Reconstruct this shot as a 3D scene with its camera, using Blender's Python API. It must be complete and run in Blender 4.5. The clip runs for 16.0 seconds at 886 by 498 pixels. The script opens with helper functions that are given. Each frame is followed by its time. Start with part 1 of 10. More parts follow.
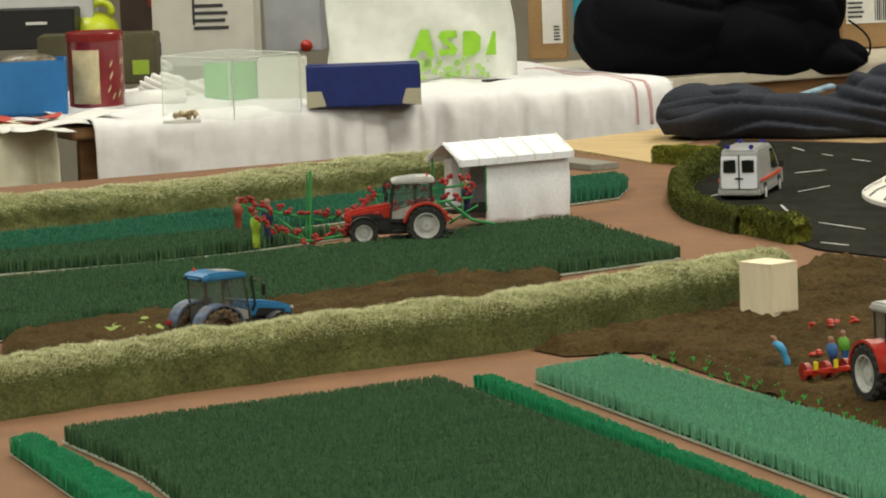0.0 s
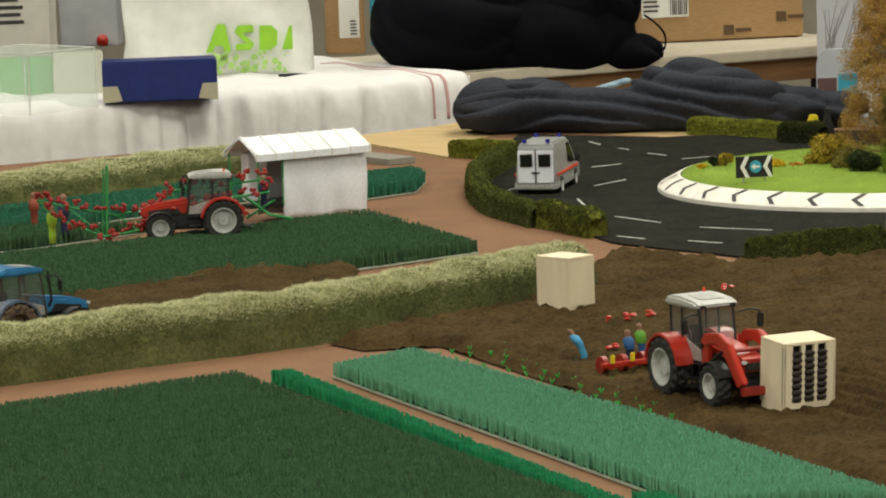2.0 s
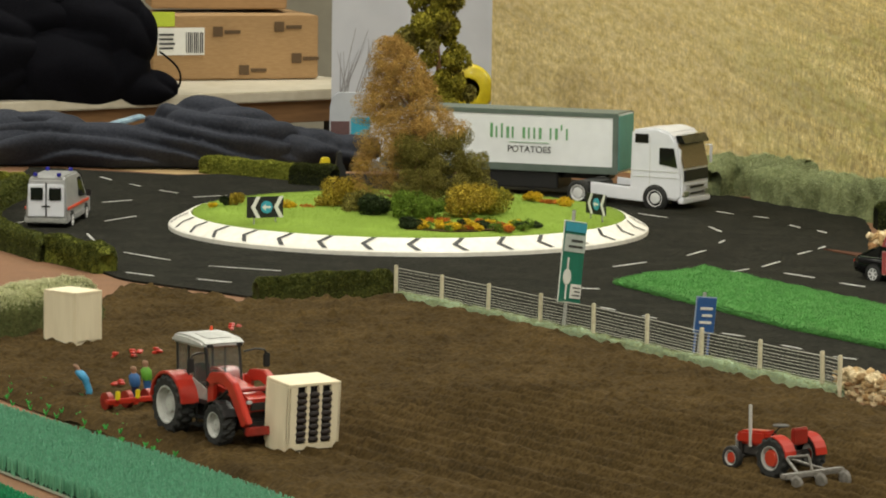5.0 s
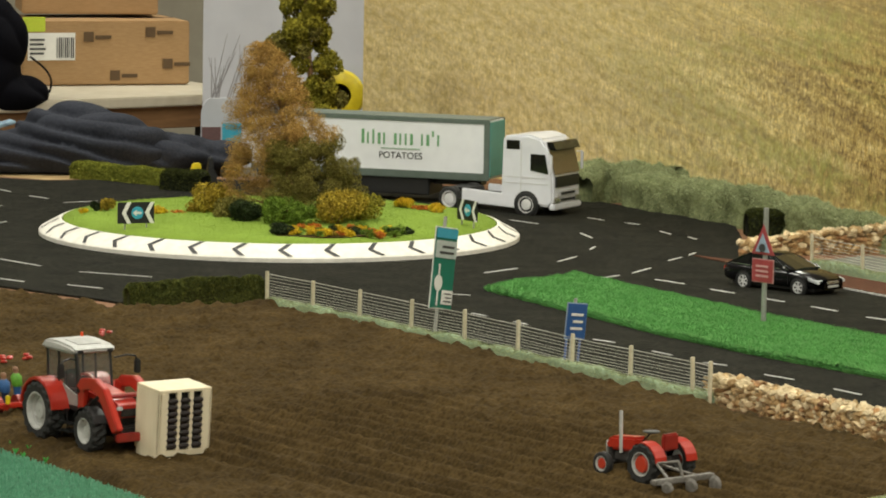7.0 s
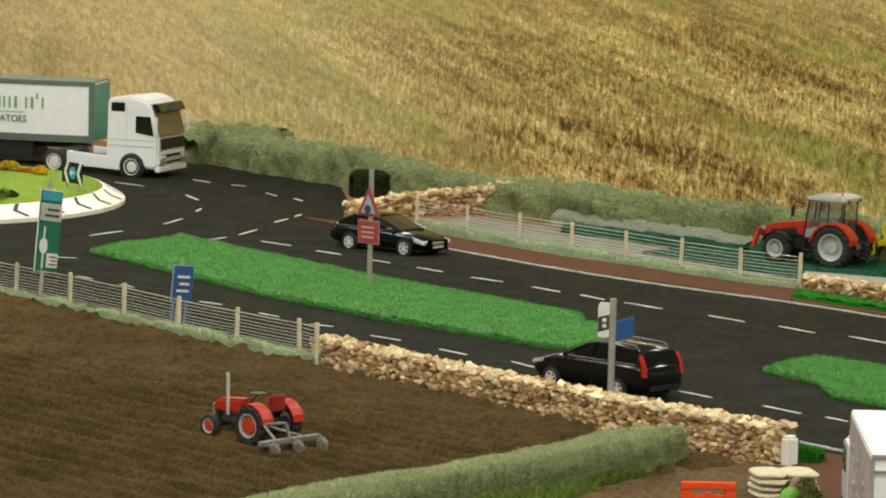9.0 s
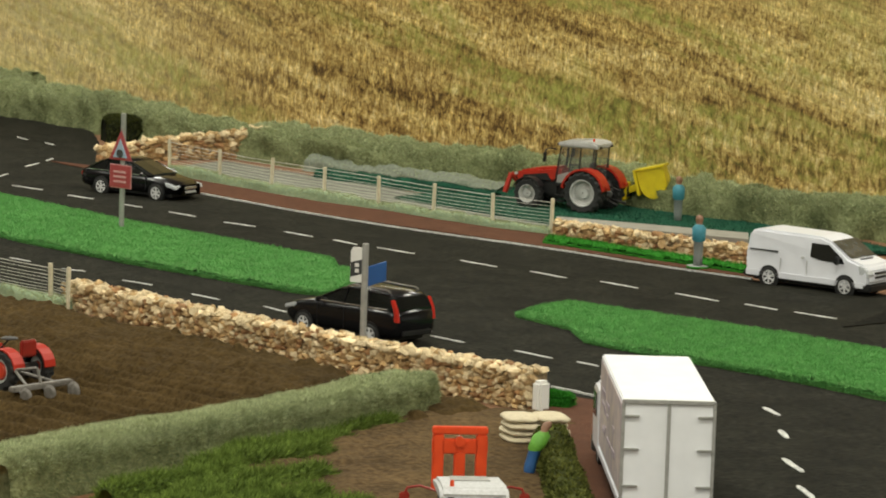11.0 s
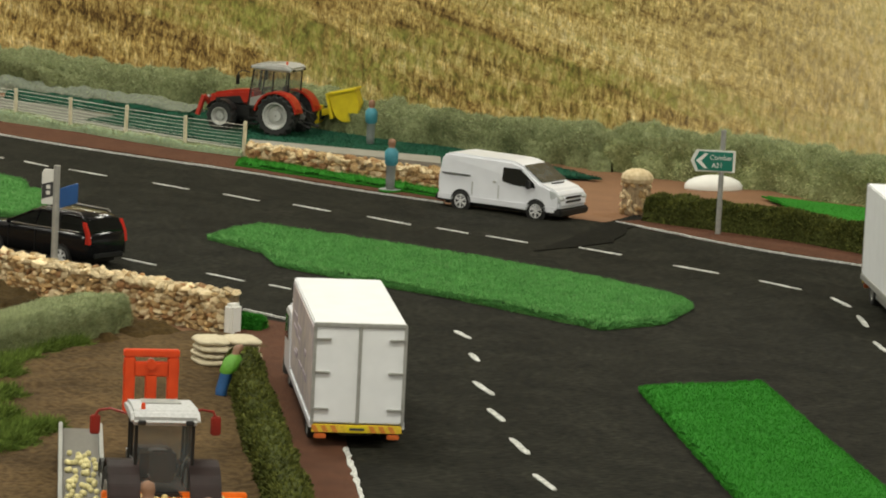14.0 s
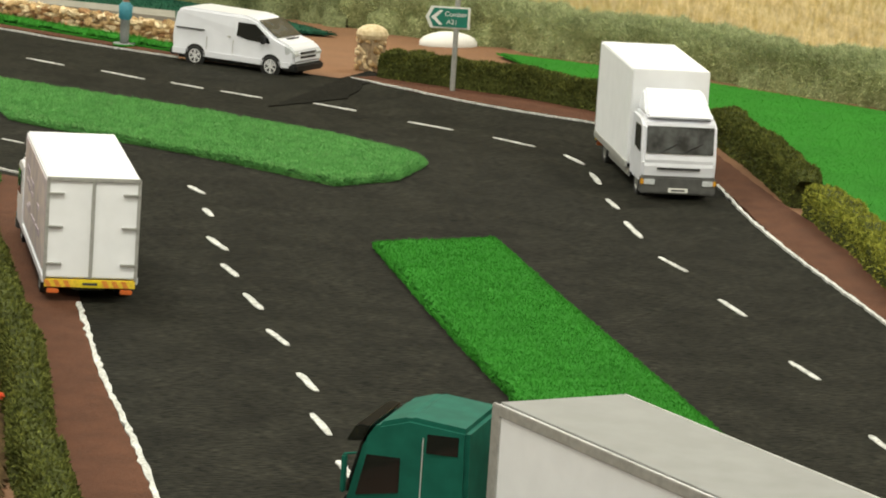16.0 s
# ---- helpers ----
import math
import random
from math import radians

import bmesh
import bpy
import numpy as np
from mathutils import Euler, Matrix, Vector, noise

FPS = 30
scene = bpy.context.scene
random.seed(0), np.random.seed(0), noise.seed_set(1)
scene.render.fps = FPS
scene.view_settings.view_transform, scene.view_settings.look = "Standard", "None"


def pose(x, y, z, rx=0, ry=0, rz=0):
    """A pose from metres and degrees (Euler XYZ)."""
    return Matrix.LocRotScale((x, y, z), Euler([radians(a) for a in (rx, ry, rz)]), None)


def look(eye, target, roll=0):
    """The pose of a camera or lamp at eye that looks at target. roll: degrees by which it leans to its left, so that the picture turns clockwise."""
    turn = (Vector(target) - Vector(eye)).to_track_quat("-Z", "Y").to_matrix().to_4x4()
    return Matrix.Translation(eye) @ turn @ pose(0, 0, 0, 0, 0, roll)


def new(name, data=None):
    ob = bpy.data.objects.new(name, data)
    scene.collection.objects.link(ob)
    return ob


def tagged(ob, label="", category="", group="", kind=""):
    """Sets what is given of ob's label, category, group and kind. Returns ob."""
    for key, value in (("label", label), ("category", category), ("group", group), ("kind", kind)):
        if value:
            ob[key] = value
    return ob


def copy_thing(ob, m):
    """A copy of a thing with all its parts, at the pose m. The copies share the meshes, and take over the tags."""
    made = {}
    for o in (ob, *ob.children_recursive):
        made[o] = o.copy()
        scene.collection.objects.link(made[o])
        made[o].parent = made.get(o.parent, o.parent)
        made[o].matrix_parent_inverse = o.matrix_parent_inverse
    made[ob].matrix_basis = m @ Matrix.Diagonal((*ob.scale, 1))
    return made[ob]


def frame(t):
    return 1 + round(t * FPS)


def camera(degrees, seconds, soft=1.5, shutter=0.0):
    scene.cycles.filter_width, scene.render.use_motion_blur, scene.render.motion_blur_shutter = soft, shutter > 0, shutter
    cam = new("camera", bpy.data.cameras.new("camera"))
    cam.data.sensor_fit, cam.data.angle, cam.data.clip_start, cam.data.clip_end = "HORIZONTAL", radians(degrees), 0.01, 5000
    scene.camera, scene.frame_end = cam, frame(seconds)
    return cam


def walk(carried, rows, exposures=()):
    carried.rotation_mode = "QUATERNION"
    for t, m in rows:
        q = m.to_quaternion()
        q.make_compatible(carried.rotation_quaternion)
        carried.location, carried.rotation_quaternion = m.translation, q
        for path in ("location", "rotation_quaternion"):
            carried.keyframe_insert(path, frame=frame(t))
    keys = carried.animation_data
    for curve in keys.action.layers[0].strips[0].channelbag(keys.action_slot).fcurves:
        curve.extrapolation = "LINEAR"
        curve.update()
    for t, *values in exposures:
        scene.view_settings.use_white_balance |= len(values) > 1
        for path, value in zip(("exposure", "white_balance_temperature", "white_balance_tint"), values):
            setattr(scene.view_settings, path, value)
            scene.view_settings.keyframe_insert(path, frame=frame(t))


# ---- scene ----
EYE = Vector((0.0, 0.0, 0.65))


def aim(yaw, pitch, roll):
    """The camera at its one stand, turned by yaw to the right and pitch up, in degrees."""
    a, b = radians(yaw), radians(pitch)
    return look(EYE, EYE + Vector((math.sin(a) * math.cos(b), math.cos(a) * math.cos(b), math.sin(b))), roll)


cam = camera(12.781, 16.0, soft=1.95)
PATH = [
    (0.0, -10.110, -6.994, -2.051),
    (0.5, -9.543, -6.978, -1.999),
    (1.0, -8.983, -7.058, -2.059),
    (1.5, -8.169, -7.097, -2.097),
    (2.0, -7.157, -7.173, -1.870),
    (2.5, -6.016, -7.119, -1.526),
    (3.0, -4.846, -7.161, -1.279),
    (3.5, -3.259, -7.222, -0.562),
    (4.0, -2.101, -7.164, 0.279),
    (4.5, -1.038, -6.955, 0.231),
    (5.0, 0.000, -6.689, 0.721),
    (7.5, 3.035, -6.560, 1.093),
    (8.0, 4.792, -6.631, 1.349),
    (8.5, 6.385, -6.805, 1.350),
    (11.0, 11.261, -7.703, 1.925),
    (11.5, 12.348, -7.806, 2.021),
    (12.0, 13.324, -7.936, 2.139),
    (12.5, 13.918, -8.085, 2.255),
    (13.0, 14.056, -8.248, 2.351),
    (13.5, 14.797, -8.413, 2.565),
    (14.0, 15.803, -8.632, 2.828),
    (14.5, 16.873, -9.127, 3.049),
    (15.0, 17.988, -9.680, 3.193),
    (15.5, 18.854, -10.049, 3.442),
    (16.0, 19.822, -10.496, 3.808),
]
walk(cam, [(t, aim(a, b, c)) for t, a, b, c in PATH],
     [(0, -0.15), (1.5, -0.2), (4.5, -0.12), (7.5, -0.1), (8.5, -0.02), (11, -0.1), (12.5, -0.25), (14.5, -0.25), (15, -0.1), (15.5, 0.05), (16, 0.2)])

# ---- the hall's light: rows of ceiling lamps and a dim bounce ----
world = bpy.data.worlds.new("hall_air")
scene.world = world
world.use_nodes = True
world.node_tree.nodes["Background"].inputs[0].default_value = (1.0, 0.98, 0.80, 1)
world.node_tree.nodes["Background"].inputs[1].default_value = 0.14


def unseen_tube(x, y, power, sx=1.3, sy=0.6):
    lamp = bpy.data.lights.new("unseen_tube", "AREA")
    lamp.shape, lamp.size, lamp.size_y = "RECTANGLE", sx, sy
    lamp.energy, lamp.color = power, (1.0, 0.985, 0.85)
    ob = new("unseen_tube", lamp)
    ob.location = (x, y, 2.9)
    return tagged(ob, kind="structure")


# the stronger row at y -2.2 is added fill for faces towards the camera
for lx in (-3.2, 0.2, 3.6):
    for ly, power in ((-2.2, 105), (1.6, 76), (5.0, 76), (8.4, 76)):
        unseen_tube(lx, ly, power)

# ---- small tools ----
from mathutils.geometry import tessellate_polygon


def wave(x, y, seed=0):
    """Smooth random field over arrays of x and y, from 0 to 1."""
    xi, yi = np.floor(x).astype(np.int64), np.floor(y).astype(np.int64)
    fx, fy = x - xi, y - yi
    fx, fy = fx * fx * (3 - 2 * fx), fy * fy * (3 - 2 * fy)

    def h(a, b):
        n = (a * 374761393 + b * 668265263 + seed * 974634777) & 0x7FFFFFFF
        n = ((n ^ (n >> 13)) * 1274126177) & 0x7FFFFFFF
        return ((n ^ (n >> 16)) & 0xFFFF) / 65535.0

    return (h(xi, yi) * (1 - fx) + h(xi + 1, yi) * fx) * (1 - fy) + (h(xi, yi + 1) * (1 - fx) + h(xi + 1, yi + 1) * fx) * fy


def inside(px, py, poly):
    """Which of the points lie in the polygon."""
    hit = np.zeros(px.shape, bool)
    for (x0, y0), (x1, y1) in zip(poly, poly[1:] + poly[:1]):
        cross = (y0 > py) != (y1 > py)
        hit ^= cross & (px < (x1 - x0) * (py - y0) / (y1 - y0 + 1e-12) + x0)
    return hit


def nodes_of(name):
    m = bpy.data.materials.new(name)
    m.use_nodes = True
    return m, m.node_tree.nodes, m.node_tree.links, m.node_tree.nodes["Principled BSDF"]


def surface(name, a, b=None, grain=400.0, rough=0.6, bump=0.0, metal=0.0, blotch=0.0, coat=0.0, island=0.0, spec=0.5, stretch=(1, 1, 1)):
    """A material of two colours mixed by fine grain, with broad blotches, relief and, for loose pieces, a tone of their own."""
    m, n, l, p = nodes_of(name)
    b = b or tuple(v * 0.8 for v in a)
    at = n.new("ShaderNodeTexCoord")
    mp = n.new("ShaderNodeMapping")
    mp.inputs["Scale"].default_value = stretch
    l.new(at.outputs["Object"], mp.inputs["Vector"])
    fine = n.new("ShaderNodeTexNoise")
    fine.inputs["Scale"].default_value, fine.inputs["Detail"].default_value = grain, 4
    l.new(mp.outputs[0], fine.inputs["Vector"])
    ramp = n.new("ShaderNodeValToRGB")
    ramp.color_ramp.elements[0].position, ramp.color_ramp.elements[1].position = 0.35, 0.65
    ramp.color_ramp.elements[0].color, ramp.color_ramp.elements[1].color = (*b, 1), (*a, 1)
    l.new(fine.outputs["Fac"], ramp.inputs["Fac"])
    colour = ramp.outputs["Color"]
    if blotch:
        broad = n.new("ShaderNodeTexNoise")
        broad.inputs["Scale"].default_value, broad.inputs["Detail"].default_value = grain * 0.06, 3
        l.new(at.outputs["Object"], broad.inputs["Vector"])
        span = n.new("ShaderNodeMapRange")
        span.inputs["From Min"].default_value, span.inputs["From Max"].default_value = 0.3, 0.7
        span.inputs["To Min"].default_value, span.inputs["To Max"].default_value = 1 - blotch, 1 + blotch
        l.new(broad.outputs["Fac"], span.inputs["Value"])
        mul = n.new("ShaderNodeMix")
        mul.data_type, mul.blend_type = "RGBA", "MULTIPLY"
        mul.inputs["Factor"].default_value = 1
        l.new(colour, mul.inputs["A"])
        l.new(span.outputs[0], mul.inputs["B"])
        colour = mul.outputs["Result"]
    if island:
        own = n.new("ShaderNodeNewGeometry")
        span = n.new("ShaderNodeMapRange")
        span.inputs["To Min"].default_value, span.inputs["To Max"].default_value = 1 - island, 1 + island
        l.new(own.outputs["Random Per Island"], span.inputs["Value"])
        mul = n.new("ShaderNodeMix")
        mul.data_type, mul.blend_type = "RGBA", "MULTIPLY"
        mul.inputs["Factor"].default_value = 1
        l.new(colour, mul.inputs["A"])
        l.new(span.outputs[0], mul.inputs["B"])
        colour = mul.outputs["Result"]
    l.new(colour, p.inputs["Base Color"])
    p.inputs["Roughness"].default_value, p.inputs["Metallic"].default_value = rough, metal
    p.inputs["Specular IOR Level"].default_value = spec
    p.inputs["Coat Weight"].default_value = coat
    if bump:
        rise = n.new("ShaderNodeBump")
        rise.inputs["Strength"].default_value, rise.inputs["Distance"].default_value = 1.0, bump
        l.new(fine.outputs["Fac"], rise.inputs["Height"])
        l.new(rise.outputs[0], p.inputs["Normal"])
    return m


def clear(name, tint, rough=0.05, alpha=0.3):
    """Thin clear plastic: mostly see-through, with a glossy skin."""
    m, n, l, p = nodes_of(name)
    p.inputs["Base Color"].default_value = (*tint, 1)
    p.inputs["Roughness"].default_value, p.inputs["Alpha"].default_value = rough, alpha
    return m


def linked(name, bm, material, parent=None, smooth=False):
    me = bpy.data.meshes.new(name)
    bm.to_mesh(me)
    bm.free()
    me.materials.append(material)
    if smooth:
        me.polygons.foreach_set("use_smooth", [True] * len(me.polygons))
    ob = new(name, me)
    ob.parent = parent
    return ob


def part(name, bm, material, parent, label="", smooth=False):
    return tagged(linked(name, bm, material, parent, smooth), label)


def thing(name, x, y, turn, label, category, group="", z=0.0, lean=0.0, tip=0.0):
    """The base of a thing, an Empty that its parts hang on; +x is its front."""
    ob = new(name)
    ob.empty_display_size = 0.02
    ob.matrix_basis = pose(x, y, z, lean, tip, turn)
    return tagged(ob, label, category, group)


def raw(name, verts, faces, material, parent=None, smooth=False):
    me = bpy.data.meshes.new(name)
    me.from_pydata(verts, [], faces)
    me.materials.append(material)
    if smooth:
        me.polygons.foreach_set("use_smooth", [True] * len(me.polygons))
    ob = new(name, me)
    ob.parent = parent
    return ob


def block(bm, x0, x1, y0, y1, z0, z1, soft=0.0, m=None):
    """A box with softened edges between the given limits."""
    r = bmesh.ops.create_cube(bm, size=1)
    vs = r["verts"]
    bmesh.ops.scale(bm, verts=vs, vec=(x1 - x0, y1 - y0, z1 - z0))
    bmesh.ops.translate(bm, verts=vs, vec=((x0 + x1) / 2, (y0 + y1) / 2, (z0 + z1) / 2))
    if soft:
        es = {e for v in vs for e in v.link_edges}
        r = bmesh.ops.bevel(bm, geom=list(es), offset=soft, segments=2, affect="EDGES")
        vs = list({v for f in r["faces"] for v in f.verts} | {v for v in vs if v.is_valid})
    if m is not None:
        bmesh.ops.transform(bm, matrix=m, verts=vs)
    return vs


def rod(bm, a, b, r0, r1=None, seg=8):
    """A round bar from a to b."""
    a, b = Vector(a), Vector(b)
    r1 = r0 if r1 is None else r1
    m = Matrix.Translation((a + b) / 2) @ (b - a).to_track_quat("Z", "Y").to_matrix().to_4x4()
    return bmesh.ops.create_cone(bm, cap_ends=True, segments=seg, radius1=r0, radius2=r1, depth=(b - a).length, matrix=m)["verts"]


def tube(bm, pts, r, seg=5):
    """One unbroken round wire through the points."""
    rings = []
    for i, p in enumerate(pts):
        d = (Vector(pts[min(i + 1, len(pts) - 1)]) - Vector(pts[max(i - 1, 0)])).normalized()
        u = d.cross(Vector((0.31, 0.17, 0.94))).normalized()
        v = d.cross(u)
        rings.append([bm.verts.new(Vector(p) + r * (u * math.cos(6.2832 * k / seg) + v * math.sin(6.2832 * k / seg))) for k in range(seg)])
    for a, b in zip(rings, rings[1:]):
        for k in range(seg):
            bm.faces.new((a[k], a[(k + 1) % seg], b[(k + 1) % seg], b[k]))
    bm.faces.new(rings[0])
    bm.faces.new(rings[-1][::-1])
    bmesh.ops.recalc_face_normals(bm, faces=bm.faces)


def ball(bm, c, r, seg=10, squash=(1, 1, 1)):
    m = Matrix.Translation(c) @ Matrix.Diagonal((*squash, 1))
    return bmesh.ops.create_uvsphere(bm, u_segments=seg, v_segments=max(5, seg // 2 + 1), radius=r, matrix=m)["verts"]


def outline(bm, pts, y0, y1, soft=0.0, taper=0.0, taper_from=0.0, axis="y"):
    """A side outline of (x, z) points, drawn across from y0 to y1; above taper_from the sides lean in by taper per metre."""
    def at(x, y, z):
        if taper and z > taper_from:
            y *= 1 - taper * (z - taper_from)
        return (x, y, z) if axis == "y" else (y, x, z)
    one, two = [bm.verts.new(at(x, y0, z)) for x, z in pts], [bm.verts.new(at(x, y1, z)) for x, z in pts]
    fs = [bm.faces.new(one), bm.faces.new(two[::-1])]
    for i in range(len(pts)):
        j = (i + 1) % len(pts)
        fs.append(bm.faces.new((one[j], one[i], two[i], two[j])))
    bmesh.ops.recalc_face_normals(bm, faces=fs)
    if soft:
        es = {e for f in fs for e in f.edges}
        bmesh.ops.bevel(bm, geom=list(es), offset=soft, segments=2, affect="EDGES")


def lathe(bm, profile, c=(0, 0, 0), axis="y", seg=24, caps=True):
    """A ring profile of (radius, along) points, turned about the axis."""
    rings = []
    for r, s in profile:
        ring = []
        for k in range(seg):
            a = 2 * math.pi * k / seg
            u, v = r * math.cos(a), r * math.sin(a)
            q = (u, s, v) if axis == "y" else ((u, v, s) if axis == "z" else (s, u, v))
            ring.append(bm.verts.new((c[0] + q[0], c[1] + q[1], c[2] + q[2])))
        rings.append(ring)
    fs = []
    for p, q in zip(rings, rings[1:]):
        for k in range(seg):
            fs.append(bm.faces.new((p[k], p[(k + 1) % seg], q[(k + 1) % seg], q[k])))
    for ring in (rings[0], rings[-1]) if caps else ():
        if len({v.co.to_tuple(6) for v in ring}) > 2:
            fs.append(bm.faces.new(ring))
    bmesh.ops.recalc_face_normals(bm, faces=fs)


def slab(name, poly, z0, z1, material, parent=None, ragged=0.0, step=0.02, seed=1):
    """A sheet cut to the polygon, from z0 up to z1, whose cut edge may wander."""
    rnd = random.Random(seed)
    pts = []
    for (x0, y0), (x1, y1) in zip(poly, poly[1:] + poly[:1]):
        n = max(1, int(math.hypot(x1 - x0, y1 - y0) / step)) if ragged else 1
        for k in range(n):
            u = k / n
            pts.append((x0 + (x1 - x0) * u + rnd.uniform(-ragged, ragged), y0 + (y1 - y0) * u + rnd.uniform(-ragged, ragged)))
    bm = bmesh.new()
    low, top = [bm.verts.new((x, y, z0)) for x, y in pts], [bm.verts.new((x, y, z1)) for x, y in pts]
    for tri in tessellate_polygon([[Vector((x, y, 0)) for x, y in pts]]):
        bm.faces.new([top[k] for k in tri])
    for i in range(len(pts)):
        j = (i + 1) % len(pts)
        bm.faces.new((low[i], low[j], top[j], top[i]))
    bmesh.ops.recalc_face_normals(bm, faces=bm.faces)
    return linked(name, bm, material, parent)


def along(path, step):
    """Points at even steps along a broken line, with the direction at each."""
    out = []
    for (x0, y0), (x1, y1) in zip(path, path[1:]):
        d = math.hypot(x1 - x0, y1 - y0)
        n = max(1, round(d / step))
        for k in range(n):
            out.append((x0 + (x1 - x0) * k / n, y0 + (y1 - y0) * k / n))
    out.append(path[-1])
    dirs = []
    for i in range(len(out)):
        a, b = out[max(0, i - 2)], out[min(len(out) - 1, i + 2)]
        v = Vector((b[0] - a[0], b[1] - a[1])).normalized()
        dirs.append((v.x, v.y))
    return out, dirs


def chaikin(path, times=2):
    for _ in range(times):
        new_path = [path[0]]
        for (x0, y0), (x1, y1) in zip(path, path[1:]):
            new_path += [(x0 * 0.75 + x1 * 0.25, y0 * 0.75 + y1 * 0.25), (x0 * 0.25 + x1 * 0.75, y0 * 0.25 + y1 * 0.75)]
        path = new_path + [path[-1]]
    return path


def hedge_of(name, path, width, heights, material, tufts, label, category="hedge", group="", lump=0.12, z=0.0, blades=16000, blade=0.0035, square=4.0, blade_w=0.0006, cap=None, seed=3):
    """A hedge along a line: an uneven rounded body with short fibres standing off it. heights: at its start and end."""
    base = tagged(new(name), label, category, group)
    pts, dirs = along(path, 0.006)
    rnd = np.random.RandomState(seed)
    n_sec = 15
    angle = np.linspace(0, math.pi, n_sec)
    cs, sn = np.cos(angle), np.sin(angle)
    sx = np.sign(cs) * np.abs(cs) ** (2 / square)
    sz = np.abs(sn) ** (2 / square)
    P, D = np.array(pts), np.array(dirs)
    L = len(P)
    N = np.stack([-D[:, 1], D[:, 0]], 1)
    h = np.linspace(heights[0], heights[1], L)[:, None]
    run = np.concatenate([[0], np.cumsum(np.linalg.norm(np.diff(P, axis=0), axis=1))])
    end = np.clip(np.minimum(run, run[-1] - run) / (width * 0.25), 0.0, 1.0)[:, None] ** 0.5 * 0.25 + 0.75
    arc = np.linspace(0, width + 2 * heights[0], n_sec)[None, :]
    u = run[:, None] + 0 * arc
    bulge = 1 + lump * 2 * (wave(u / 0.05, arc / 0.03 + seed, seed) - 0.5) + lump * (wave(u / 0.014, arc / 0.012, seed + 1) - 0.5) * 1.4
    bulge = bulge * end
    off = sx[None, :] * width / 2 * bulge
    V = np.stack([P[:, 0:1] + N[:, 0:1] * off, P[:, 1:2] + N[:, 1:2] * off, z + sz[None, :] * h * (0.25 + 0.75 * bulge)], -1)
    verts = V.reshape(-1, 3)
    faces = []
    for i in range(L - 1):
        for k in range(n_sec - 1):
            a = i * n_sec + k
            faces.append((a, a + 1, a + n_sec + 1, a + n_sec))
    faces += [tuple(range(n_sec)), tuple(range((L - 1) * n_sec, L * n_sec))[::-1]]
    raw("foliage_body", verts.tolist(), faces, material, base, True)
    # fibres
    fi, fk = rnd.randint(0, L - 1, blades), rnd.randint(0, n_sec - 1, blades)
    a, b, c = rnd.rand(blades, 1), rnd.rand(blades, 1), None
    p = V[fi, fk] * (1 - a) + V[fi + 1, fk] * a
    q = V[fi, fk + 1] * (1 - a) + V[fi + 1, fk + 1] * a
    root = p * (1 - b) + q * b
    mid = np.stack([P[fi, 0], P[fi, 1], z + h[fi, 0] * 0.35], 1)
    out = root - mid
    out /= np.linalg.norm(out, axis=1, keepdims=True) + 1e-9
    way = out + rnd.normal(0, 0.55, (blades, 3))
    way /= np.linalg.norm(way, axis=1, keepdims=True)
    side = np.cross(way, rnd.normal(0, 1, (blades, 3)))
    side /= np.linalg.norm(side, axis=1, keepdims=True) + 1e-9
    ln = blade * (0.5 + rnd.rand(blades, 1))
    tri = np.stack([root - side * blade_w, root + side * blade_w, root + way * ln], 1)
    # fibres rooted high on the body take the cap's paler colour
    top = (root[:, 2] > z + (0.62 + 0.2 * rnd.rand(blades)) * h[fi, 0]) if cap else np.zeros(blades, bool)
    for nm, pick, mt in (("fibre_coat", ~top, tufts), ("pale_top", top, cap)):
        k = int(pick.sum())
        if k:
            ob = raw(nm, tri[pick].reshape(-1, 3).tolist(), [(3 * i, 3 * i + 1, 3 * i + 2) for i in range(k)], mt, base)
            tagged(ob, kind="stuff")
    return base


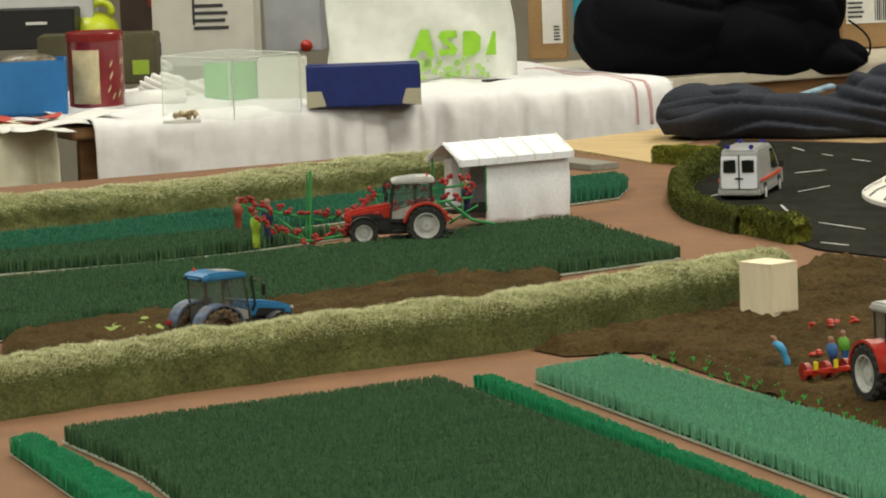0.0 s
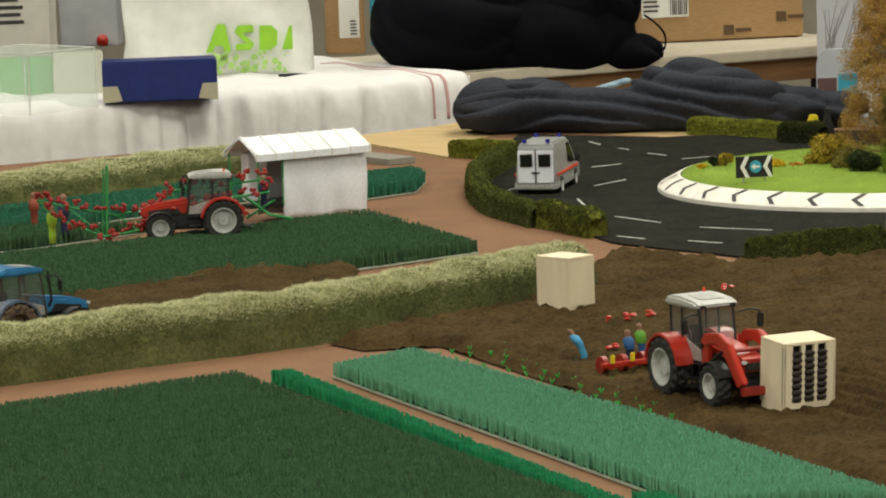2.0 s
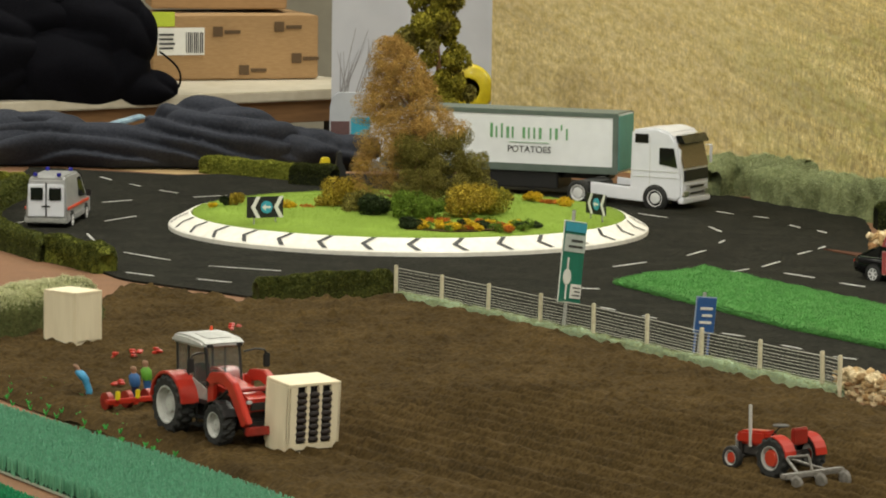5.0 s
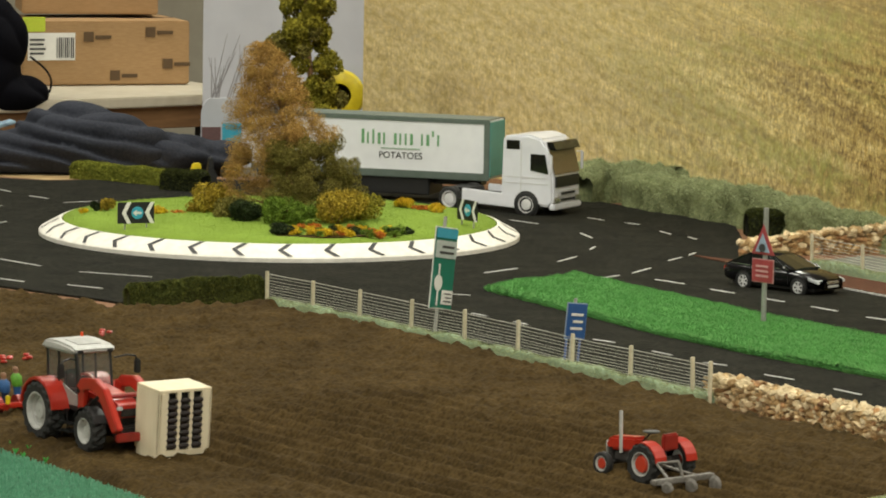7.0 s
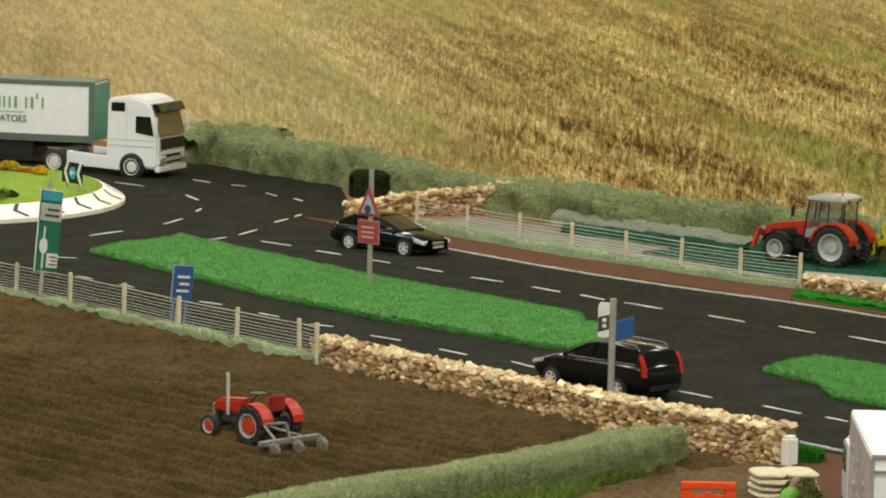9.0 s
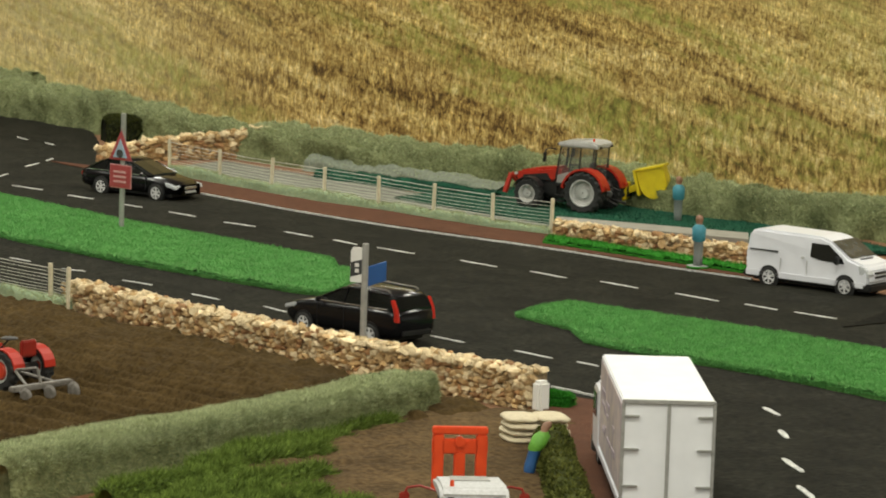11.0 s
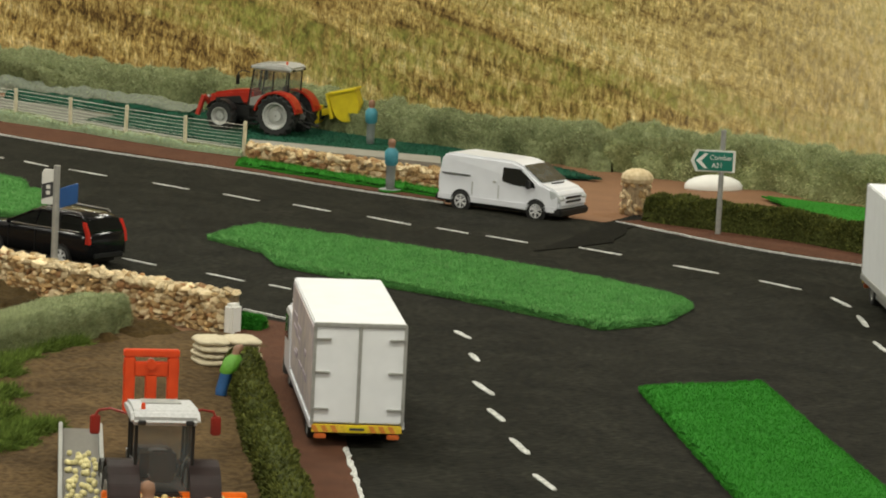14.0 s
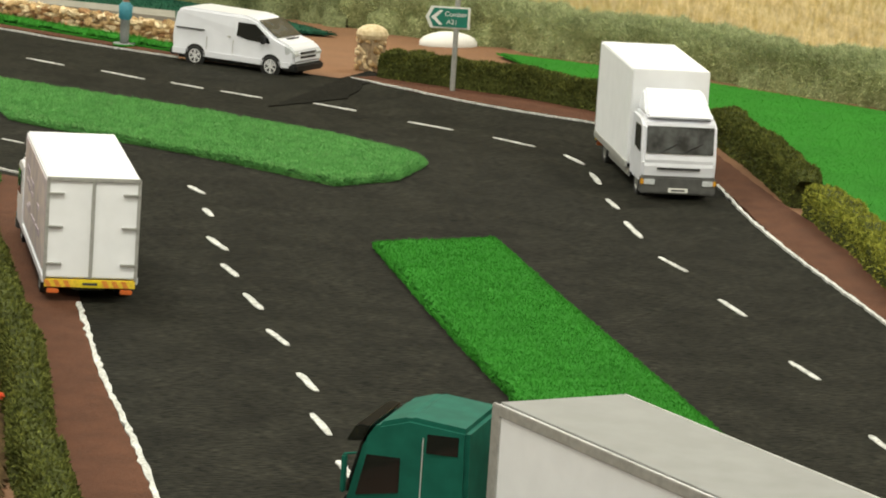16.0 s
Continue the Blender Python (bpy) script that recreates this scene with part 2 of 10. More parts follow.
def brush_mat(name, poly, height, pitch, material, base_mat, label, category="brush mat", thick=0.0018, seed=5, wilt=0.15, group="", stiff=0.75):
    """A plastic brush mat: a thin tray under rows of upright bristle tufts, flattened here and there along the rows."""
    base = tagged(new(name), label, category, group)
    slab("backing", poly, 0.0012, 0.0035, base_mat, base)
    c = np.array(poly).mean(0)
    slab("mat_base", [(c[0] + (x - c[0]) * 0.985, c[1] + (y - c[1]) * 0.985) for x, y in poly], 0.0035, 0.0050, MAT_BASE, base)
    rnd = np.random.RandomState(seed)
    # rows run along the mat's first edge
    e = Vector((poly[1][0] - poly[0][0], poly[1][1] - poly[0][1])).normalized()
    r = max(math.hypot(x - c[0], y - c[1]) for x, y in poly)
    g = np.arange(-r, r, pitch)
    a, b = np.meshgrid(g, g)
    b = b + (np.arange(a.shape[1]) % 2)[None, :] * pitch * 0.5
    x = c[0] + a * e.x - b * e.y + rnd.normal(0, pitch * 0.09, a.shape)
    y = c[1] + a * e.y + b * e.x + rnd.normal(0, pitch * 0.09, a.shape)
    keep = inside(x, y, poly)
    x, y, a, b = x[keep], y[keep], a[keep], b[keep]
    tall = height * (0.93 + 0.10 * stiff * wave(x / 0.012, y / 0.012, seed) + rnd.normal(0, 0.04 * stiff, len(x)))
    # torn streaks along the rows, and a few rows pressed down between strips
    gap = wave(a / 0.10 + 3.0, b / 0.016 + 1.5 * wave(a / 0.05, b / 0.05, seed + 2), seed + 9)
    tall = np.where(gap > 0.80, tall * (1 - wilt), tall)
    # every tuft is two bristles that splay a little
    n = len(x)
    V = np.zeros((2 * n, 6, 3))
    for half in (0, 1):
        turn = rnd.rand(n) * 6.28
        ox, oy = (thick * 0.55 * (1 if half else -1) * q for q in (np.cos(turn), np.sin(turn)))
        lx, ly = rnd.normal(0, height * 0.07 * stiff, n) + ox * 0.3, rnd.normal(0, height * 0.07 * stiff, n) + oy * 0.3
        for k in range(3):
            t = turn + k * 2.094
            V[half * n:half * n + n, k] = np.stack([x + ox + 0.8 * thick * np.cos(t), y + oy + 0.8 * thick * np.sin(t), np.full(n, 0.003)], 1)
            V[half * n:half * n + n, 3 + k] = np.stack([x + ox + lx + 0.62 * thick * np.cos(t), y + oy + ly + 0.62 * thick * np.sin(t), tall * (1 - 0.05 * half)], 1)
    o = np.arange(2 * n)[:, None] * 6
    F = np.concatenate([o + np.array(q) for q in ((0, 1, 4, 3), (1, 2, 5, 4), (2, 0, 3, 5))], 0)
    T = o + np.array((3, 4, 5))
    ob = raw("brush_nap", V.reshape(-1, 3).tolist(), F.tolist() + T.tolist(), material, base)
    tagged(ob, kind="stuff")
    return base


def edge_distance(X, Y, poly):
    """How far each point lies from the polygon's outline."""
    dist = np.full(X.shape, 9.0)
    for (x0, y0), (x1, y1) in zip(poly, poly[1:] + poly[:1]):
        dx, dy = x1 - x0, y1 - y0
        t = np.clip(((X - x0) * dx + (Y - y0) * dy) / (dx * dx + dy * dy), 0, 1)
        dist = np.minimum(dist, np.hypot(X - x0 - t * dx, Y - y0 - t * dy))
    return dist


# ---- materials ----
CLAY = surface("clay_paint", (0.20, 0.095, 0.042), (0.165, 0.078, 0.034), 260, 0.85, 0.0006, blotch=0.12)
ASPHALT = surface("black_abrasive_sheet", (0.026, 0.0250, 0.0185), (0.0055, 0.0054, 0.0038), 330, 0.95, 0.0018, blotch=0.32, spec=0.08, stretch=(0.35, 1.0, 1))
VERGE = surface("brown_felt", (0.105, 0.043, 0.022), (0.06, 0.024, 0.012), 700, 0.95, 0.001, blotch=0.15, spec=0.2)
SOIL = surface("dark_soil", (0.068, 0.044, 0.0165), (0.036, 0.023, 0.0085), 230, 0.97, 0.0012, blotch=0.3, spec=0.06)
SOIL_PALE = surface("dry_sand", (0.112, 0.073, 0.033), (0.055, 0.034, 0.015), 170, 0.97, 0.003, blotch=0.35, spec=0.1)
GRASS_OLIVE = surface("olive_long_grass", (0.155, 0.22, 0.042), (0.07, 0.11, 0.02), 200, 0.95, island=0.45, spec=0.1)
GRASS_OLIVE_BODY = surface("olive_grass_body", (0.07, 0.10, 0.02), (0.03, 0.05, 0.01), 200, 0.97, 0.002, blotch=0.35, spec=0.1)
PAINT = surface("road_paint", (0.66, 0.66, 0.63), (0.26, 0.26, 0.24), 420, 0.85, 0.0004, blotch=0.15)
TURF = surface("turf_blades", (0.036, 0.21, 0.021), (0.027, 0.17, 0.015), 300, 0.9, island=0.13, spec=0.1)
TURF_BASE = surface("turf_backing", (0.028, 0.18, 0.017), (0.021, 0.135, 0.013), 300, 0.95, 0.0012, blotch=0.12, spec=0.1)
TURF_PALE = surface("pale_turf_blades", (0.125, 0.345, 0.095), (0.088, 0.26, 0.070), 60, 0.9, island=0.18, spec=0.1)
TURF_PALE_BASE = surface("pale_turf_backing", (0.085, 0.22, 0.058), (0.062, 0.165, 0.042), 300, 0.95, 0.0015, blotch=0.15, spec=0.1)
LAWN = surface("light_lawn", (0.22, 0.32, 0.05), (0.175, 0.26, 0.038), 260, 0.95, 0.001, blotch=0.1, spec=0.1)
LAWN_BLADES = surface("light_lawn_blades", (0.25, 0.355, 0.056), (0.19, 0.285, 0.042), 260, 0.95, island=0.16, spec=0.1)
MAT_BASE = surface("dark_mat_base", (0.012, 0.034, 0.018), (0.008, 0.022, 0.012), 200, 0.9, spec=0.1)
BRISTLE_DARK = surface("dark_green_bristle", (0.056, 0.125, 0.055), (0.036, 0.088, 0.038), 120, 0.6, island=0.25, spec=0.25)
BRISTLE_JADE = surface("jade_bristle", (0.115, 0.33, 0.20), (0.085, 0.26, 0.15), 120, 0.5, island=0.15)
BRISTLE_BRIGHT = surface("bright_green_bristle", (0.008, 0.24, 0.095), (0.006, 0.17, 0.065), 120, 0.5, island=0.22)
BRISTLE_SEA = surface("sea_green_bristle", (0.020, 0.155, 0.085), (0.014, 0.11, 0.06), 120, 0.55, island=0.25)
SCRUB = surface("dark_scrub", (0.016, 0.085, 0.048), (0.008, 0.042, 0.026), 120, 0.9, island=0.3, spec=0.1)
TRAY = surface("pale_tray_edge", (0.42, 0.45, 0.36), (0.3, 0.33, 0.26), 200, 0.6)
HEDGE_OLIVE = surface("olive_fibre_body", (0.15, 0.155, 0.06), (0.085, 0.095, 0.034), 230, 0.97, 0.0015, blotch=0.3, spec=0.1)
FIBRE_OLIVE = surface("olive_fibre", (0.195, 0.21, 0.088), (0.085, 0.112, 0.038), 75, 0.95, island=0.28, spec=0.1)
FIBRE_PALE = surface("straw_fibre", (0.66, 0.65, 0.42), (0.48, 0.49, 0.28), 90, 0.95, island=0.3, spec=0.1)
HEDGE_MOSS = surface("moss_fibre_body", (0.22, 0.24, 0.12), (0.12, 0.14, 0.065), 230, 0.97, 0.0015, blotch=0.25, spec=0.1)
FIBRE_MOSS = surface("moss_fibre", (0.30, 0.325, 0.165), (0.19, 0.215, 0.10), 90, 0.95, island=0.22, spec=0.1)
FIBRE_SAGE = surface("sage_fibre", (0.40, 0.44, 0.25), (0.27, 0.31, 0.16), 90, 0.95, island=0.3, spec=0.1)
HEDGE_DARK = surface("dark_foam_body", (0.075, 0.085, 0.022), (0.026, 0.032, 0.009), 330, 0.97, 0.002, blotch=0.3, spec=0.1)
FIBRE_DARK = surface("dark_foam_crumb", (0.115, 0.125, 0.028), (0.05, 0.06, 0.014), 90, 0.95, island=0.55, spec=0.1)
HEDGE_LIME = surface("yellow_green_foam_body", (0.19, 0.20, 0.03), (0.085, 0.095, 0.015), 330, 0.97, 0.002, blotch=0.3, spec=0.1)
FIBRE_LIME = surface("yellow_green_crumb", (0.27, 0.28, 0.045), (0.14, 0.155, 0.024), 90, 0.95, island=0.5, spec=0.1)
HEDGE_BLACK = surface("blackish_foam_body", (0.022, 0.026, 0.012), (0.009, 0.011, 0.006), 330, 0.97, 0.002, spec=0.1)
STONE = surface("tan_stone", (0.52, 0.36, 0.17), (0.30, 0.185, 0.075), 160, 0.85, 0.0012, blotch=0.2, island=0.35)
STONE_PALE = surface("pale_stone", (0.72, 0.59, 0.37), (0.50, 0.38, 0.21), 160, 0.8, 0.001, blotch=0.15, island=0.3)
STONE_RUST = surface("rusty_stone", (0.40, 0.22, 0.09), (0.2, 0.1, 0.04), 160, 0.85, 0.0012, blotch=0.2, island=0.3)
MORTAR = surface("mortar", (0.36, 0.27, 0.16), (0.20, 0.14, 0.08), 260, 0.95, 0.001)
KERB_WHITE = surface("white_kerb_paint", (0.80, 0.77, 0.70), (0.70, 0.67, 0.6), 90, 0.6, 0.0002, blotch=0.08)
BLACK = surface("black_plastic", (0.012, 0.012, 0.012), (0.008, 0.008, 0.008), 300, 0.5)
BLACK_PAINT = surface("black_paint", (0.006, 0.006, 0.007), (0.004, 0.004, 0.005), 200, 0.22, spec=0.35, coat=0.2)
GLASS_DARK = surface("dark_window_plastic", (0.012, 0.013, 0.012), (0.009, 0.01, 0.009), 100, 0.08, coat=0.5)
CAR_GLASS = surface("tinted_car_glass", (0.010, 0.011, 0.010), (0.007, 0.008, 0.007), 100, 0.08, spec=0.5)
WHITE_BODY = surface("white_body_paint", (0.74, 0.75, 0.80), (0.70, 0.71, 0.76), 60, 0.3, coat=0.3)
WHITE_MATT = surface("white_board", (0.76, 0.77, 0.79), (0.72, 0.73, 0.75), 50, 0.5, blotch=0.03)
SILVER = surface("silver_paint", (0.55, 0.55, 0.53), (0.5, 0.5, 0.48), 80, 0.35, metal=0.25)
CHROME = surface("bright_metal", (0.75, 0.74, 0.72), (0.7, 0.69, 0.67), 80, 0.22, metal=0.9)
GREY_METAL = surface("grey_metal", (0.42, 0.42, 0.40), (0.34, 0.34, 0.32), 200, 0.45, metal=0.4)
RED = surface("red_paint", (0.42, 0.026, 0.012), (0.36, 0.02, 0.01), 80, 0.35, coat=0.2)
RED_DARK = surface("dark_red_paint", (0.28, 0.02, 0.012), (0.2, 0.015, 0.01), 90, 0.4)
ORANGE = surface("orange_paint", (0.80, 0.18, 0.012), (0.7, 0.15, 0.01), 80, 0.35, coat=0.2)
ORANGE_RED = surface("orange_red_plastic", (0.70, 0.07, 0.015), (0.6, 0.055, 0.012), 80, 0.4)
BLUE = surface("blue_paint", (0.025, 0.17, 0.36), (0.02, 0.14, 0.30), 80, 0.4, coat=0.15)
YELLOW = surface("yellow_paint", (0.72, 0.58, 0.015), (0.62, 0.48, 0.012), 80, 0.4, coat=0.2)
GREEN_FRAME = surface("green_frame_paint", (0.03, 0.27, 0.07), (0.02, 0.2, 0.05), 80, 0.4)
GREEN_CAB = surface("dark_green_paint", (0.009, 0.095, 0.066), (0.007, 0.075, 0.052), 80, 0.65, spec=0.1)
TYRE = surface("tyre_rubber", (0.018, 0.018, 0.017), (0.011, 0.011, 0.01), 300, 0.8, 0.0004)
TYRE_MUDDY = surface("muddy_tyre", (0.16, 0.105, 0.055), (0.03, 0.026, 0.02), 260, 0.95, 0.0008)
RIM_WHITE = surface("white_rim", (0.50, 0.50, 0.48), (0.40, 0.40, 0.38), 100, 0.45)
RIM_RED = surface("red_rim", (0.5, 0.05, 0.02), (0.42, 0.04, 0.02), 100, 0.4)
CREAM = surface("cream_wood", (0.74, 0.65, 0.47), (0.68, 0.59, 0.42), 120, 0.7, 0.0003, blotch=0.06, stretch=(1, 1, 0.15))
POST_WOOD = surface("pale_post_wood", (0.66, 0.61, 0.45), (0.54, 0.49, 0.34), 200, 0.8, 0.0003)
WIRE = surface("fence_wire", (0.62, 0.61, 0.54), (0.54, 0.53, 0.46), 200, 0.5, metal=0.3)
BOARD_SAGE = surface("sage_fence_board", (0.33, 0.42, 0.27), (0.25, 0.33, 0.2), 200, 0.85, blotch=0.15)
PLY = surface("bare_plywood", (0.55, 0.40, 0.20), (0.42, 0.29, 0.13), 25, 0.75, blotch=0.12, stretch=(0.3, 4, 1))
PLY_GREY = surface("grey_board", (0.25, 0.24, 0.20), (0.20, 0.19, 0.16), 90, 0.7)
CLOTH = surface("white_tablecloth", (0.76, 0.74, 0.74), (0.70, 0.68, 0.68), 45, 0.95, 0.0006, blotch=0.05)
CLOTH_CREAM = surface("cream_tablecloth", (0.72, 0.69, 0.54), (0.66, 0.63, 0.48), 45, 0.95, 0.0006)
CANVAS = surface("white_canvas", (0.74, 0.76, 0.80), (0.67, 0.69, 0.73), 220, 0.9, 0.0004, blotch=0.06)
FLEECE = surface("slate_fleece", (0.046, 0.049, 0.062), (0.033, 0.036, 0.047), 220, 1.0, 0.001, blotch=0.12, spec=0.05)
BAG_BLACK = surface("black_bag_fabric", (0.0055, 0.0055, 0.008), (0.0035, 0.0035, 0.005), 260, 0.95, 0.0006, spec=0.06)
CARDBOARD = surface("brown_cardboard", (0.36, 0.22, 0.10), (0.31, 0.185, 0.08), 60, 0.85, blotch=0.08, stretch=(1, 1, 6))
PAPER = surface("white_paper", (0.75, 0.74, 0.70), (0.7, 0.69, 0.65), 60, 0.8)
INK = surface("dark_ink", (0.05, 0.05, 0.05), (0.035, 0.035, 0.035), 60, 0.7)
TABLE_TOP = surface("pale_laminate", (0.55, 0.50, 0.40), (0.48, 0.43, 0.33), 30, 0.5, blotch=0.08)
WOOD = surface("brown_wood", (0.25, 0.13, 0.05), (0.18, 0.09, 0.034), 40, 0.6, blotch=0.1, stretch=(0.3, 3, 3))
SIGN_GREEN = surface("sign_green", (0.01, 0.17, 0.12), (0.008, 0.15, 0.1), 60, 0.4)
SIGN_BLUE = surface("sign_blue", (0.03, 0.10, 0.30), (0.025, 0.085, 0.26), 60, 0.4)
SIGN_RED = surface("sign_red", (0.40, 0.07, 0.075), (0.33, 0.055, 0.06), 60, 0.4)
CYAN = surface("sign_cyan", (0.05, 0.36, 0.50), (0.04, 0.32, 0.45), 60, 0.4)
FLESH = surface("bare_figure_plastic", (0.24, 0.125, 0.07), (0.2, 0.10, 0.055), 100, 0.6)
CLEAR = clear("clear_acrylic", (0.75, 0.82, 0.74), 0.06, 0.16)
WINDOW = clear("clear_window", (0.16, 0.17, 0.165), 0.06, 0.30)
HALL_WALL = surface("hall_wall_paint", (0.40, 0.37, 0.29), (0.36, 0.33, 0.26), 12, 0.9, blotch=0.06)
HALL_FLOOR = surface("hall_floor_boards", (0.14, 0.09, 0.05), (0.1, 0.06, 0.03), 14, 0.6, blotch=0.1)

# reflections and the greyish cab interior are painted into this glass as blotches
WINDSCREEN = surface("reflection_grey_glass", (0.075, 0.08, 0.08), (0.02, 0.021, 0.021), 70, 0.12, blotch=0.4)
LAMP_GLASS = surface("clear_lamp_lens", (0.55, 0.57, 0.58), (0.42, 0.44, 0.45), 300, 0.12)
ALLOY = surface("silver_alloy", (0.78, 0.78, 0.78), (0.66, 0.66, 0.66), 80, 0.35, metal=0.15)
AMBULANCE_SILVER = surface("ambulance_silver", (0.36, 0.36, 0.36), (0.31, 0.31, 0.31), 60, 0.35, metal=0.2)
BANK_BODY = surface("pale_grass_bank_body", (0.27, 0.29, 0.14), (0.15, 0.175, 0.075), 200, 0.97, 0.0015, blotch=0.3, spec=0.1)
BANK_FIBRE = surface("pale_grass_bank_fibre", (0.44, 0.45, 0.24), (0.27, 0.30, 0.13), 90, 0.95, island=0.45, spec=0.1)

# ---- hall ----
def plain_box(name, x0, x1, y0, y1, z0, z1, material, kind="structure", label="", category=""):
    bm = bmesh.new()
    block(bm, x0, x1, y0, y1, z0, z1)
    return tagged(linked(name, bm, material), label, category, kind=kind)


plain_box("floor", -9, 9, -4, 13, -0.85, -0.75, HALL_FLOOR)
plain_box("ceiling", -9, 9, -4, 13, 3.0, 3.1, HALL_WALL)
plain_box("wall_north", -9, 9, 13, 13.2, -0.75, 3.0, HALL_WALL)
plain_box("wall_south", -9, 9, -4.2, -4, -0.75, 3.0, HALL_WALL)
plain_box("wall_west", -9.2, -9, -4.2, 13.2, -0.75, 3.0, HALL_WALL)
plain_box("wall_east", 9, 9.2, -4.2, 13.2, -0.75, 3.0, HALL_WALL)

# ---- baseboard of the layout, with its painted tracks ----
FAR_EDGE = [(-2.75, 5.35), (-1.806, 6.097), (-1.239, 6.528), (-0.996, 6.578), (-0.777, 6.278), (-0.792, 6.493), (-0.717, 6.723), (-0.445, 6.565), (-0.218, 6.639), (0.36, 6.75)]
GROUND = FAR_EDGE + [(0.75, 6.1), (1.25, 5.35), (1.9, 4.85), (3.0, 4.2), (3.3, 1.6), (0.35, 1.6), (-0.5, 2.15), (-2.3, 3.0)]
tagged(slab("ground", GROUND, -0.03, 0.0, CLAY), kind="structure")
for tx, ty in ((-2.2, 3.5), (-1.9, 5.4), (0.2, 3.1), (0.3, 6.3), (2.6, 2.0), (2.6, 4.1)):
    bm = bmesh.new()
    block(bm, tx - 0.03, tx + 0.03, ty - 0.03, ty + 0.03, -0.75, -0.03, 0.004)
    tagged(linked("trestle_leg", bm, WOOD), kind="structure")

# ---- asphalt ----
ROAD = [(-0.697, 6.143), (-0.645, 5.783), (-0.551, 5.422), (-0.423, 5.150), (-0.405, 5.125), (-0.246, 4.980), (-0.060, 5.043), (0.182, 4.666), (0.417, 4.249),
        (0.656, 3.941), (0.836, 3.681), (0.878, 3.635), (0.801, 3.097), (0.741, 2.780), (0.692, 2.448), (0.55, 1.7), (1.55, 1.7), (1.466, 2.954), (1.520, 3.297), (1.592, 3.615), (1.613, 3.993),
        (1.495, 4.151), (1.423, 4.299), (1.256, 4.444), (1.067, 4.699), (0.827, 4.998), (0.705, 5.211), (0.580, 5.506), (0.604, 5.562), (0.631, 5.778), (0.643, 6.008), (0.451, 6.315), (0.460, 6.343), (0.201, 6.539), (-0.216, 6.591), (-0.443, 6.527), (-0.698, 6.632)]
ROAD_OB = tagged(slab("road", ROAD, 0.0, 0.003, ASPHALT, ragged=0.0012), kind="structure")
# brown felt verges beside the carriageways
for nm, pts in (("verge_far", [(0.539, 5.570), (0.706, 5.223), (0.829, 5.010), (1.070, 4.709), (1.258, 4.454), (1.282, 4.538), (1.095, 4.856), (0.850, 5.138), (0.689, 5.416)]),
                ("verge_east", [(1.425, 4.308), (1.498, 4.159), (1.616, 4.001), (1.596, 3.621), (1.525, 3.305), (1.471, 2.963), (1.583, 3.199), (1.612, 3.477), (1.702, 3.984), (1.625, 4.133), (1.487, 4.328)]),
                ("verge_west", [(0.835, 3.675), (0.877, 3.629), (0.800, 3.090), (0.740, 2.777), (0.692, 2.448), (0.55, 1.75), (0.42, 1.75), (0.621, 2.453), (0.690, 2.859), (0.800, 3.491), (0.809, 3.560)])):
    tagged(slab(nm, pts, 0.0, 0.0045, VERGE, ragged=0.0015, seed=len(nm)), kind="structure")


# ---- painted road marks ----
def mark(a, parent, width=0.0042, seed=0):
    """One hand-painted stroke."""
    x0, y0, x1, y1 = a
    rnd = random.Random(seed * 77 + int(x0 * 1000))
    d = Vector((x1 - x0, y1 - y0))
    n = Vector((-d.y, d.x)).normalized()
    k = 6
    bm = bmesh.new()
    top = []
    for s in (1, -1):
        side = []
        for i in range(k + 1):
            u = i / k
            w = width / 2 * (0.55 if i in (0, k) else rnd.uniform(0.75, 1.2))
            side.append((x0 + d.x * u + n.x * w * s, y0 + d.y * u + n.y * w * s))
        top += side if s == 1 else side[::-1]
    lo, hi = [bm.verts.new((x, y, 0.0028)) for x, y in top], [bm.verts.new((x, y, 0.0036)) for x, y in top]
    bm.faces.new(hi)
    for i in range(len(top)):
        j = (i + 1) % len(top)
        bm.faces.new((lo[i], lo[j], hi[j], hi[i]))
    bmesh.ops.recalc_face_normals(bm, faces=bm.faces)
    part("road_marking", bm, PAINT, parent)


LANE_FAR = [(0.460, 5.286, 0.496, 5.240), (0.525, 5.187, 0.554, 5.148), (0.586, 5.098, 0.609, 5.065), (0.639, 5.021, 0.667, 4.978), (0.697, 4.925, 0.731, 4.884), (0.761, 4.838, 0.789, 4.792), (0.811, 4.767, 0.833, 4.723),
            (0.854, 4.699, 0.890, 4.646), (0.936, 4.590, 0.969, 4.539), (1.003, 4.503, 1.034, 4.449), (1.069, 4.423, 1.100, 4.371), (1.135, 4.333, 1.170, 4.274), (1.195, 4.253, 1.221, 4.212), (1.237, 4.196, 1.271, 4.148)]
LANE_BEND = [(1.321, 4.117, 1.354, 4.067), (1.391, 3.996, 1.424, 3.945), (1.454, 3.899, 1.480, 3.842), (1.495, 3.794, 1.494, 3.735), (1.482, 3.685, 1.467, 3.620), (1.442, 3.539, 1.433, 3.484),
             (1.414, 3.420, 1.398, 3.338), (1.379, 3.247, 1.378, 3.180), (1.358, 3.060, 1.353, 2.991), (1.317, 2.819, 1.313, 2.754), (1.272, 2.573, 1.266, 2.530)]
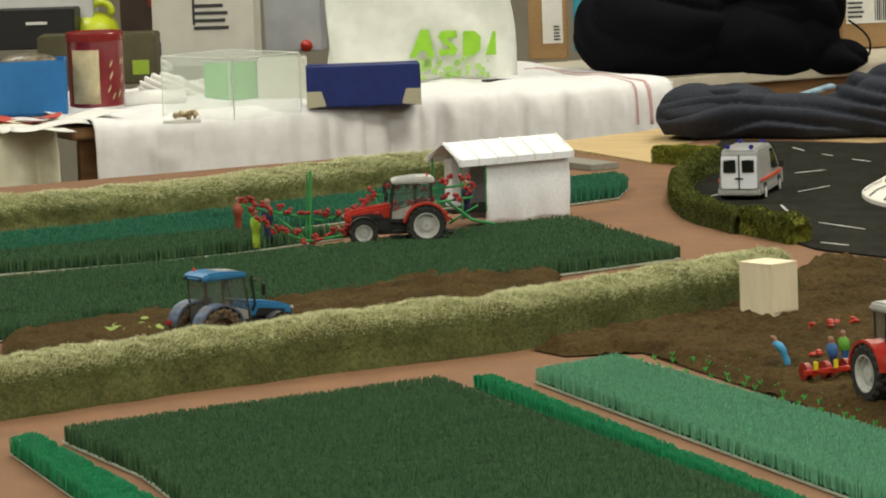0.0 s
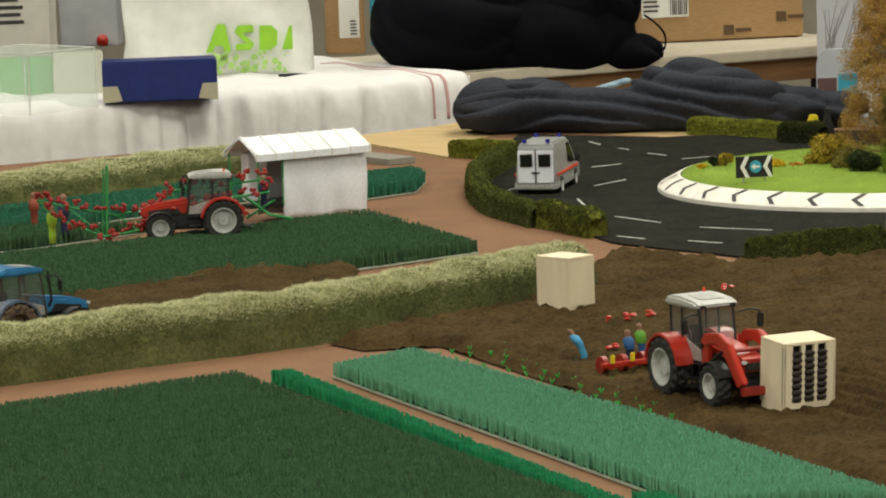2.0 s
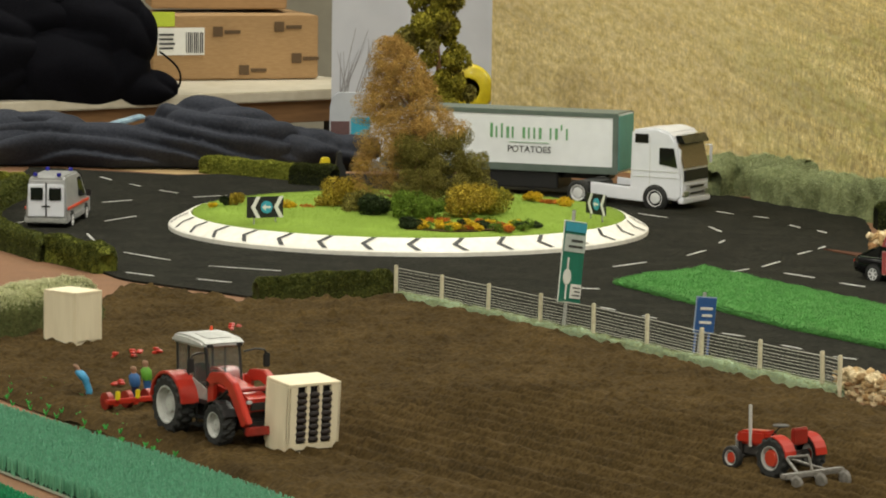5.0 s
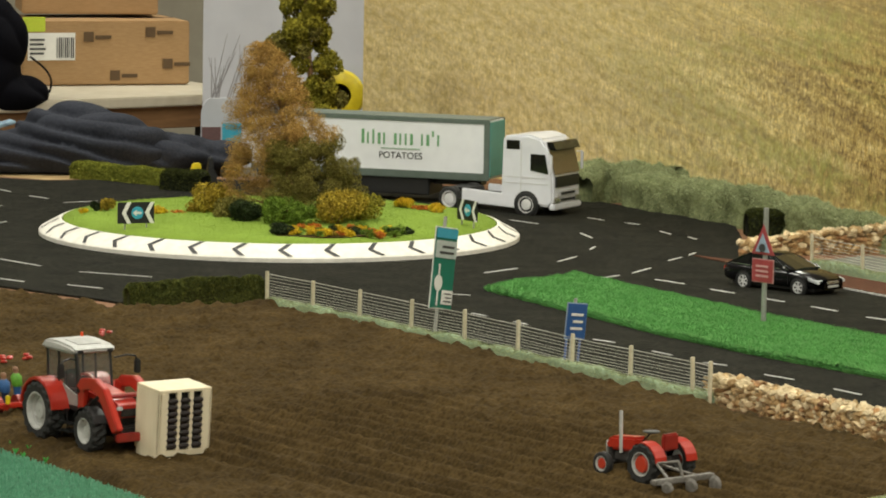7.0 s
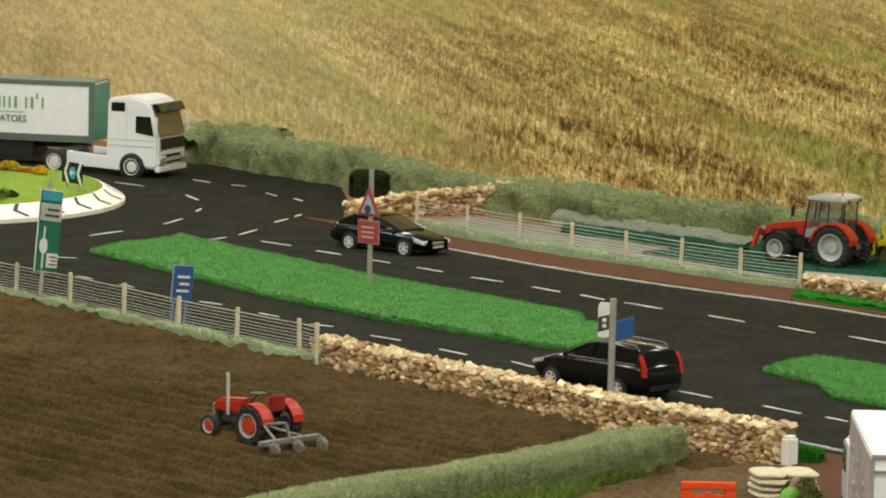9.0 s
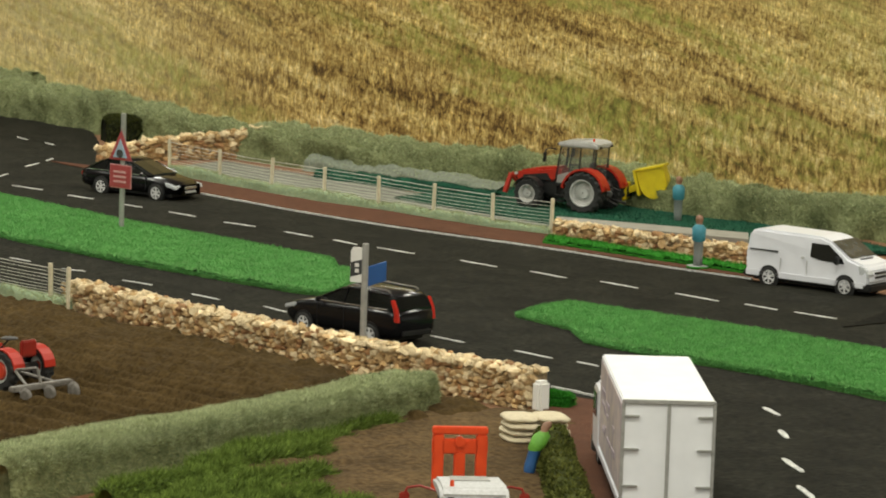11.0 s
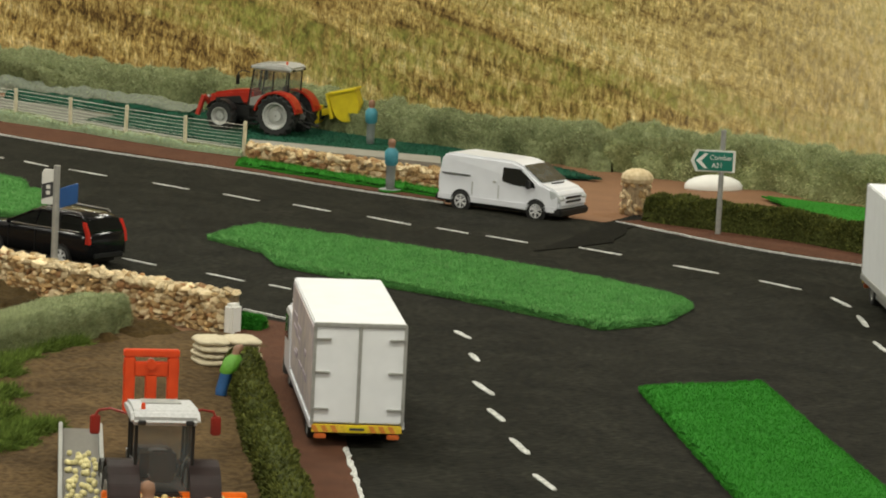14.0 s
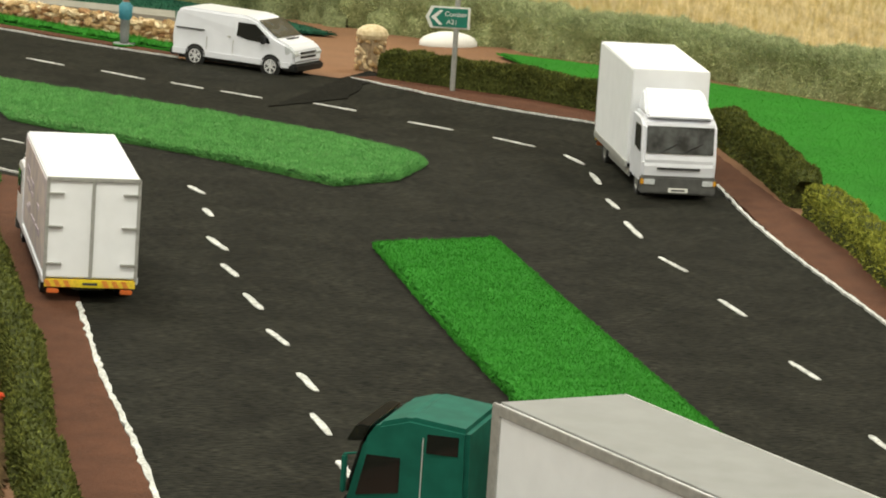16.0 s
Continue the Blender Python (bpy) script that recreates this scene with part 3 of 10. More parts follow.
LANE_NEAR = [(0.164, 5.104, 0.204, 5.091), (0.198, 4.911, 0.216, 4.886), (0.247, 4.836, 0.263, 4.812), (0.335, 4.687, 0.360, 4.660), (0.398, 4.591, 0.419, 4.560), (0.450, 4.502, 0.475, 4.482), (0.511, 4.413, 0.540, 4.376),
             (0.576, 4.311, 0.601, 4.270), (0.644, 4.222, 0.662, 4.182), (0.791, 4.023, 0.818, 3.979), (0.861, 3.929, 0.890, 3.880), (0.911, 3.859, 0.927, 3.832)]
LANE_WEST = [(1.034, 3.597, 1.037, 3.554), (1.016, 3.478, 1.012, 3.438), (0.980, 3.340, 0.980, 3.277), (0.958, 3.216, 0.956, 3.162), (0.942, 3.092, 0.938, 3.028), (0.920, 2.951, 0.919, 2.892),
             (0.898, 2.796, 0.894, 2.736), (0.868, 2.665, 0.861, 2.599), (0.844, 2.526, 0.838, 2.479), (0.836, 2.426, 0.829, 2.368)]
RING_MARKS = [(-0.527, 6.077, -0.484, 6.117), (-0.501, 5.815, -0.460, 5.890), (-0.512, 5.650, -0.491, 5.549), (-0.440, 5.427, -0.371, 5.345), (-0.420, 5.205, -0.380, 5.169), (-0.315, 5.286, -0.216, 5.240), (-0.322, 5.143, -0.275, 5.112),
              (-0.565, 6.474, -0.542, 6.423), (-0.508, 6.362, -0.488, 6.331), (-0.453, 6.271, -0.421, 6.230), (-0.393, 6.173, -0.342, 6.205), (-0.630, 5.765, -0.618, 5.799)]
JUNCTION_MARKS = [(0.231, 5.333, 0.279, 5.390), (0.298, 6.012, 0.339, 5.961), (0.421, 6.059, 0.444, 6.021), (0.395, 5.844, 0.409, 5.778), (0.396, 5.632, 0.406, 5.668), (0.340, 5.475, 0.371, 5.539), (0.474, 5.992, 0.494, 5.971),
                  (0.518, 5.881, 0.530, 5.844), (0.553, 5.809, 0.563, 5.780), (0.533, 5.577, 0.545, 5.606), (0.497, 5.505, 0.520, 5.548), (0.435, 5.354, 0.465, 5.416), (0.384, 5.286, 0.415, 5.327)]
for row, wide in ((LANE_FAR, 0.0048), (LANE_BEND, 0.0055), (LANE_NEAR, 0.0042), (LANE_WEST, 0.0062), (RING_MARKS, 0.0036), (JUNCTION_MARKS, 0.004)):
    for i, a in enumerate(row):
        mark(a, ROAD_OB, wide, i)


def edge_line(path, width=0.0026, seed=1):
    pts, dirs = along(chaikin(path, 1), 0.012)
    rnd = random.Random(seed)
    vs, fs = [], []
    for (x, y), (dx, dy) in zip(pts, dirs):
        w, o = width / 2 * rnd.uniform(0.55, 1.3), rnd.uniform(-0.0009, 0.0009)
        vs += [(x - dy * (w + o), y + dx * (w + o), 0.0052), (x + dy * (w - o), y - dx * (w - o), 0.0052)]
    for i in range(len(pts) - 1):
        fs.append((2 * i, 2 * i + 1, 2 * i + 3, 2 * i + 2))
    ob = raw("edge_line", vs, fs, PAINT, ROAD_OB)
    sol = ob.modifiers.new("thickness", "SOLIDIFY")
    sol.thickness = 0.002


edge_line([(0.705, 5.211), (0.827, 4.998), (0.945, 4.837), (1.067, 4.699), (1.161, 4.557), (1.256, 4.444)])
edge_line([(1.424, 4.304), (1.458, 4.241), (1.497, 4.155), (1.552, 4.065), (1.613, 3.993)])
edge_line([(1.592, 3.615), (1.551, 3.446), (1.521, 3.297), (1.493, 3.123), (1.468, 2.959), (1.443, 2.829)], 0.0036)
edge_line([(0.790, 3.053), (0.766, 2.916), (0.741, 2.780), (0.721, 2.631), (0.692, 2.448), (0.672, 2.338)], 0.0046)
edge_line([(0.850, 3.707), (0.882, 3.656)])


# ---- soil: a raised bed, furrowed where the plough has gone ----
def soil_bed(name, poly, height, furrow, rough, material, seed, cell=0.005, heading=118.0, spacing=0.030, ploughed=None):
    """A bed of crumbly soil; where the plough has gone, ridges with one steep side run along the heading."""
    xs, ys = np.array([p[0] for p in poly]), np.array([p[1] for p in poly])
    gx, gy = np.arange(xs.min(), xs.max(), cell), np.arange(ys.min(), ys.max(), cell * 1.5)
    X, Y = np.meshgrid(gx, gy)
    inn = inside(X, Y, poly)
    rim = np.clip((edge_distance(X, Y, poly) + 0.004 - 0.010 * wave(X / 0.02, Y / 0.03, seed + 8)) / 0.018, 0, 1)
    a = radians(heading)
    across = X * math.sin(a) - Y * math.cos(a)
    lump = wave(X / 0.026, Y / 0.03, seed) * 0.5 + wave(X / 0.012, Y / 0.014, seed + 1) ** 2 * 0.9 + wave(X / 0.0052, Y / 0.007, seed + 2) ** 2 * 0.5
    broad = wave(X / 0.13, Y / 0.16, seed + 3)
    run = across / spacing + 0.55 * wave(X / 0.35, Y / 0.35, seed + 4) + 0.22 * wave(X / 0.06, Y / 0.06, seed + 5)
    saw = run - np.floor(run)
    rows = np.where(saw < 0.72, saw / 0.72, (1 - saw) / 0.28)
    fine = run * 2.0 + 0.3
    saw2 = fine - np.floor(fine)
    rows = rows + 0.35 * np.where(saw2 < 0.7, saw2 / 0.7, (1 - saw2) / 0.3)
    amount = np.clip(wave(X / 0.22, Y / 0.34, seed + 6) * 2.2 - 0.15, 0.0, 1.0)
    if ploughed:
        onward = X * math.cos(a) + Y * math.sin(a)
        amount = np.clip(amount * 0.7 + 0.45, 0, 1) * np.clip((ploughed[0] - across) / 0.05, 0, 1) * np.clip((across - ploughed[1]) / 0.25, 0, 1) * np.clip((onward - ploughed[2]) / 0.22, 0, 1)
    Z = 0.002 + rim * (0.004 + height * (0.45 + 0.55 * broad) + rough * lump * (1.35 - 0.75 * amount) + furrow * amount * rows)
    idx = -np.ones(X.shape, int)
    idx[inn] = np.arange(inn.sum())
    V = np.stack([X[inn], Y[inn], Z[inn]], 1).tolist()
    q = idx[:-1, :-1], idx[:-1, 1:], idx[1:, 1:], idx[1:, :-1]
    ok = (q[0] >= 0) & (q[1] >= 0) & (q[2] >= 0) & (q[3] >= 0)
    F = np.stack([k[ok] for k in q], 1).tolist()
    return tagged(raw(name, V, F, material, None, True), kind="structure")


FIELD = [(-0.410, 5.067), (-0.399, 5.055), (-0.241, 4.887), (-0.059, 4.932), (0.060, 4.775), (0.178, 4.580), (0.410, 4.181), (0.573, 3.926), (0.660, 3.758), (0.737, 3.632), (0.775, 3.554), (0.698, 3.489), (0.413, 3.397),
         (0.353, 3.250), (0.004, 3.037), (-0.116, 3.120), (-0.034, 3.360), (-0.543, 4.258), (-0.625, 4.235), (-0.672, 4.290), (-0.610, 4.390), (-0.535, 4.500), (-0.470, 4.590)]
FURROW = -54.5
soil_bed("soil_field", FIELD, 0.003, 0.0080, 0.0058, SOIL, 11, 0.0021, FURROW, 0.033, (-2.035, -2.74, -3.50))

YARD = [(0.694, 3.576), (0.809, 3.560), (0.844, 3.501), (0.800, 3.491), (0.740, 3.133), (0.681, 2.761), (0.55, 2.3), (-0.1, 2.6), (0.403, 2.983), (0.464, 3.455), (0.667, 3.546)]
soil_bed("yard_sand", YARD, 0.004, 0.0, 0.004, SOIL_PALE, 31)
soil_bed("soil_strip", [(-1.199, 4.011), (-1.049, 4.156), (-0.882, 4.331), (-0.764, 4.475), (-0.713, 4.861), (-0.743, 4.972), (-1.004, 4.732), (-1.211, 4.531), (-1.317, 4.415)], 0.006, 0.0, 0.012, SOIL, 41)

# ---- backdrop: a curved print of a stubble field ----
def stubble_print():
    m, n, l, p = nodes_of("stubble_print")
    flat = n.new("ShaderNodeUVMap")
    flat.uv_map = "sheet"

    def noise_at(src, scale, sx, sy, detail=4, twist=0.3):
        mp = n.new("ShaderNodeMapping")
        mp.inputs["Scale"].default_value = (sx, sy, 1)
        l.new(src.outputs[0], mp.inputs[0])
        t = n.new("ShaderNodeTexNoise")
        t.inputs["Scale"].default_value, t.inputs["Detail"].default_value, t.inputs["Roughness"].default_value = scale, detail, 0.68
        t.inputs["Distortion"].default_value = twist
        l.new(mp.outputs[0], t.inputs["Vector"])
        return t.outputs["Fac"]

    def ramp(fac, *stops):
        r = n.new("ShaderNodeValToRGB")
        while len(r.color_ramp.elements) < len(stops):
            r.color_ramp.elements.new(0.5)
        for e, (at, c) in zip(r.color_ramp.elements, stops):
            e.position, e.color = at, (*c, 1)
        l.new(fac, r.inputs[0])
        return r.outputs[0]

    def mix(fac, a, b, kind="MIX"):
        x = n.new("ShaderNodeMix")
        x.data_type, x.blend_type = "RGBA", kind
        if isinstance(fac, float):
            x.inputs["Factor"].default_value = fac
        else:
            l.new(fac, x.inputs["Factor"])
        l.new(a, x.inputs["A"])
        l.new(b, x.inputs["B"])
        return x.outputs["Result"]

    def turned(src, degrees):
        mp = n.new("ShaderNodeMapping")
        mp.inputs["Rotation"].default_value = (0, 0, radians(degrees))
        l.new(src.outputs[0], mp.inputs[0])
        return mp

    def calc(kind, a, b):
        x = n.new("ShaderNodeMath")
        x.operation = kind
        for i, v in enumerate((a, b)):
            if isinstance(v, (int, float)):
                x.inputs[i].default_value = v
            else:
                l.new(v, x.inputs[i])
        return x.outputs[0]

    def span(src, a, b, lo=0.0, hi=1.0):
        r = n.new("ShaderNodeMapRange")
        r.interpolation_type = "SMOOTHSTEP"
        r.inputs["From Min"].default_value, r.inputs["From Max"].default_value = a, b
        r.inputs["To Min"].default_value, r.inputs["To Max"].default_value = lo, hi
        l.new(src, r.inputs[0])
        return r.outputs[0]

    def blend(fac, a, b):
        x = n.new("ShaderNodeMix")
        l.new(fac, x.inputs["Factor"])
        l.new(a, x.inputs[2])
        l.new(b, x.inputs[3])
        return x.outputs[0]

    hgt = n.new("ShaderNodeSeparateXYZ")
    l.new(flat.outputs[0], hgt.inputs[0])
    up, far = hgt.outputs["Y"], hgt.outputs["X"]
    slope = turned(flat, 13)
    # clumps of upright straw, large at the sheet's foot and ever finer towards its top
    clump = blend(span(up, 0.10, 0.20), noise_at(flat, 1.0, 92, 46, 6, 0.8), noise_at(flat, 1.0, 150, 100, 6, 0.6))
    clump = blend(span(up, 0.20, 0.36), clump, noise_at(slope, 1.0, 120, 190, 5, 0.6))
    # broad patches where the straw stands pale or the brown litter shows
    patch = noise_at(slope, 1.0, 2.0, 21, 5, 0.6)
    mottle = noise_at(slope, 1.0, 15, 42, 4, 0.7)
    depth = span(up, 0.12, 0.36, 1.0, 0.45)
    clump = calc("ADD", calc("MULTIPLY", calc("SUBTRACT", clump, 0.5), calc("ADD", 0.35, depth)), 0.495)
    clump = calc("ADD", clump, calc("MULTIPLY", calc("SUBTRACT", patch, 0.5), 0.72))
    clump = calc("ADD", clump, calc("MULTIPLY", calc("SUBTRACT", mottle, 0.5), 0.26))
    tone = ramp(clump, (0.24, (0.085, 0.055, 0.017)), (0.36, (0.235, 0.160, 0.050)), (0.46, (0.44, 0.335, 0.118)), (0.58, (0.64, 0.525, 0.215)), (0.74, (0.84, 0.75, 0.42)))
    # single stalks, standing and fallen
    stalk = ramp(noise_at(flat, 1.0, 310, 80, 4, 1.2), (0.38, (0.40, 0.34, 0.27)), (0.47, (1, 1, 1)), (0.54, (1, 1, 1)), (0.63, (1.55, 1.50, 1.38)))
    tone = mix(span(far, 2.2, 2.8, 1.0, 0.45), tone, stalk, "MULTIPLY")
    fallen = ramp(noise_at(slope, 1.0, 46, 260, 3, 1.6), (0.36, (0.66, 0.60, 0.52)), (0.47, (1, 1, 1)), (0.56, (1, 1, 1)), (0.66, (1.28, 1.26, 1.18)))
    tone = mix(0.8, tone, fallen, "MULTIPLY")
    litter = mix(1.0, tone, ramp(mottle, (0.3, (0.56, 0.46, 0.36)), (0.7, (0.96, 0.90, 0.82))), "MULTIPLY")
    tone = mix(calc("MULTIPLY", span(far, 0.9, 1.35, 0.0, 0.85), span(far, 2.0, 2.6, 1.0, 0.25)), tone, litter)
    # weeds in slanting bands, broken up by the straw
    weed = ramp(noise_at(flat, 1.0, 150, 80, 5, 0.8), (0.32, (0.085, 0.10, 0.014)), (0.66, (0.42, 0.43, 0.10)))
    band = span(noise_at(slope, 1.0, 1.7, 8.5, 4, 0.7), 0.47, 0.63)
    band = calc("MULTIPLY", band, span(noise_at(flat, 1.0, 60, 34, 5, 0.8), 0.36, 0.60, 0.15, 0.85))
    tone = mix(calc("MULTIPLY", band, span(far, 0.3, 1.3, 0.25, 1.0)), tone, weed)
    # drilled rows far up the field
    rows = ramp(noise_at(slope, 1.0, 2.2, 62, 4, 0.5), (0.38, (0.80, 0.77, 0.70)), (0.5, (1, 1, 1)), (0.64, (1.12, 1.10, 1.06)))
    tone = mix(span(up, 0.10, 0.30, 0.15, 1.0), tone, mix(1.0, tone, rows, "MULTIPLY"))
    haze = ramp(noise_at(slope, 1.0, 60, 130, 5), (0.35, (0.46, 0.345, 0.125)), (0.65, (0.70, 0.565, 0.26)))
    tone = mix(span(up, 0.24, 0.42, 0.0, 0.6), tone, haze)
    pale = ramp(noise_at(slope, 1.0, 40, 90, 5), (0.35, (0.60, 0.46, 0.19)), (0.65, (0.90, 0.76, 0.44)))
    tone = mix(span(far, 0.5, 1.6, 0.60, 0.0), tone, pale)
    sunny = ramp(noise_at(flat, 1.0, 120, 60, 5), (0.35, (0.60, 0.46, 0.18)), (0.65, (0.92, 0.80, 0.48)))
    tone = mix(span(far, 2.5, 3.1, 0.0, 0.65), tone, sunny)
    l.new(tone, p.inputs["Base Color"])
    p.inputs["Roughness"].default_value = 0.75
    p.inputs["Specular IOR Level"].default_value = 0.25
    return m


def backdrop():
    path = chaikin([(0.085, 7.05), (0.60, 6.24), (1.04, 5.68), (1.52, 5.08), (2.0, 4.72), (2.6, 4.35), (3.4, 4.0)], 3)
    pts, _ = along(path, 0.03)
    rows = 24
    me = bpy.data.meshes.new("backdrop")
    vs, fs = [], []
    top = 0.62
    for (x, y) in pts:
        for k in range(rows + 1):
            vs.append((x, y, top * k / rows))
    for i in range(len(pts) - 1):
        for k in range(rows):
            a = i * (rows + 1) + k
            fs.append((a, a + rows + 1, a + rows + 2, a + 1))
    me.from_pydata(vs, [], fs)
    sheet_uv = me.uv_layers.new(name="sheet")
    for lp in me.loops:
        i, k = divmod(lp.vertex_index, rows + 1)
        u, z = i * 0.03, top * k / rows
        sheet_uv.data[lp.index].uv = (u, z)
    me.materials.append(stubble_print())
    ob = tagged(new("backdrop", me), kind="structure")
    sol = ob.modifiers.new("thickness", "SOLIDIFY")
    sol.thickness, sol.offset = 0.003, 1


backdrop()

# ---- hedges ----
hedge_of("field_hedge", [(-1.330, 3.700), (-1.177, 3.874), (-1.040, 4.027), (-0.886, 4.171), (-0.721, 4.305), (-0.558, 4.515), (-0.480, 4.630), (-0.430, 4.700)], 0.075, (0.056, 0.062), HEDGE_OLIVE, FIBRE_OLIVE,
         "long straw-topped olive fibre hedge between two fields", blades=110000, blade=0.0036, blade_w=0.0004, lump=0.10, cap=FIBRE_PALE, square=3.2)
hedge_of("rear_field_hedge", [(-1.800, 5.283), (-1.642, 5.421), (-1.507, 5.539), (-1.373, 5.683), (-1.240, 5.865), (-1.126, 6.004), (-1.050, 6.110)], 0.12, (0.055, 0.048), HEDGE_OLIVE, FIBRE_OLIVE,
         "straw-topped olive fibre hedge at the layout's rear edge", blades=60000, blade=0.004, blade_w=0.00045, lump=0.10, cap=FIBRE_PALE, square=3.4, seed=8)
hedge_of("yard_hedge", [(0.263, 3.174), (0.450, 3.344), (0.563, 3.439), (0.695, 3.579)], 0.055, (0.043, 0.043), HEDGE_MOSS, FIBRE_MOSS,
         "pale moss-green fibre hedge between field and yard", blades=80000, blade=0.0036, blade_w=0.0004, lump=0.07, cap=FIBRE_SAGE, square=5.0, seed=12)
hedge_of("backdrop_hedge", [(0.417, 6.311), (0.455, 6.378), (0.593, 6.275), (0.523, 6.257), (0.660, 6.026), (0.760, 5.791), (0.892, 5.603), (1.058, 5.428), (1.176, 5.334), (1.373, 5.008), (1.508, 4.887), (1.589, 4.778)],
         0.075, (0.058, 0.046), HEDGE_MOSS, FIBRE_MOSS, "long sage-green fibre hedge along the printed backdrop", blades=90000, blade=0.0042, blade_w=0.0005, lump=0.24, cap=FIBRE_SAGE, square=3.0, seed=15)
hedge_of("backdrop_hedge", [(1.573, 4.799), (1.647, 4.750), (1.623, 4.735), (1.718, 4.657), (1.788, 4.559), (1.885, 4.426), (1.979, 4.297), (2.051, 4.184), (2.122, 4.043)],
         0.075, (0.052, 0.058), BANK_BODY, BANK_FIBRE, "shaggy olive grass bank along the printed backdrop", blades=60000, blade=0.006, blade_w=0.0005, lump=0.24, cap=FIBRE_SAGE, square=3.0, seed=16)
hedge_of("curved_hedge", chaikin([(-0.660, 6.169), (-0.681, 5.995), (-0.678, 5.789), (-0.629, 5.521), (-0.535, 5.337)], 2), 0.032, (0.034, 0.032), HEDGE_DARK, FIBRE_DARK,
         "curved dark green foam hedge beside the road", blades=16000, blade=0.0028, blade_w=0.0011, seed=21)
hedge_of("hedge_end", chaikin([(-0.545, 5.376), (-0.492, 5.293), (-0.447, 5.213)], 1), 0.036, (0.035, 0.033), HEDGE_LIME, FIBRE_DARK,
         "lighter green foam hedge clump at the roadside", blades=9000, blade=0.0028, blade_w=0.0011, seed=22, lump=0.2)
hedge_of("low_hedge", [(-0.768, 6.310), (-0.660, 6.219)], 0.035, (0.024, 0.03), HEDGE_LIME, FIBRE_LIME, "low yellow-green foam hedge behind the parked ambulance", blades=8000, blade=0.0028, blade_w=0.0011, seed=23, lump=0.18)
hedge_of("field_end_hedge", [(-0.234, 4.915), (-0.067, 4.997)], 0.03, (0.034, 0.036), HEDGE_DARK, FIBRE_DARK, "short dark green foam hedge at the field's end", blades=9000, blade=0.0028, blade_w=0.0011, seed=24)
hedge_of("far_hedge", [(-0.402, 6.606), (-0.237, 6.465)], 0.035, (0.026, 0.028), HEDGE_LIME, FIBRE_LIME, "low yellow-green foam hedge beyond the roundabout", blades=8000, blade=0.0028, blade_w=0.0011, seed=25)
hedge_of("far_hedge_end", [(-0.245, 6.418), (-0.177, 6.381)], 0.04, (0.034, 0.036), HEDGE_BLACK, HEDGE_DARK, "blackish foam hedge clump beyond the roundabout", blades=4000, blade=0.0028, blade_w=0.0011, seed=26)
hedge_of("dark_bush", [(0.645, 5.869), (0.705, 5.875)], 0.05, (0.042, 0.04), HEDGE_BLACK, HEDGE_DARK, "blackish round bush behind a stone wall", "bush", blades=3500, blade=0.0028, blade_w=0.0011, seed=27)
hedge_of("yard_side_hedge", [(0.769, 3.349), (0.738, 3.157), (0.706, 2.959), (0.675, 2.761), (0.620, 2.486), (0.60, 2.35), (0.5, 1.9)], 0.032, (0.034, 0.036), HEDGE_DARK, FIBRE_DARK,
         "dark olive foam hedge between yard and road", blades=24000, blade=0.003, blade_w=0.0011, seed=28, lump=0.16)
hedge_of("roadside_hedge", [(1.468, 4.322), (1.532, 4.256), (1.605, 4.172), (1.658, 4.077), (1.694, 3.964)], 0.034, (0.036, 0.036), HEDGE_DARK, FIBRE_DARK,
         "trimmed olive foam hedge along the main road", blades=16000, blade=0.003, blade_w=0.0011, seed=29)
hedge_of("roadside_hedge", [(1.727, 3.929), (1.695, 3.733), (1.641, 3.508)], 0.034, (0.036, 0.036), HEDGE_DARK, FIBRE_DARK,
         "trimmed olive foam hedge along the side road", blades=12000, blade=0.003, blade_w=0.0011, seed=30)
hedge_of("roadside_hedge", [(1.636, 3.462), (1.591, 3.251), (1.528, 3.003)], 0.038, (0.032, 0.036), HEDGE_DARK, FIBRE_LIME,
         "lighter olive foam hedge along the side road", blades=9000, blade=0.003, blade_w=0.0011, seed=31)

# ---- tulip fields of brush matting ----
brush_mat("brush_field", [(-1.047, 3.705), (-0.724, 4.005), (-0.295, 3.285), (-0.162, 3.043), (-0.620, 3.010), (-0.818, 3.312), (-0.918, 3.514)], 0.021, 0.0043, BRISTLE_DARK, TRAY,
          "dark green plastic bristle mat standing for tulip rows", seed=51, stiff=0.4, thick=0.00115, wilt=0.12)
brush_mat("brush_strip", [(-0.689, 4.011), (-0.670, 4.025), (-0.259, 3.283), (-0.283, 3.284)], 0.019, 0.0031, BRISTLE_BRIGHT, TRAY, "narrow bright green bristle strip along a clay track", seed=52, stiff=0.35, thick=0.00100, wilt=0.10)
brush_mat("brush_strip", [(-0.262, 3.324), (-0.233, 3.322), (-0.129, 3.096), (-0.165, 3.098)], 0.019, 0.0031, BRISTLE_BRIGHT, TRAY, "narrow bright green bristle strip along a clay track", seed=53, stiff=0.35, thick=0.00100, wilt=0.10)
brush_mat("brush_strip", [(-1.081, 3.641), (-1.064, 3.673), (-0.838, 3.296), (-0.894, 3.297)], 0.021, 0.0025, BRISTLE_BRIGHT, TRAY, "bright green bristle strip with a pale backing edge", seed=54, stiff=0.35, thick=0.00100, wilt=0.10)
brush_mat("brush_bed", [(-0.630, 4.055), (-0.558, 4.160), (-0.257, 3.698), (-0.024, 3.295), (-0.105, 3.317), (-0.196, 3.294)], 0.019, 0.0042, BRISTLE_JADE, TRAY,
          "raised jade-green bristle bed beside the planted soil", seed=55, stiff=0.3, thick=0.00135, wilt=0.00)
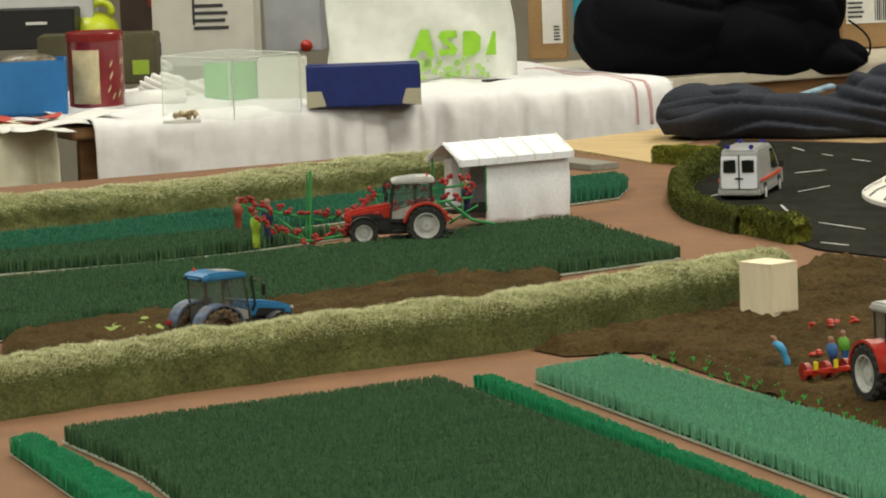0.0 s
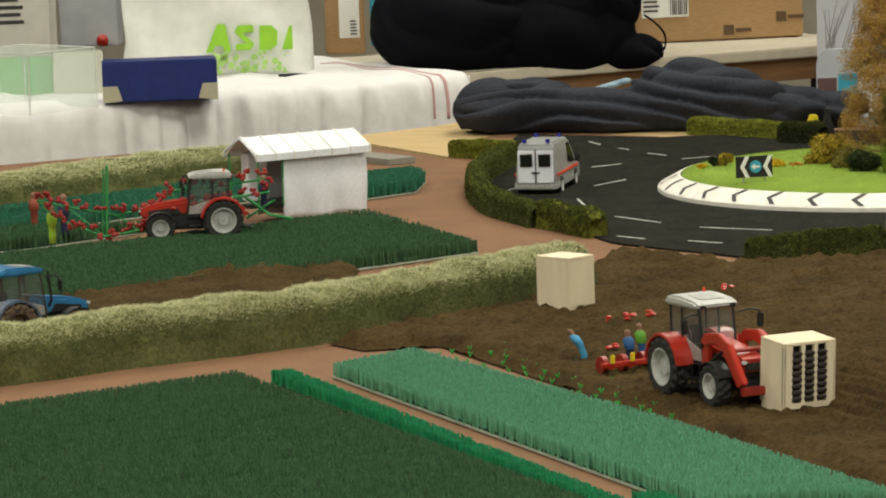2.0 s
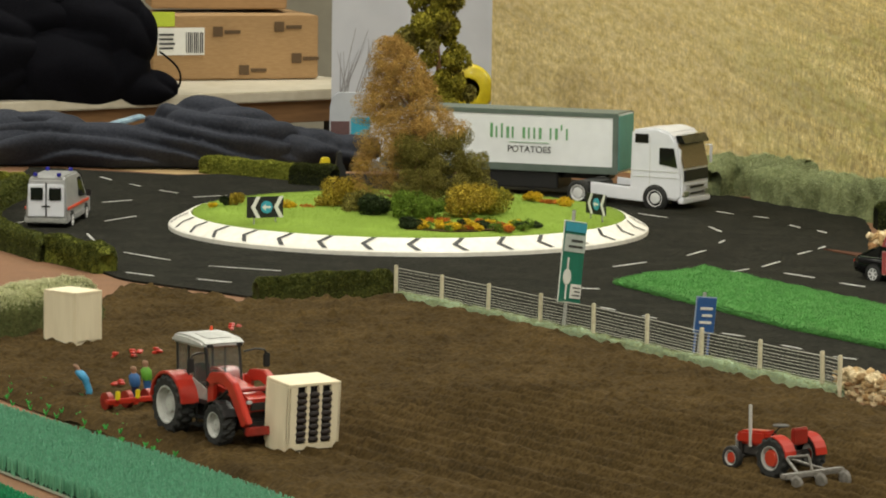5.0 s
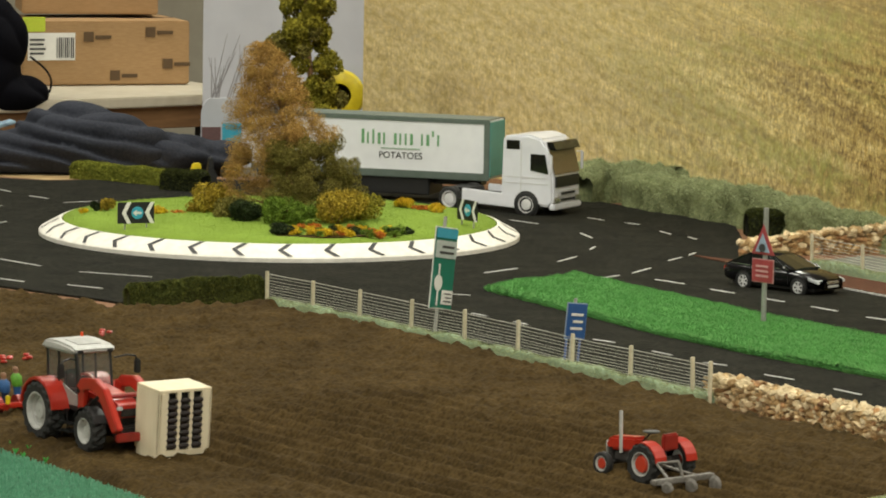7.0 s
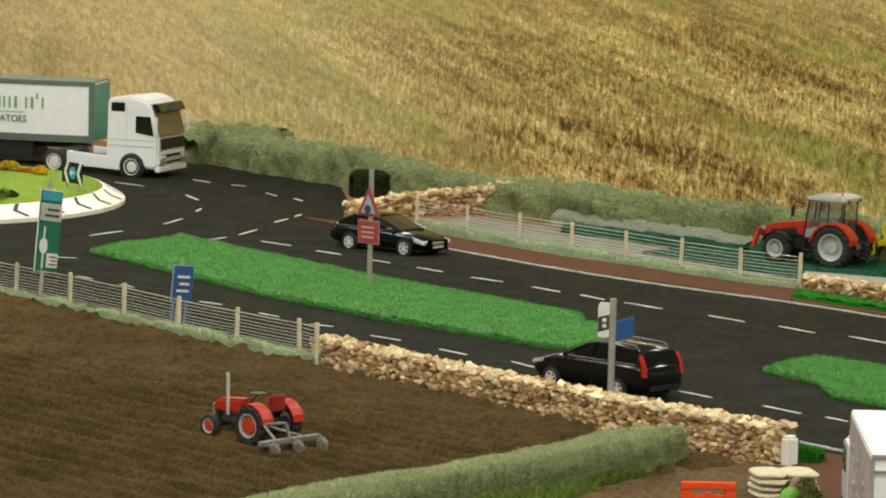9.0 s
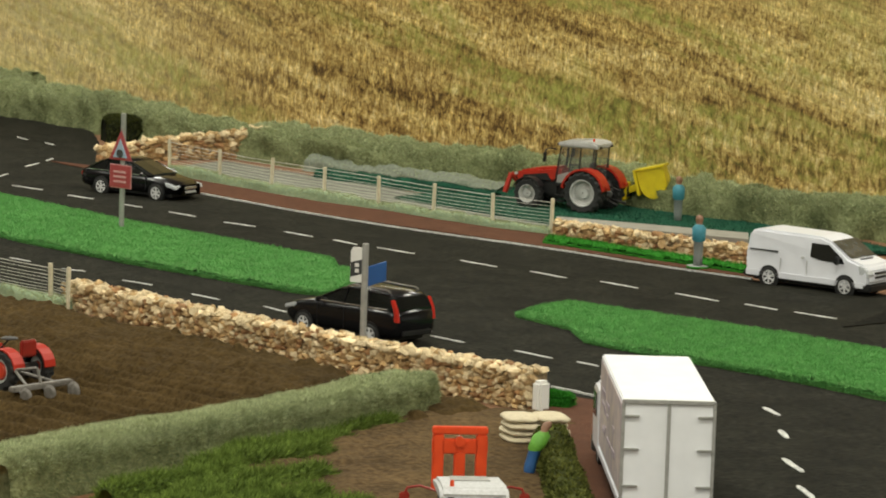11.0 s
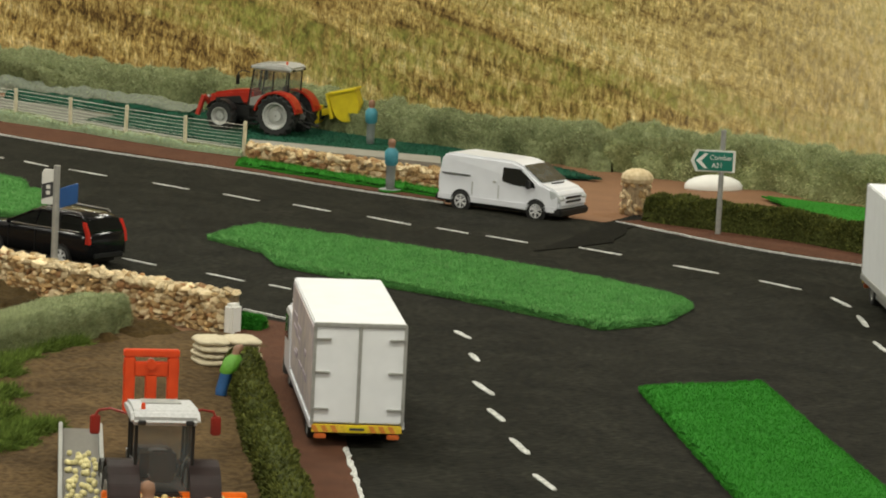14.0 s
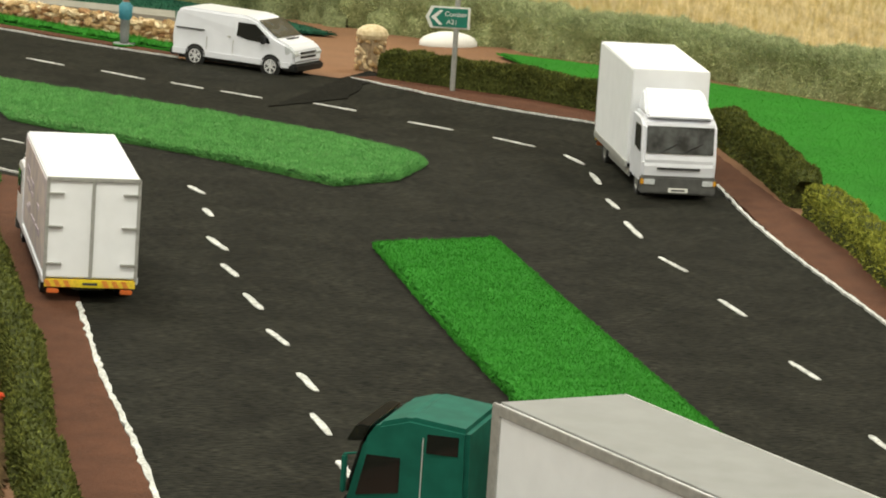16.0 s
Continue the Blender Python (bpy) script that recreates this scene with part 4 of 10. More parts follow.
brush_mat("brush_field", [(-1.351, 4.350), (-1.143, 4.542), (-0.733, 4.905), (-0.589, 5.060), (-0.787, 5.441), (-1.060, 5.155), (-1.492, 4.816)], 0.02, 0.0048, BRISTLE_DARK, TRAY,
          "dark green bristle field under the tulip harvester", seed=56, thick=0.00140, wilt=0.50)
brush_mat("brush_field", [(-1.535, 4.957), (-1.316, 5.085), (-1.189, 5.200), (-1.083, 5.346), (-1.265, 5.340), (-1.398, 5.235), (-1.570, 5.095)], 0.02, 0.0056, BRISTLE_DARK, TRAY,
          "dark green bristle field behind the harvester", seed=57, thick=0.00160, wilt=0.50)
brush_mat("brush_field", [(-1.588, 5.107), (-1.398, 5.252), (-1.261, 5.352), (-0.942, 5.761), (-1.048, 5.940), (-1.182, 5.763), (-1.318, 5.599), (-1.637, 5.287)], 0.02, 0.0056, BRISTLE_SEA, TRAY,
          "sea-green bristle field before the rear hedge", seed=58, thick=0.00160, wilt=0.35)
brush_mat("brush_field", [(-0.831, 5.693), (-0.763, 5.779), (-0.765, 5.911), (-0.799, 5.988), (-0.876, 5.920)], 0.022, 0.0056, BRISTLE_SEA, TRAY,
          "small sea-green bristle field at the path's bend", seed=59, thick=0.00180, wilt=0.20)


# ---- turf islands and lawns ----
def turf(name, poly, label, height=0.008, material=TURF, base_mat=TURF_BASE, blades=30000, long=0.004, wide=0.0005, z=0.003, seed=61, group=""):
    """A cut piece of turf: a backing with a soft, rounded, uneven pile."""
    ob = tagged(new(name), label, "turf", group)
    xs, ys = [p[0] for p in poly], [p[1] for p in poly]
    slab("matting", poly, z, z + height * 0.45, base_mat, ob, 0.0018, 0.012, seed)

    def lift(px, py):
        d = np.clip(edge_distance(px, py, poly) / (height * 1.6), 0, 1)
        return z + height * (0.40 + 0.60 * np.sqrt(1 - (1 - d) ** 2)) + height * 0.22 * (wave(px / 0.03, py / 0.04, seed) - 0.5) + height * 0.20 * (wave(px / 0.009, py / 0.012, seed + 1) - 0.5)

    gx, gy = np.arange(min(xs), max(xs), 0.004), np.arange(min(ys), max(ys), 0.006)
    X, Y = np.meshgrid(gx, gy)
    inn = inside(X, Y, poly)
    Z = lift(X, Y)
    idx = -np.ones(X.shape, int)
    idx[inn] = np.arange(inn.sum())
    q = idx[:-1, :-1], idx[:-1, 1:], idx[1:, 1:], idx[1:, :-1]
    ok = (q[0] >= 0) & (q[1] >= 0) & (q[2] >= 0) & (q[3] >= 0)
    raw("sward", np.stack([X[inn], Y[inn], Z[inn]], 1).tolist(), np.stack([k[ok] for k in q], 1).tolist(), base_mat, ob, True)
    rnd = np.random.RandomState(seed)
    x, y = rnd.uniform(min(xs), max(xs), blades * 3), rnd.uniform(min(ys), max(ys), blades * 3)
    ok = np.flatnonzero(inside(x, y, poly))[:blades]
    k = len(ok)
    root = np.stack([x[ok], y[ok], lift(x[ok], y[ok]) - 0.0006], 1)
    # a fringe of blades hangs over the cut edge
    e = np.array(poly + poly[:1])
    f = max(600, k // 4)
    run = np.linalg.norm(np.diff(e, axis=0), axis=1)
    i, u = rnd.choice(len(poly), f, p=run / run.sum()), rnd.rand(f, 1)
    rim = e[i] * (1 - u) + e[i + 1] * u
    root = np.concatenate([root, np.concatenate([rim, z + height * (0.15 + 0.5 * rnd.rand(f, 1))], 1)])
    c = np.array(poly).mean(0)
    way = np.concatenate([rnd.normal(0, 0.55, (k, 3)) + (0, 0, 1), np.concatenate([(rim - c) / np.linalg.norm(rim - c, axis=1, keepdims=True), np.full((f, 1), 0.1)], 1) + rnd.normal(0, 0.5, (f, 3))])
    way /= np.linalg.norm(way, axis=1, keepdims=True)
    side = np.cross(way, rnd.normal(0, 1, way.shape))
    side /= np.linalg.norm(side, axis=1, keepdims=True) + 1e-9
    n = len(root)
    tri = np.stack([root - side * wide, root + side * wide, root + way * long * (0.4 + rnd.rand(n, 1))], 1)
    tagged(raw("grass_nap", tri.reshape(-1, 3).tolist(), [(3 * j, 3 * j + 1, 3 * j + 2) for j in range(n)], material, ob), kind="stuff")
    return ob


turf("turf_island", [(0.225, 5.141), (0.275, 5.218), (0.332, 5.267), (0.352, 5.307), (0.584, 4.864), (0.777, 4.570), (0.770, 4.495), (0.794, 4.469), (0.764, 4.366), (0.723, 4.296), (0.692, 4.321), (0.527, 4.549), (0.421, 4.727)],
     "bright green turf strip dividing the main road", seed=62, group="turf islands", material=TURF_PALE, base_mat=TURF_PALE_BASE, blades=60000, long=0.0036)
turf("turf_island", [(0.911, 4.152), (0.950, 4.201), (0.988, 4.227), (1.141, 4.052), (1.273, 3.867), (1.320, 3.768), (1.316, 3.721), (1.255, 3.630), (1.182, 3.599), (1.091, 3.763), (0.991, 3.902), (0.948, 3.975), (0.951, 4.062)],
     "bright green turf strip with a rounded end in the main road", seed=63, group="turf islands", material=TURF_PALE, base_mat=TURF_PALE_BASE, blades=60000, long=0.0036)
turf("turf_island", [(1.119, 3.289), (1.243, 3.306), (1.210, 3.060), (1.149, 2.559), (1.109, 2.352), (0.983, 2.408), (1.035, 2.700), (1.078, 3.016)],
     "broad emerald turf strip dividing the side road", seed=64, blades=60000, long=0.0028, group="turf islands")
turf("lawn", [(1.684, 4.525), (1.783, 4.434), (1.895, 4.275), (2.033, 4.070), (1.539, 2.961), (1.624, 3.287), (1.685, 3.584), (1.767, 4.011), (1.692, 4.164)],
     "flat emerald lawn behind the roadside hedge", height=0.003, blades=40000, seed=65, long=0.002)
turf("grass_verge", [(1.071, 4.741), (1.262, 4.480), (1.274, 4.523), (1.087, 4.789)], "narrow green grass strip under a stone wall", seed=66, blades=5000)
turf("dark_yard", [(0.963, 5.177), (1.134, 4.899), (1.333, 4.724), (1.521, 4.664), (1.483, 4.803), (1.373, 5.315), (1.138, 5.348)],
     "dark green scrubby ground behind the fence", material=SCRUB, base_mat=SCRUB, height=0.003, blades=12000, seed=67)
for i, (px, py, w, ln) in enumerate(((0.536, 3.360, 0.05, 0.15), (0.502, 3.297, 0.055, 0.17), (0.483, 3.200, 0.06, 0.18), (0.474, 3.109, 0.06, 0.16), (0.606, 3.452, 0.05, 0.12), (0.424, 3.045, 0.06, 0.14), (0.417, 3.203, 0.06, 0.16), (0.430, 3.122, 0.06, 0.16), (0.475, 3.021, 0.06, 0.14), (0.525, 3.084, 0.05, 0.1))):
    a = radians(38)
    d = (math.cos(a) * ln / 2, math.sin(a) * ln / 2)
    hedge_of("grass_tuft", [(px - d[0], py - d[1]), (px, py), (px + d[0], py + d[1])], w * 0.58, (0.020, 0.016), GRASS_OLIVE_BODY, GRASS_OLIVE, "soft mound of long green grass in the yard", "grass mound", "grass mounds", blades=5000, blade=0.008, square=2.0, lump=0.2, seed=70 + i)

# ---- vehicles ----
def tread(bm, c, r, w, ri, lugs, seg):
    """A tyre in one skin; its tread blocks run in a chevron where lugs are asked for."""
    prof = [(ri, -0.45, None), (0.90 * r, -0.5, 0), (r, -0.38, 0), (r, -0.03, 2), (r, 0.03, 2), (r, 0.38, 0), (0.90 * r, 0.5, 0), (ri, 0.45, None)]
    seg = lugs * 4 if lugs else seg
    rings = []
    for rad, s, shift in prof:
        ring = []
        for k in range(seg):
            q = rad
            if lugs and shift is not None:
                q = rad * (1.03 if (k + shift) % 4 < 2 else 0.945)
            a = 2 * math.pi * k / seg
            ring.append(bm.verts.new((c[0] + q * math.cos(a), c[1] + s * w, c[2] + q * math.sin(a))))
        rings.append(ring)
    for p, q in zip(rings, rings[1:]):
        for k in range(seg):
            bm.faces.new((p[k], p[(k + 1) % seg], q[(k + 1) % seg], q[k]))
    bmesh.ops.recalc_face_normals(bm, faces=bm.faces)


def wheel(parent, x, y, r, w, rim, tyre, dish=0.55, lugs=0, hub=None, seg=22):
    """A tyre with its rim set into it; y is the wheel's middle, the outer face looks away from the axle's centre."""
    s = 1 if y >= 0 else -1
    bm = bmesh.new()
    ri = r * dish
    tread(bm, (x, y, r), r, w, ri, lugs, seg)
    ty = part("wheel", bm, tyre, parent, smooth=not lugs)
    bm = bmesh.new()
    lathe(bm, [(ri * 1.02, s * w * 0.47), (ri * 0.94, s * w * 0.47), (ri * 0.90, s * w * 0.20), (ri * 0.80, s * w * 0.17), (ri * 0.74, s * w * 0.02), (ri * 0.46, s * w * 0.02), (ri * 0.40, s * w * 0.26), (ri * 0.05, s * w * 0.28)], (x, y, r), "y", seg, False)
    part("rim", bm, rim, ty, smooth=False)
    if hub:
        bm = bmesh.new()
        lathe(bm, [(ri * 0.74, s * w * 0.24), (ri * 0.62, s * w * 0.44), (ri * 0.2, s * w * 0.46), (ri * 0.04, s * w * 0.46)], (x, y, r), "y", 16)
        part("hub", bm, hub, ty)
    return ty


def alloy(parent, x, y, r, w):
    """A car wheel with a spoked rim."""
    s = 1 if y >= 0 else -1
    bm = bmesh.new()
    lathe(bm, [(r * 0.62, -w * 0.45), (r * 0.92, -w / 2), (r, -w * 0.25), (r, w * 0.25), (r * 0.92, w / 2), (r * 0.62, w * 0.45)], (x, y, r), "y", 20, False)
    ty = part("wheel", bm, TYRE, parent, smooth=True)
    bm = bmesh.new()
    lathe(bm, [(r * 0.68, s * w * 0.5), (r * 0.6, s * w * 0.5), (r * 0.58, s * w * 0.3)], (x, y, r), "y", 20, False)
    for k in range(6):
        m = Matrix.Translation((x, y + s * w * 0.42, r)) @ Matrix.Rotation(k * math.pi / 3, 4, "Y")
        block(bm, -r * 0.085, r * 0.085, -w * 0.08, w * 0.08, 0, r * 0.62, 0, m)
    ball(bm, (x, y + s * w * 0.42, r), r * 0.16, 8, (1, 0.6, 1))
    part("rim", bm, ALLOY, ty)
    bm = bmesh.new()
    lathe(bm, [(r * 0.66, s * w * 0.12), (r * 0.1, s * w * 0.10)], (x, y, r), "y", 20)
    part("brake_disc", bm, BLACK, ty)
    return ty


def tractor(x, y, turn, label, body=RED, roof=RIM_WHITE, rim=RIM_WHITE, tyre=TYRE, base=0.082, rear=0.0272, front=0.0195, track=0.028, scale=1.0, loader=False, z=0.0, group="tractors", tip=0.0, mirror=BLACK, pillar=BLACK, fender=None):
    """A cab tractor, about a 32nd of full size, from its rear axle's middle on the ground."""
    t = thing("tractor", x, y, turn, label, "tractor", group, z, 0, tip)
    t.scale = (scale,) * 3
    b, fr = base, front

    def arch(cx, r, a0, a1, n, inner, outer):
        turns = [radians(a0 + (a1 - a0) * k / (n - 1)) for k in range(n)]
        return [(cx + r * outer * math.cos(a), r + r * outer * math.sin(a)) for a in turns] + [(cx + r * inner * math.cos(a), r + r * inner * math.sin(a)) for a in turns[::-1]]

    for s in (1, -1):
        wheel(t, 0, s * track, rear, 0.0175, rim, tyre, 0.64, 17)
        wheel(t, b, s * (track - 0.002), front, 0.0135, rim, tyre, 0.60, 15)
        bm = bmesh.new()
        outline(bm, arch(0, rear, 172, 8, 12, 1.05, 1.16), s * (track - 0.012), s * (track + 0.0085), 0.0007)
        fd = part("rear_fender", bm, fender or body, t)
        bm = bmesh.new()
        block(bm, -0.0335, -0.0305, s * track - 0.0045, s * track + 0.0045, 0.0335, 0.0385, 0.0007)
        part("tail_lamp", bm, RED, fd)
        bm = bmesh.new()
        outline(bm, arch(b, fr, 150, 25, 7, 1.07, 1.14), s * (track - 0.009), s * (track + 0.005), 0.0004)
        part("front_fender", bm, BLACK, t)
        bm = bmesh.new()
        tube(bm, [Vector((0.047, s * 0.019, 0.079)), Vector((0.052, s * 0.030, 0.0815)), Vector((0.053, s * 0.038, 0.080)), Vector((0.053, s * 0.040, 0.076))], 0.0009, 6)
        block(bm, 0.0518, 0.0545, s * 0.040 - 0.0034, s * 0.040 + 0.0034, 0.064, 0.077, 0.0009)
        part("mirror", bm, mirror, t)
        bm = bmesh.new()
        block(bm, 0.030, 0.046, s * 0.018, s * 0.027, 0.012, 0.0145, 0.0006)
        block(bm, 0.030, 0.046, s * 0.018, s * 0.026, 0.019, 0.021, 0.0006)
        block(bm, 0.0375, 0.0385, s * 0.024, s * 0.0255, 0.012, 0.034, 0.0003)
        part("step", bm, BLACK, t)
    bm = bmesh.new()
    block(bm, -0.012, b + 0.018, -0.010, 0.010, 0.014, 0.034, 0.002)
    rod(bm, (0, -track, rear), (0, track, rear), 0.006)
    rod(bm, (b, -track, fr), (b, track, fr), 0.005)
    block(bm, b + 0.016, b + 0.028, -0.012, 0.012, 0.012, 0.026, 0.002)
    block(bm, 0.046, b - 0.006, -0.013, 0.013, 0.018, 0.036, 0.002)
    part("chassis", bm, BLACK, t)
    bm = bmesh.new()
    outline(bm, [(0.044, 0.036), (b + 0.020, 0.031), (b + 0.027, 0.034), (b + 0.0275, 0.0425), (b + 0.020, 0.0475), (b - 0.004, 0.0525), (0.044, 0.0565)], -0.0142, 0.0142, 0.0036)
    bonnet = part("bonnet", bm, body, t)
    bm = bmesh.new()
    block(bm, b + 0.0262, b + 0.0284, -0.0095, 0.0095, 0.0345, 0.0415, 0.0008)
    part("grille", bm, BLACK, bonnet)
    for s in (1, -1):
        bm = bmesh.new()
        outline(bm, [(0.056, 0.037), (b + 0.014, 0.035), (b + 0.016, 0.0415), (0.062, 0.0465)], s * 0.0138, s * 0.0146, 0.0003)
        part("side_louver", bm, BLACK, bonnet)
        bm = bmesh.new()
        block(bm, b + 0.0255, b + 0.0288, s * 0.0108 - 0.003, s * 0.0108 + 0.003, 0.0405, 0.0438, 0.0008)
        part("headlamp", bm, LAMP_GLASS, bonnet)
    # cab: frame of pillars, panes, roof, seat and wheel
    foot, head = [(0.049, 0.0175), (0.049, -0.0175), (-0.008, -0.0185), (-0.008, 0.0185)], [(0.041, 0.0180), (0.041, -0.0180), (-0.010, -0.0185), (-0.010, 0.0185)]
    bm = bmesh.new()
    for (fx, fy), (hx, hy) in zip(foot, head):
        rod(bm, (fx, fy, 0.034), (hx, hy, 0.084), 0.0012, seg=6)
    for s in (1, -1):
        rod(bm, (0.014, s * 0.0195, 0.034), (0.012, s * 0.0192, 0.084), 0.0010, seg=6)
        rod(bm, (-0.010, s * 0.0190, 0.058), (0.014, s * 0.0198, 0.058), 0.0006, seg=5)
    block(bm, -0.010, 0.050, -0.0185, 0.0185, 0.031, 0.0365, 0.001)
    part("cab_frame", bm, pillar, t)
    for i, j in ((0, 1), (1, 2), (2, 3), (3, 0)):
        bm = bmesh.new()
        q = [(*foot[i], 0.037), (*foot[j], 0.037), (*head[j], 0.083), (*head[i], 0.083)]
        bm.faces.new([bm.verts.new(v) for v in q])
        part("window", bm, WINDOW, t, "clear cab glazing").visible_shadow = False
    for s in (1, -1):
        bm = bmesh.new()
        outline(bm, [(0.016, 0.036), (0.046, 0.036), (0.045, 0.046), (0.018, 0.054)], s * 0.0172, s * 0.0185, 0.0003)
        part("door_panel", bm, GREY_METAL, t)
    bm = bmesh.new()
    outline(bm, [(-0.0145, 0.0835), (0.041, 0.0835), (0.0465, 0.0865), (0.040, 0.0905), (0.012, 0.0930), (-0.008, 0.0925), (-0.0155, 0.0880)], -0.0225, 0.0225, 0.0022)
    rf = part("cab_roof", bm, roof, t)
    bm = bmesh.new()
    outline(bm, [(0.012, 0.0926), (0.036, 0.0908), (0.036, 0.0916), (0.012, 0.0936)], -0.0125, 0.0125, 0.0003)
    part("roof_hatch", bm, GREY_METAL, rf)
    bm = bmesh.new()
    rod(bm, (-0.004, 0.014, 0.0915), (-0.004, 0.014, 0.0965), 0.0016, 0.0012, 10)
    part("beacon", bm, ORANGE_RED, rf)
    for s in (1, -1):
        bm = bmesh.new()
        block(bm, 0.0445, 0.0472, s * 0.0155 - 0.0028, s * 0.0155 + 0.0028, 0.0842, 0.0872, 0.0006)
        part("work_lamp", bm, BLACK, rf)
        bm = bmesh.new()
        block(bm, -0.0162, -0.0140, s * 0.0155 - 0.0028, s * 0.0155 + 0.0028, 0.0842, 0.0872, 0.0006)
        part("work_lamp", bm, BLACK, rf)
    bm = bmesh.new()
    block(bm, 0.004, 0.018, -0.008, 0.008, 0.042, 0.047, 0.0015)
    block(bm, 0.001, 0.005, -0.008, 0.008, 0.045, 0.064, 0.0015)
    part("seat", bm, BLACK, t)
    bm = bmesh.new()
    rod(bm, (0.040, 0, 0.04), (0.032, 0, 0.058), 0.001)
    lathe(bm, [(0.006, -0.0006), (0.0068, 0), (0.006, 0.0006)], (0.032, 0, 0.058), "z", 14)
    part("steering_wheel", bm, BLACK, t)
    bm = bmesh.new()
    tube(bm, [Vector((0.053, -0.016, 0.045)), Vector((0.053, -0.0215, 0.052)), Vector((0.050, -0.0215, 0.080)), Vector((0.049, -0.0225, 0.086))], 0.0016, 8)
    part("exhaust", bm, BLACK, t)
    bm = bmesh.new()
    for s in (1, -1):
        rod(bm, (-0.010, s * 0.010, 0.020), (-0.040, s * 0.012, 0.013), 0.0016)
        rod(bm, (-0.010, s * 0.012, 0.038), (-0.032, s * 0.012, 0.0145), 0.0010)
    rod(bm, (-0.012, 0, 0.038), (-0.038, 0, 0.03), 0.0014)
    block(bm, -0.014, -0.008, -0.011, 0.011, 0.018, 0.040, 0.001)
    part("linkage", bm, BLACK, t)
    if loader:
        for s in (1, -1):
            bm = bmesh.new()
            outline(bm, [(0.052, 0.056), (0.060, 0.0645), (b + 0.004, 0.067), (b + 0.020, 0.060), (b + 0.046, 0.026), (b + 0.036, 0.021), (b + 0.010, 0.052), (b - 0.004, 0.0565), (0.060, 0.053)], s * 0.0205 - 0.0034, s * 0.0205 + 0.0034, 0.0010)
            arm = part("loader_arm", bm, body, t)
            bm = bmesh.new()
            outline(bm, [(0.050, 0.026), (0.060, 0.024), (0.064, 0.058), (0.052, 0.060)], s * 0.0168, s * 0.0212, 0.0006)
            part("loader_post", bm, body, t)
            bm = bmesh.new()
            rod(bm, (0.062, s * 0.0205, 0.036), (b + 0.010, s * 0.0205, 0.053), 0.0018)
            part("ram", bm, BLACK, arm)
        bm = bmesh.new()
        rod(bm, (b + 0.016, -0.02, 0.052), (b + 0.016, 0.02, 0.052), 0.0022)
        part("cross_tube", bm, RED_DARK, t)
        bm = bmesh.new()
        block(bm, b + 0.038, b + 0.043, -0.022, 0.022, 0.014, 0.022, 0.001)
        part("loader_frame", bm, RED_DARK, t)
    return t


CHASSIS_DARK = surface("oily_dark_casting", (0.045, 0.040, 0.036), (0.025, 0.022, 0.020), 160, 0.6)


def vintage_tractor(x, y, turn, label):
    t = thing("vintage_tractor", x, y, turn, label, "tractor", z=0.012)
    for s in (1, -1):
        wheel(t, 0, s * 0.0225, 0.0190, 0.0115, RIM_WHITE, TYRE, 0.60, 13, RIM_RED)
        wheel(t, 0.058, s * 0.0195, 0.0112, 0.007, RIM_WHITE, TYRE, 0.64, 0, RIM_RED)
        bm = bmesh.new()
        pts = [(0.021 * math.cos(radians(175 - k * 18)), 0.019 + 0.021 * math.sin(radians(175 - k * 18))) for k in range(8)]
        pts += [(0.0198 * math.cos(radians(175 - k * 18)), 0.019 + 0.0198 * math.sin(radians(175 - k * 18))) for k in range(7, -1, -1)]
        outline(bm, pts, s * 0.013, s * 0.027)
        part("fender", bm, RED, t)
    bm = bmesh.new()
    block(bm, -0.010, 0.058, -0.006, 0.006, 0.013, 0.024, 0.002)
    rod(bm, (0, -0.021, 0.019), (0, 0.021, 0.019), 0.0045)
    rod(bm, (0.058, -0.019, 0.0112), (0.058, 0.019, 0.0112), 0.002)
    block(bm, 0.060, 0.064, -0.007, 0.007, 0.012, 0.026, 0.001)
    part("engine_block", bm, CHASSIS_DARK, t)
    bm = bmesh.new()
    outline(bm, [(0.026, 0.024), (0.066, 0.023), (0.068, 0.030), (0.062, 0.036), (0.026, 0.039)], -0.0078, 0.0078, 0.0025)
    part("bonnet", bm, RED, t)
    bm = bmesh.new()
    block(bm, 0.0672, 0.0688, -0.006, 0.006, 0.018, 0.031, 0.001)
    part("grille", bm, RIM_WHITE, t)
    bm = bmesh.new()
    rod(bm, (0.046, 0.008, 0.022), (0.046, 0.009, 0.062), 0.0017)
    part("exhaust", bm, RIM_WHITE, t)
    bm = bmesh.new()
    rod(bm, (0.026, 0, 0.034), (0.014, 0, 0.045), 0.0008)
    lathe(bm, [(0.0078, -0.0007), (0.0086, 0), (0.0078, 0.0007)], (0.014, 0, 0.0455), "z", 16)
    part("steering_wheel", bm, BLACK, t)
    bm = bmesh.new()
    block(bm, -0.008, 0.004, -0.007, 0.007, 0.030, 0.0325, 0.001)
    block(bm, -0.013, -0.008, -0.010, 0.010, 0.031, 0.047, 0.0015)
    part("seat", bm, RED_DARK, t)
    return t


DULL_STEEL = surface("muddy_steel", (0.20, 0.185, 0.165), (0.11, 0.10, 0.085), 180, 0.6)


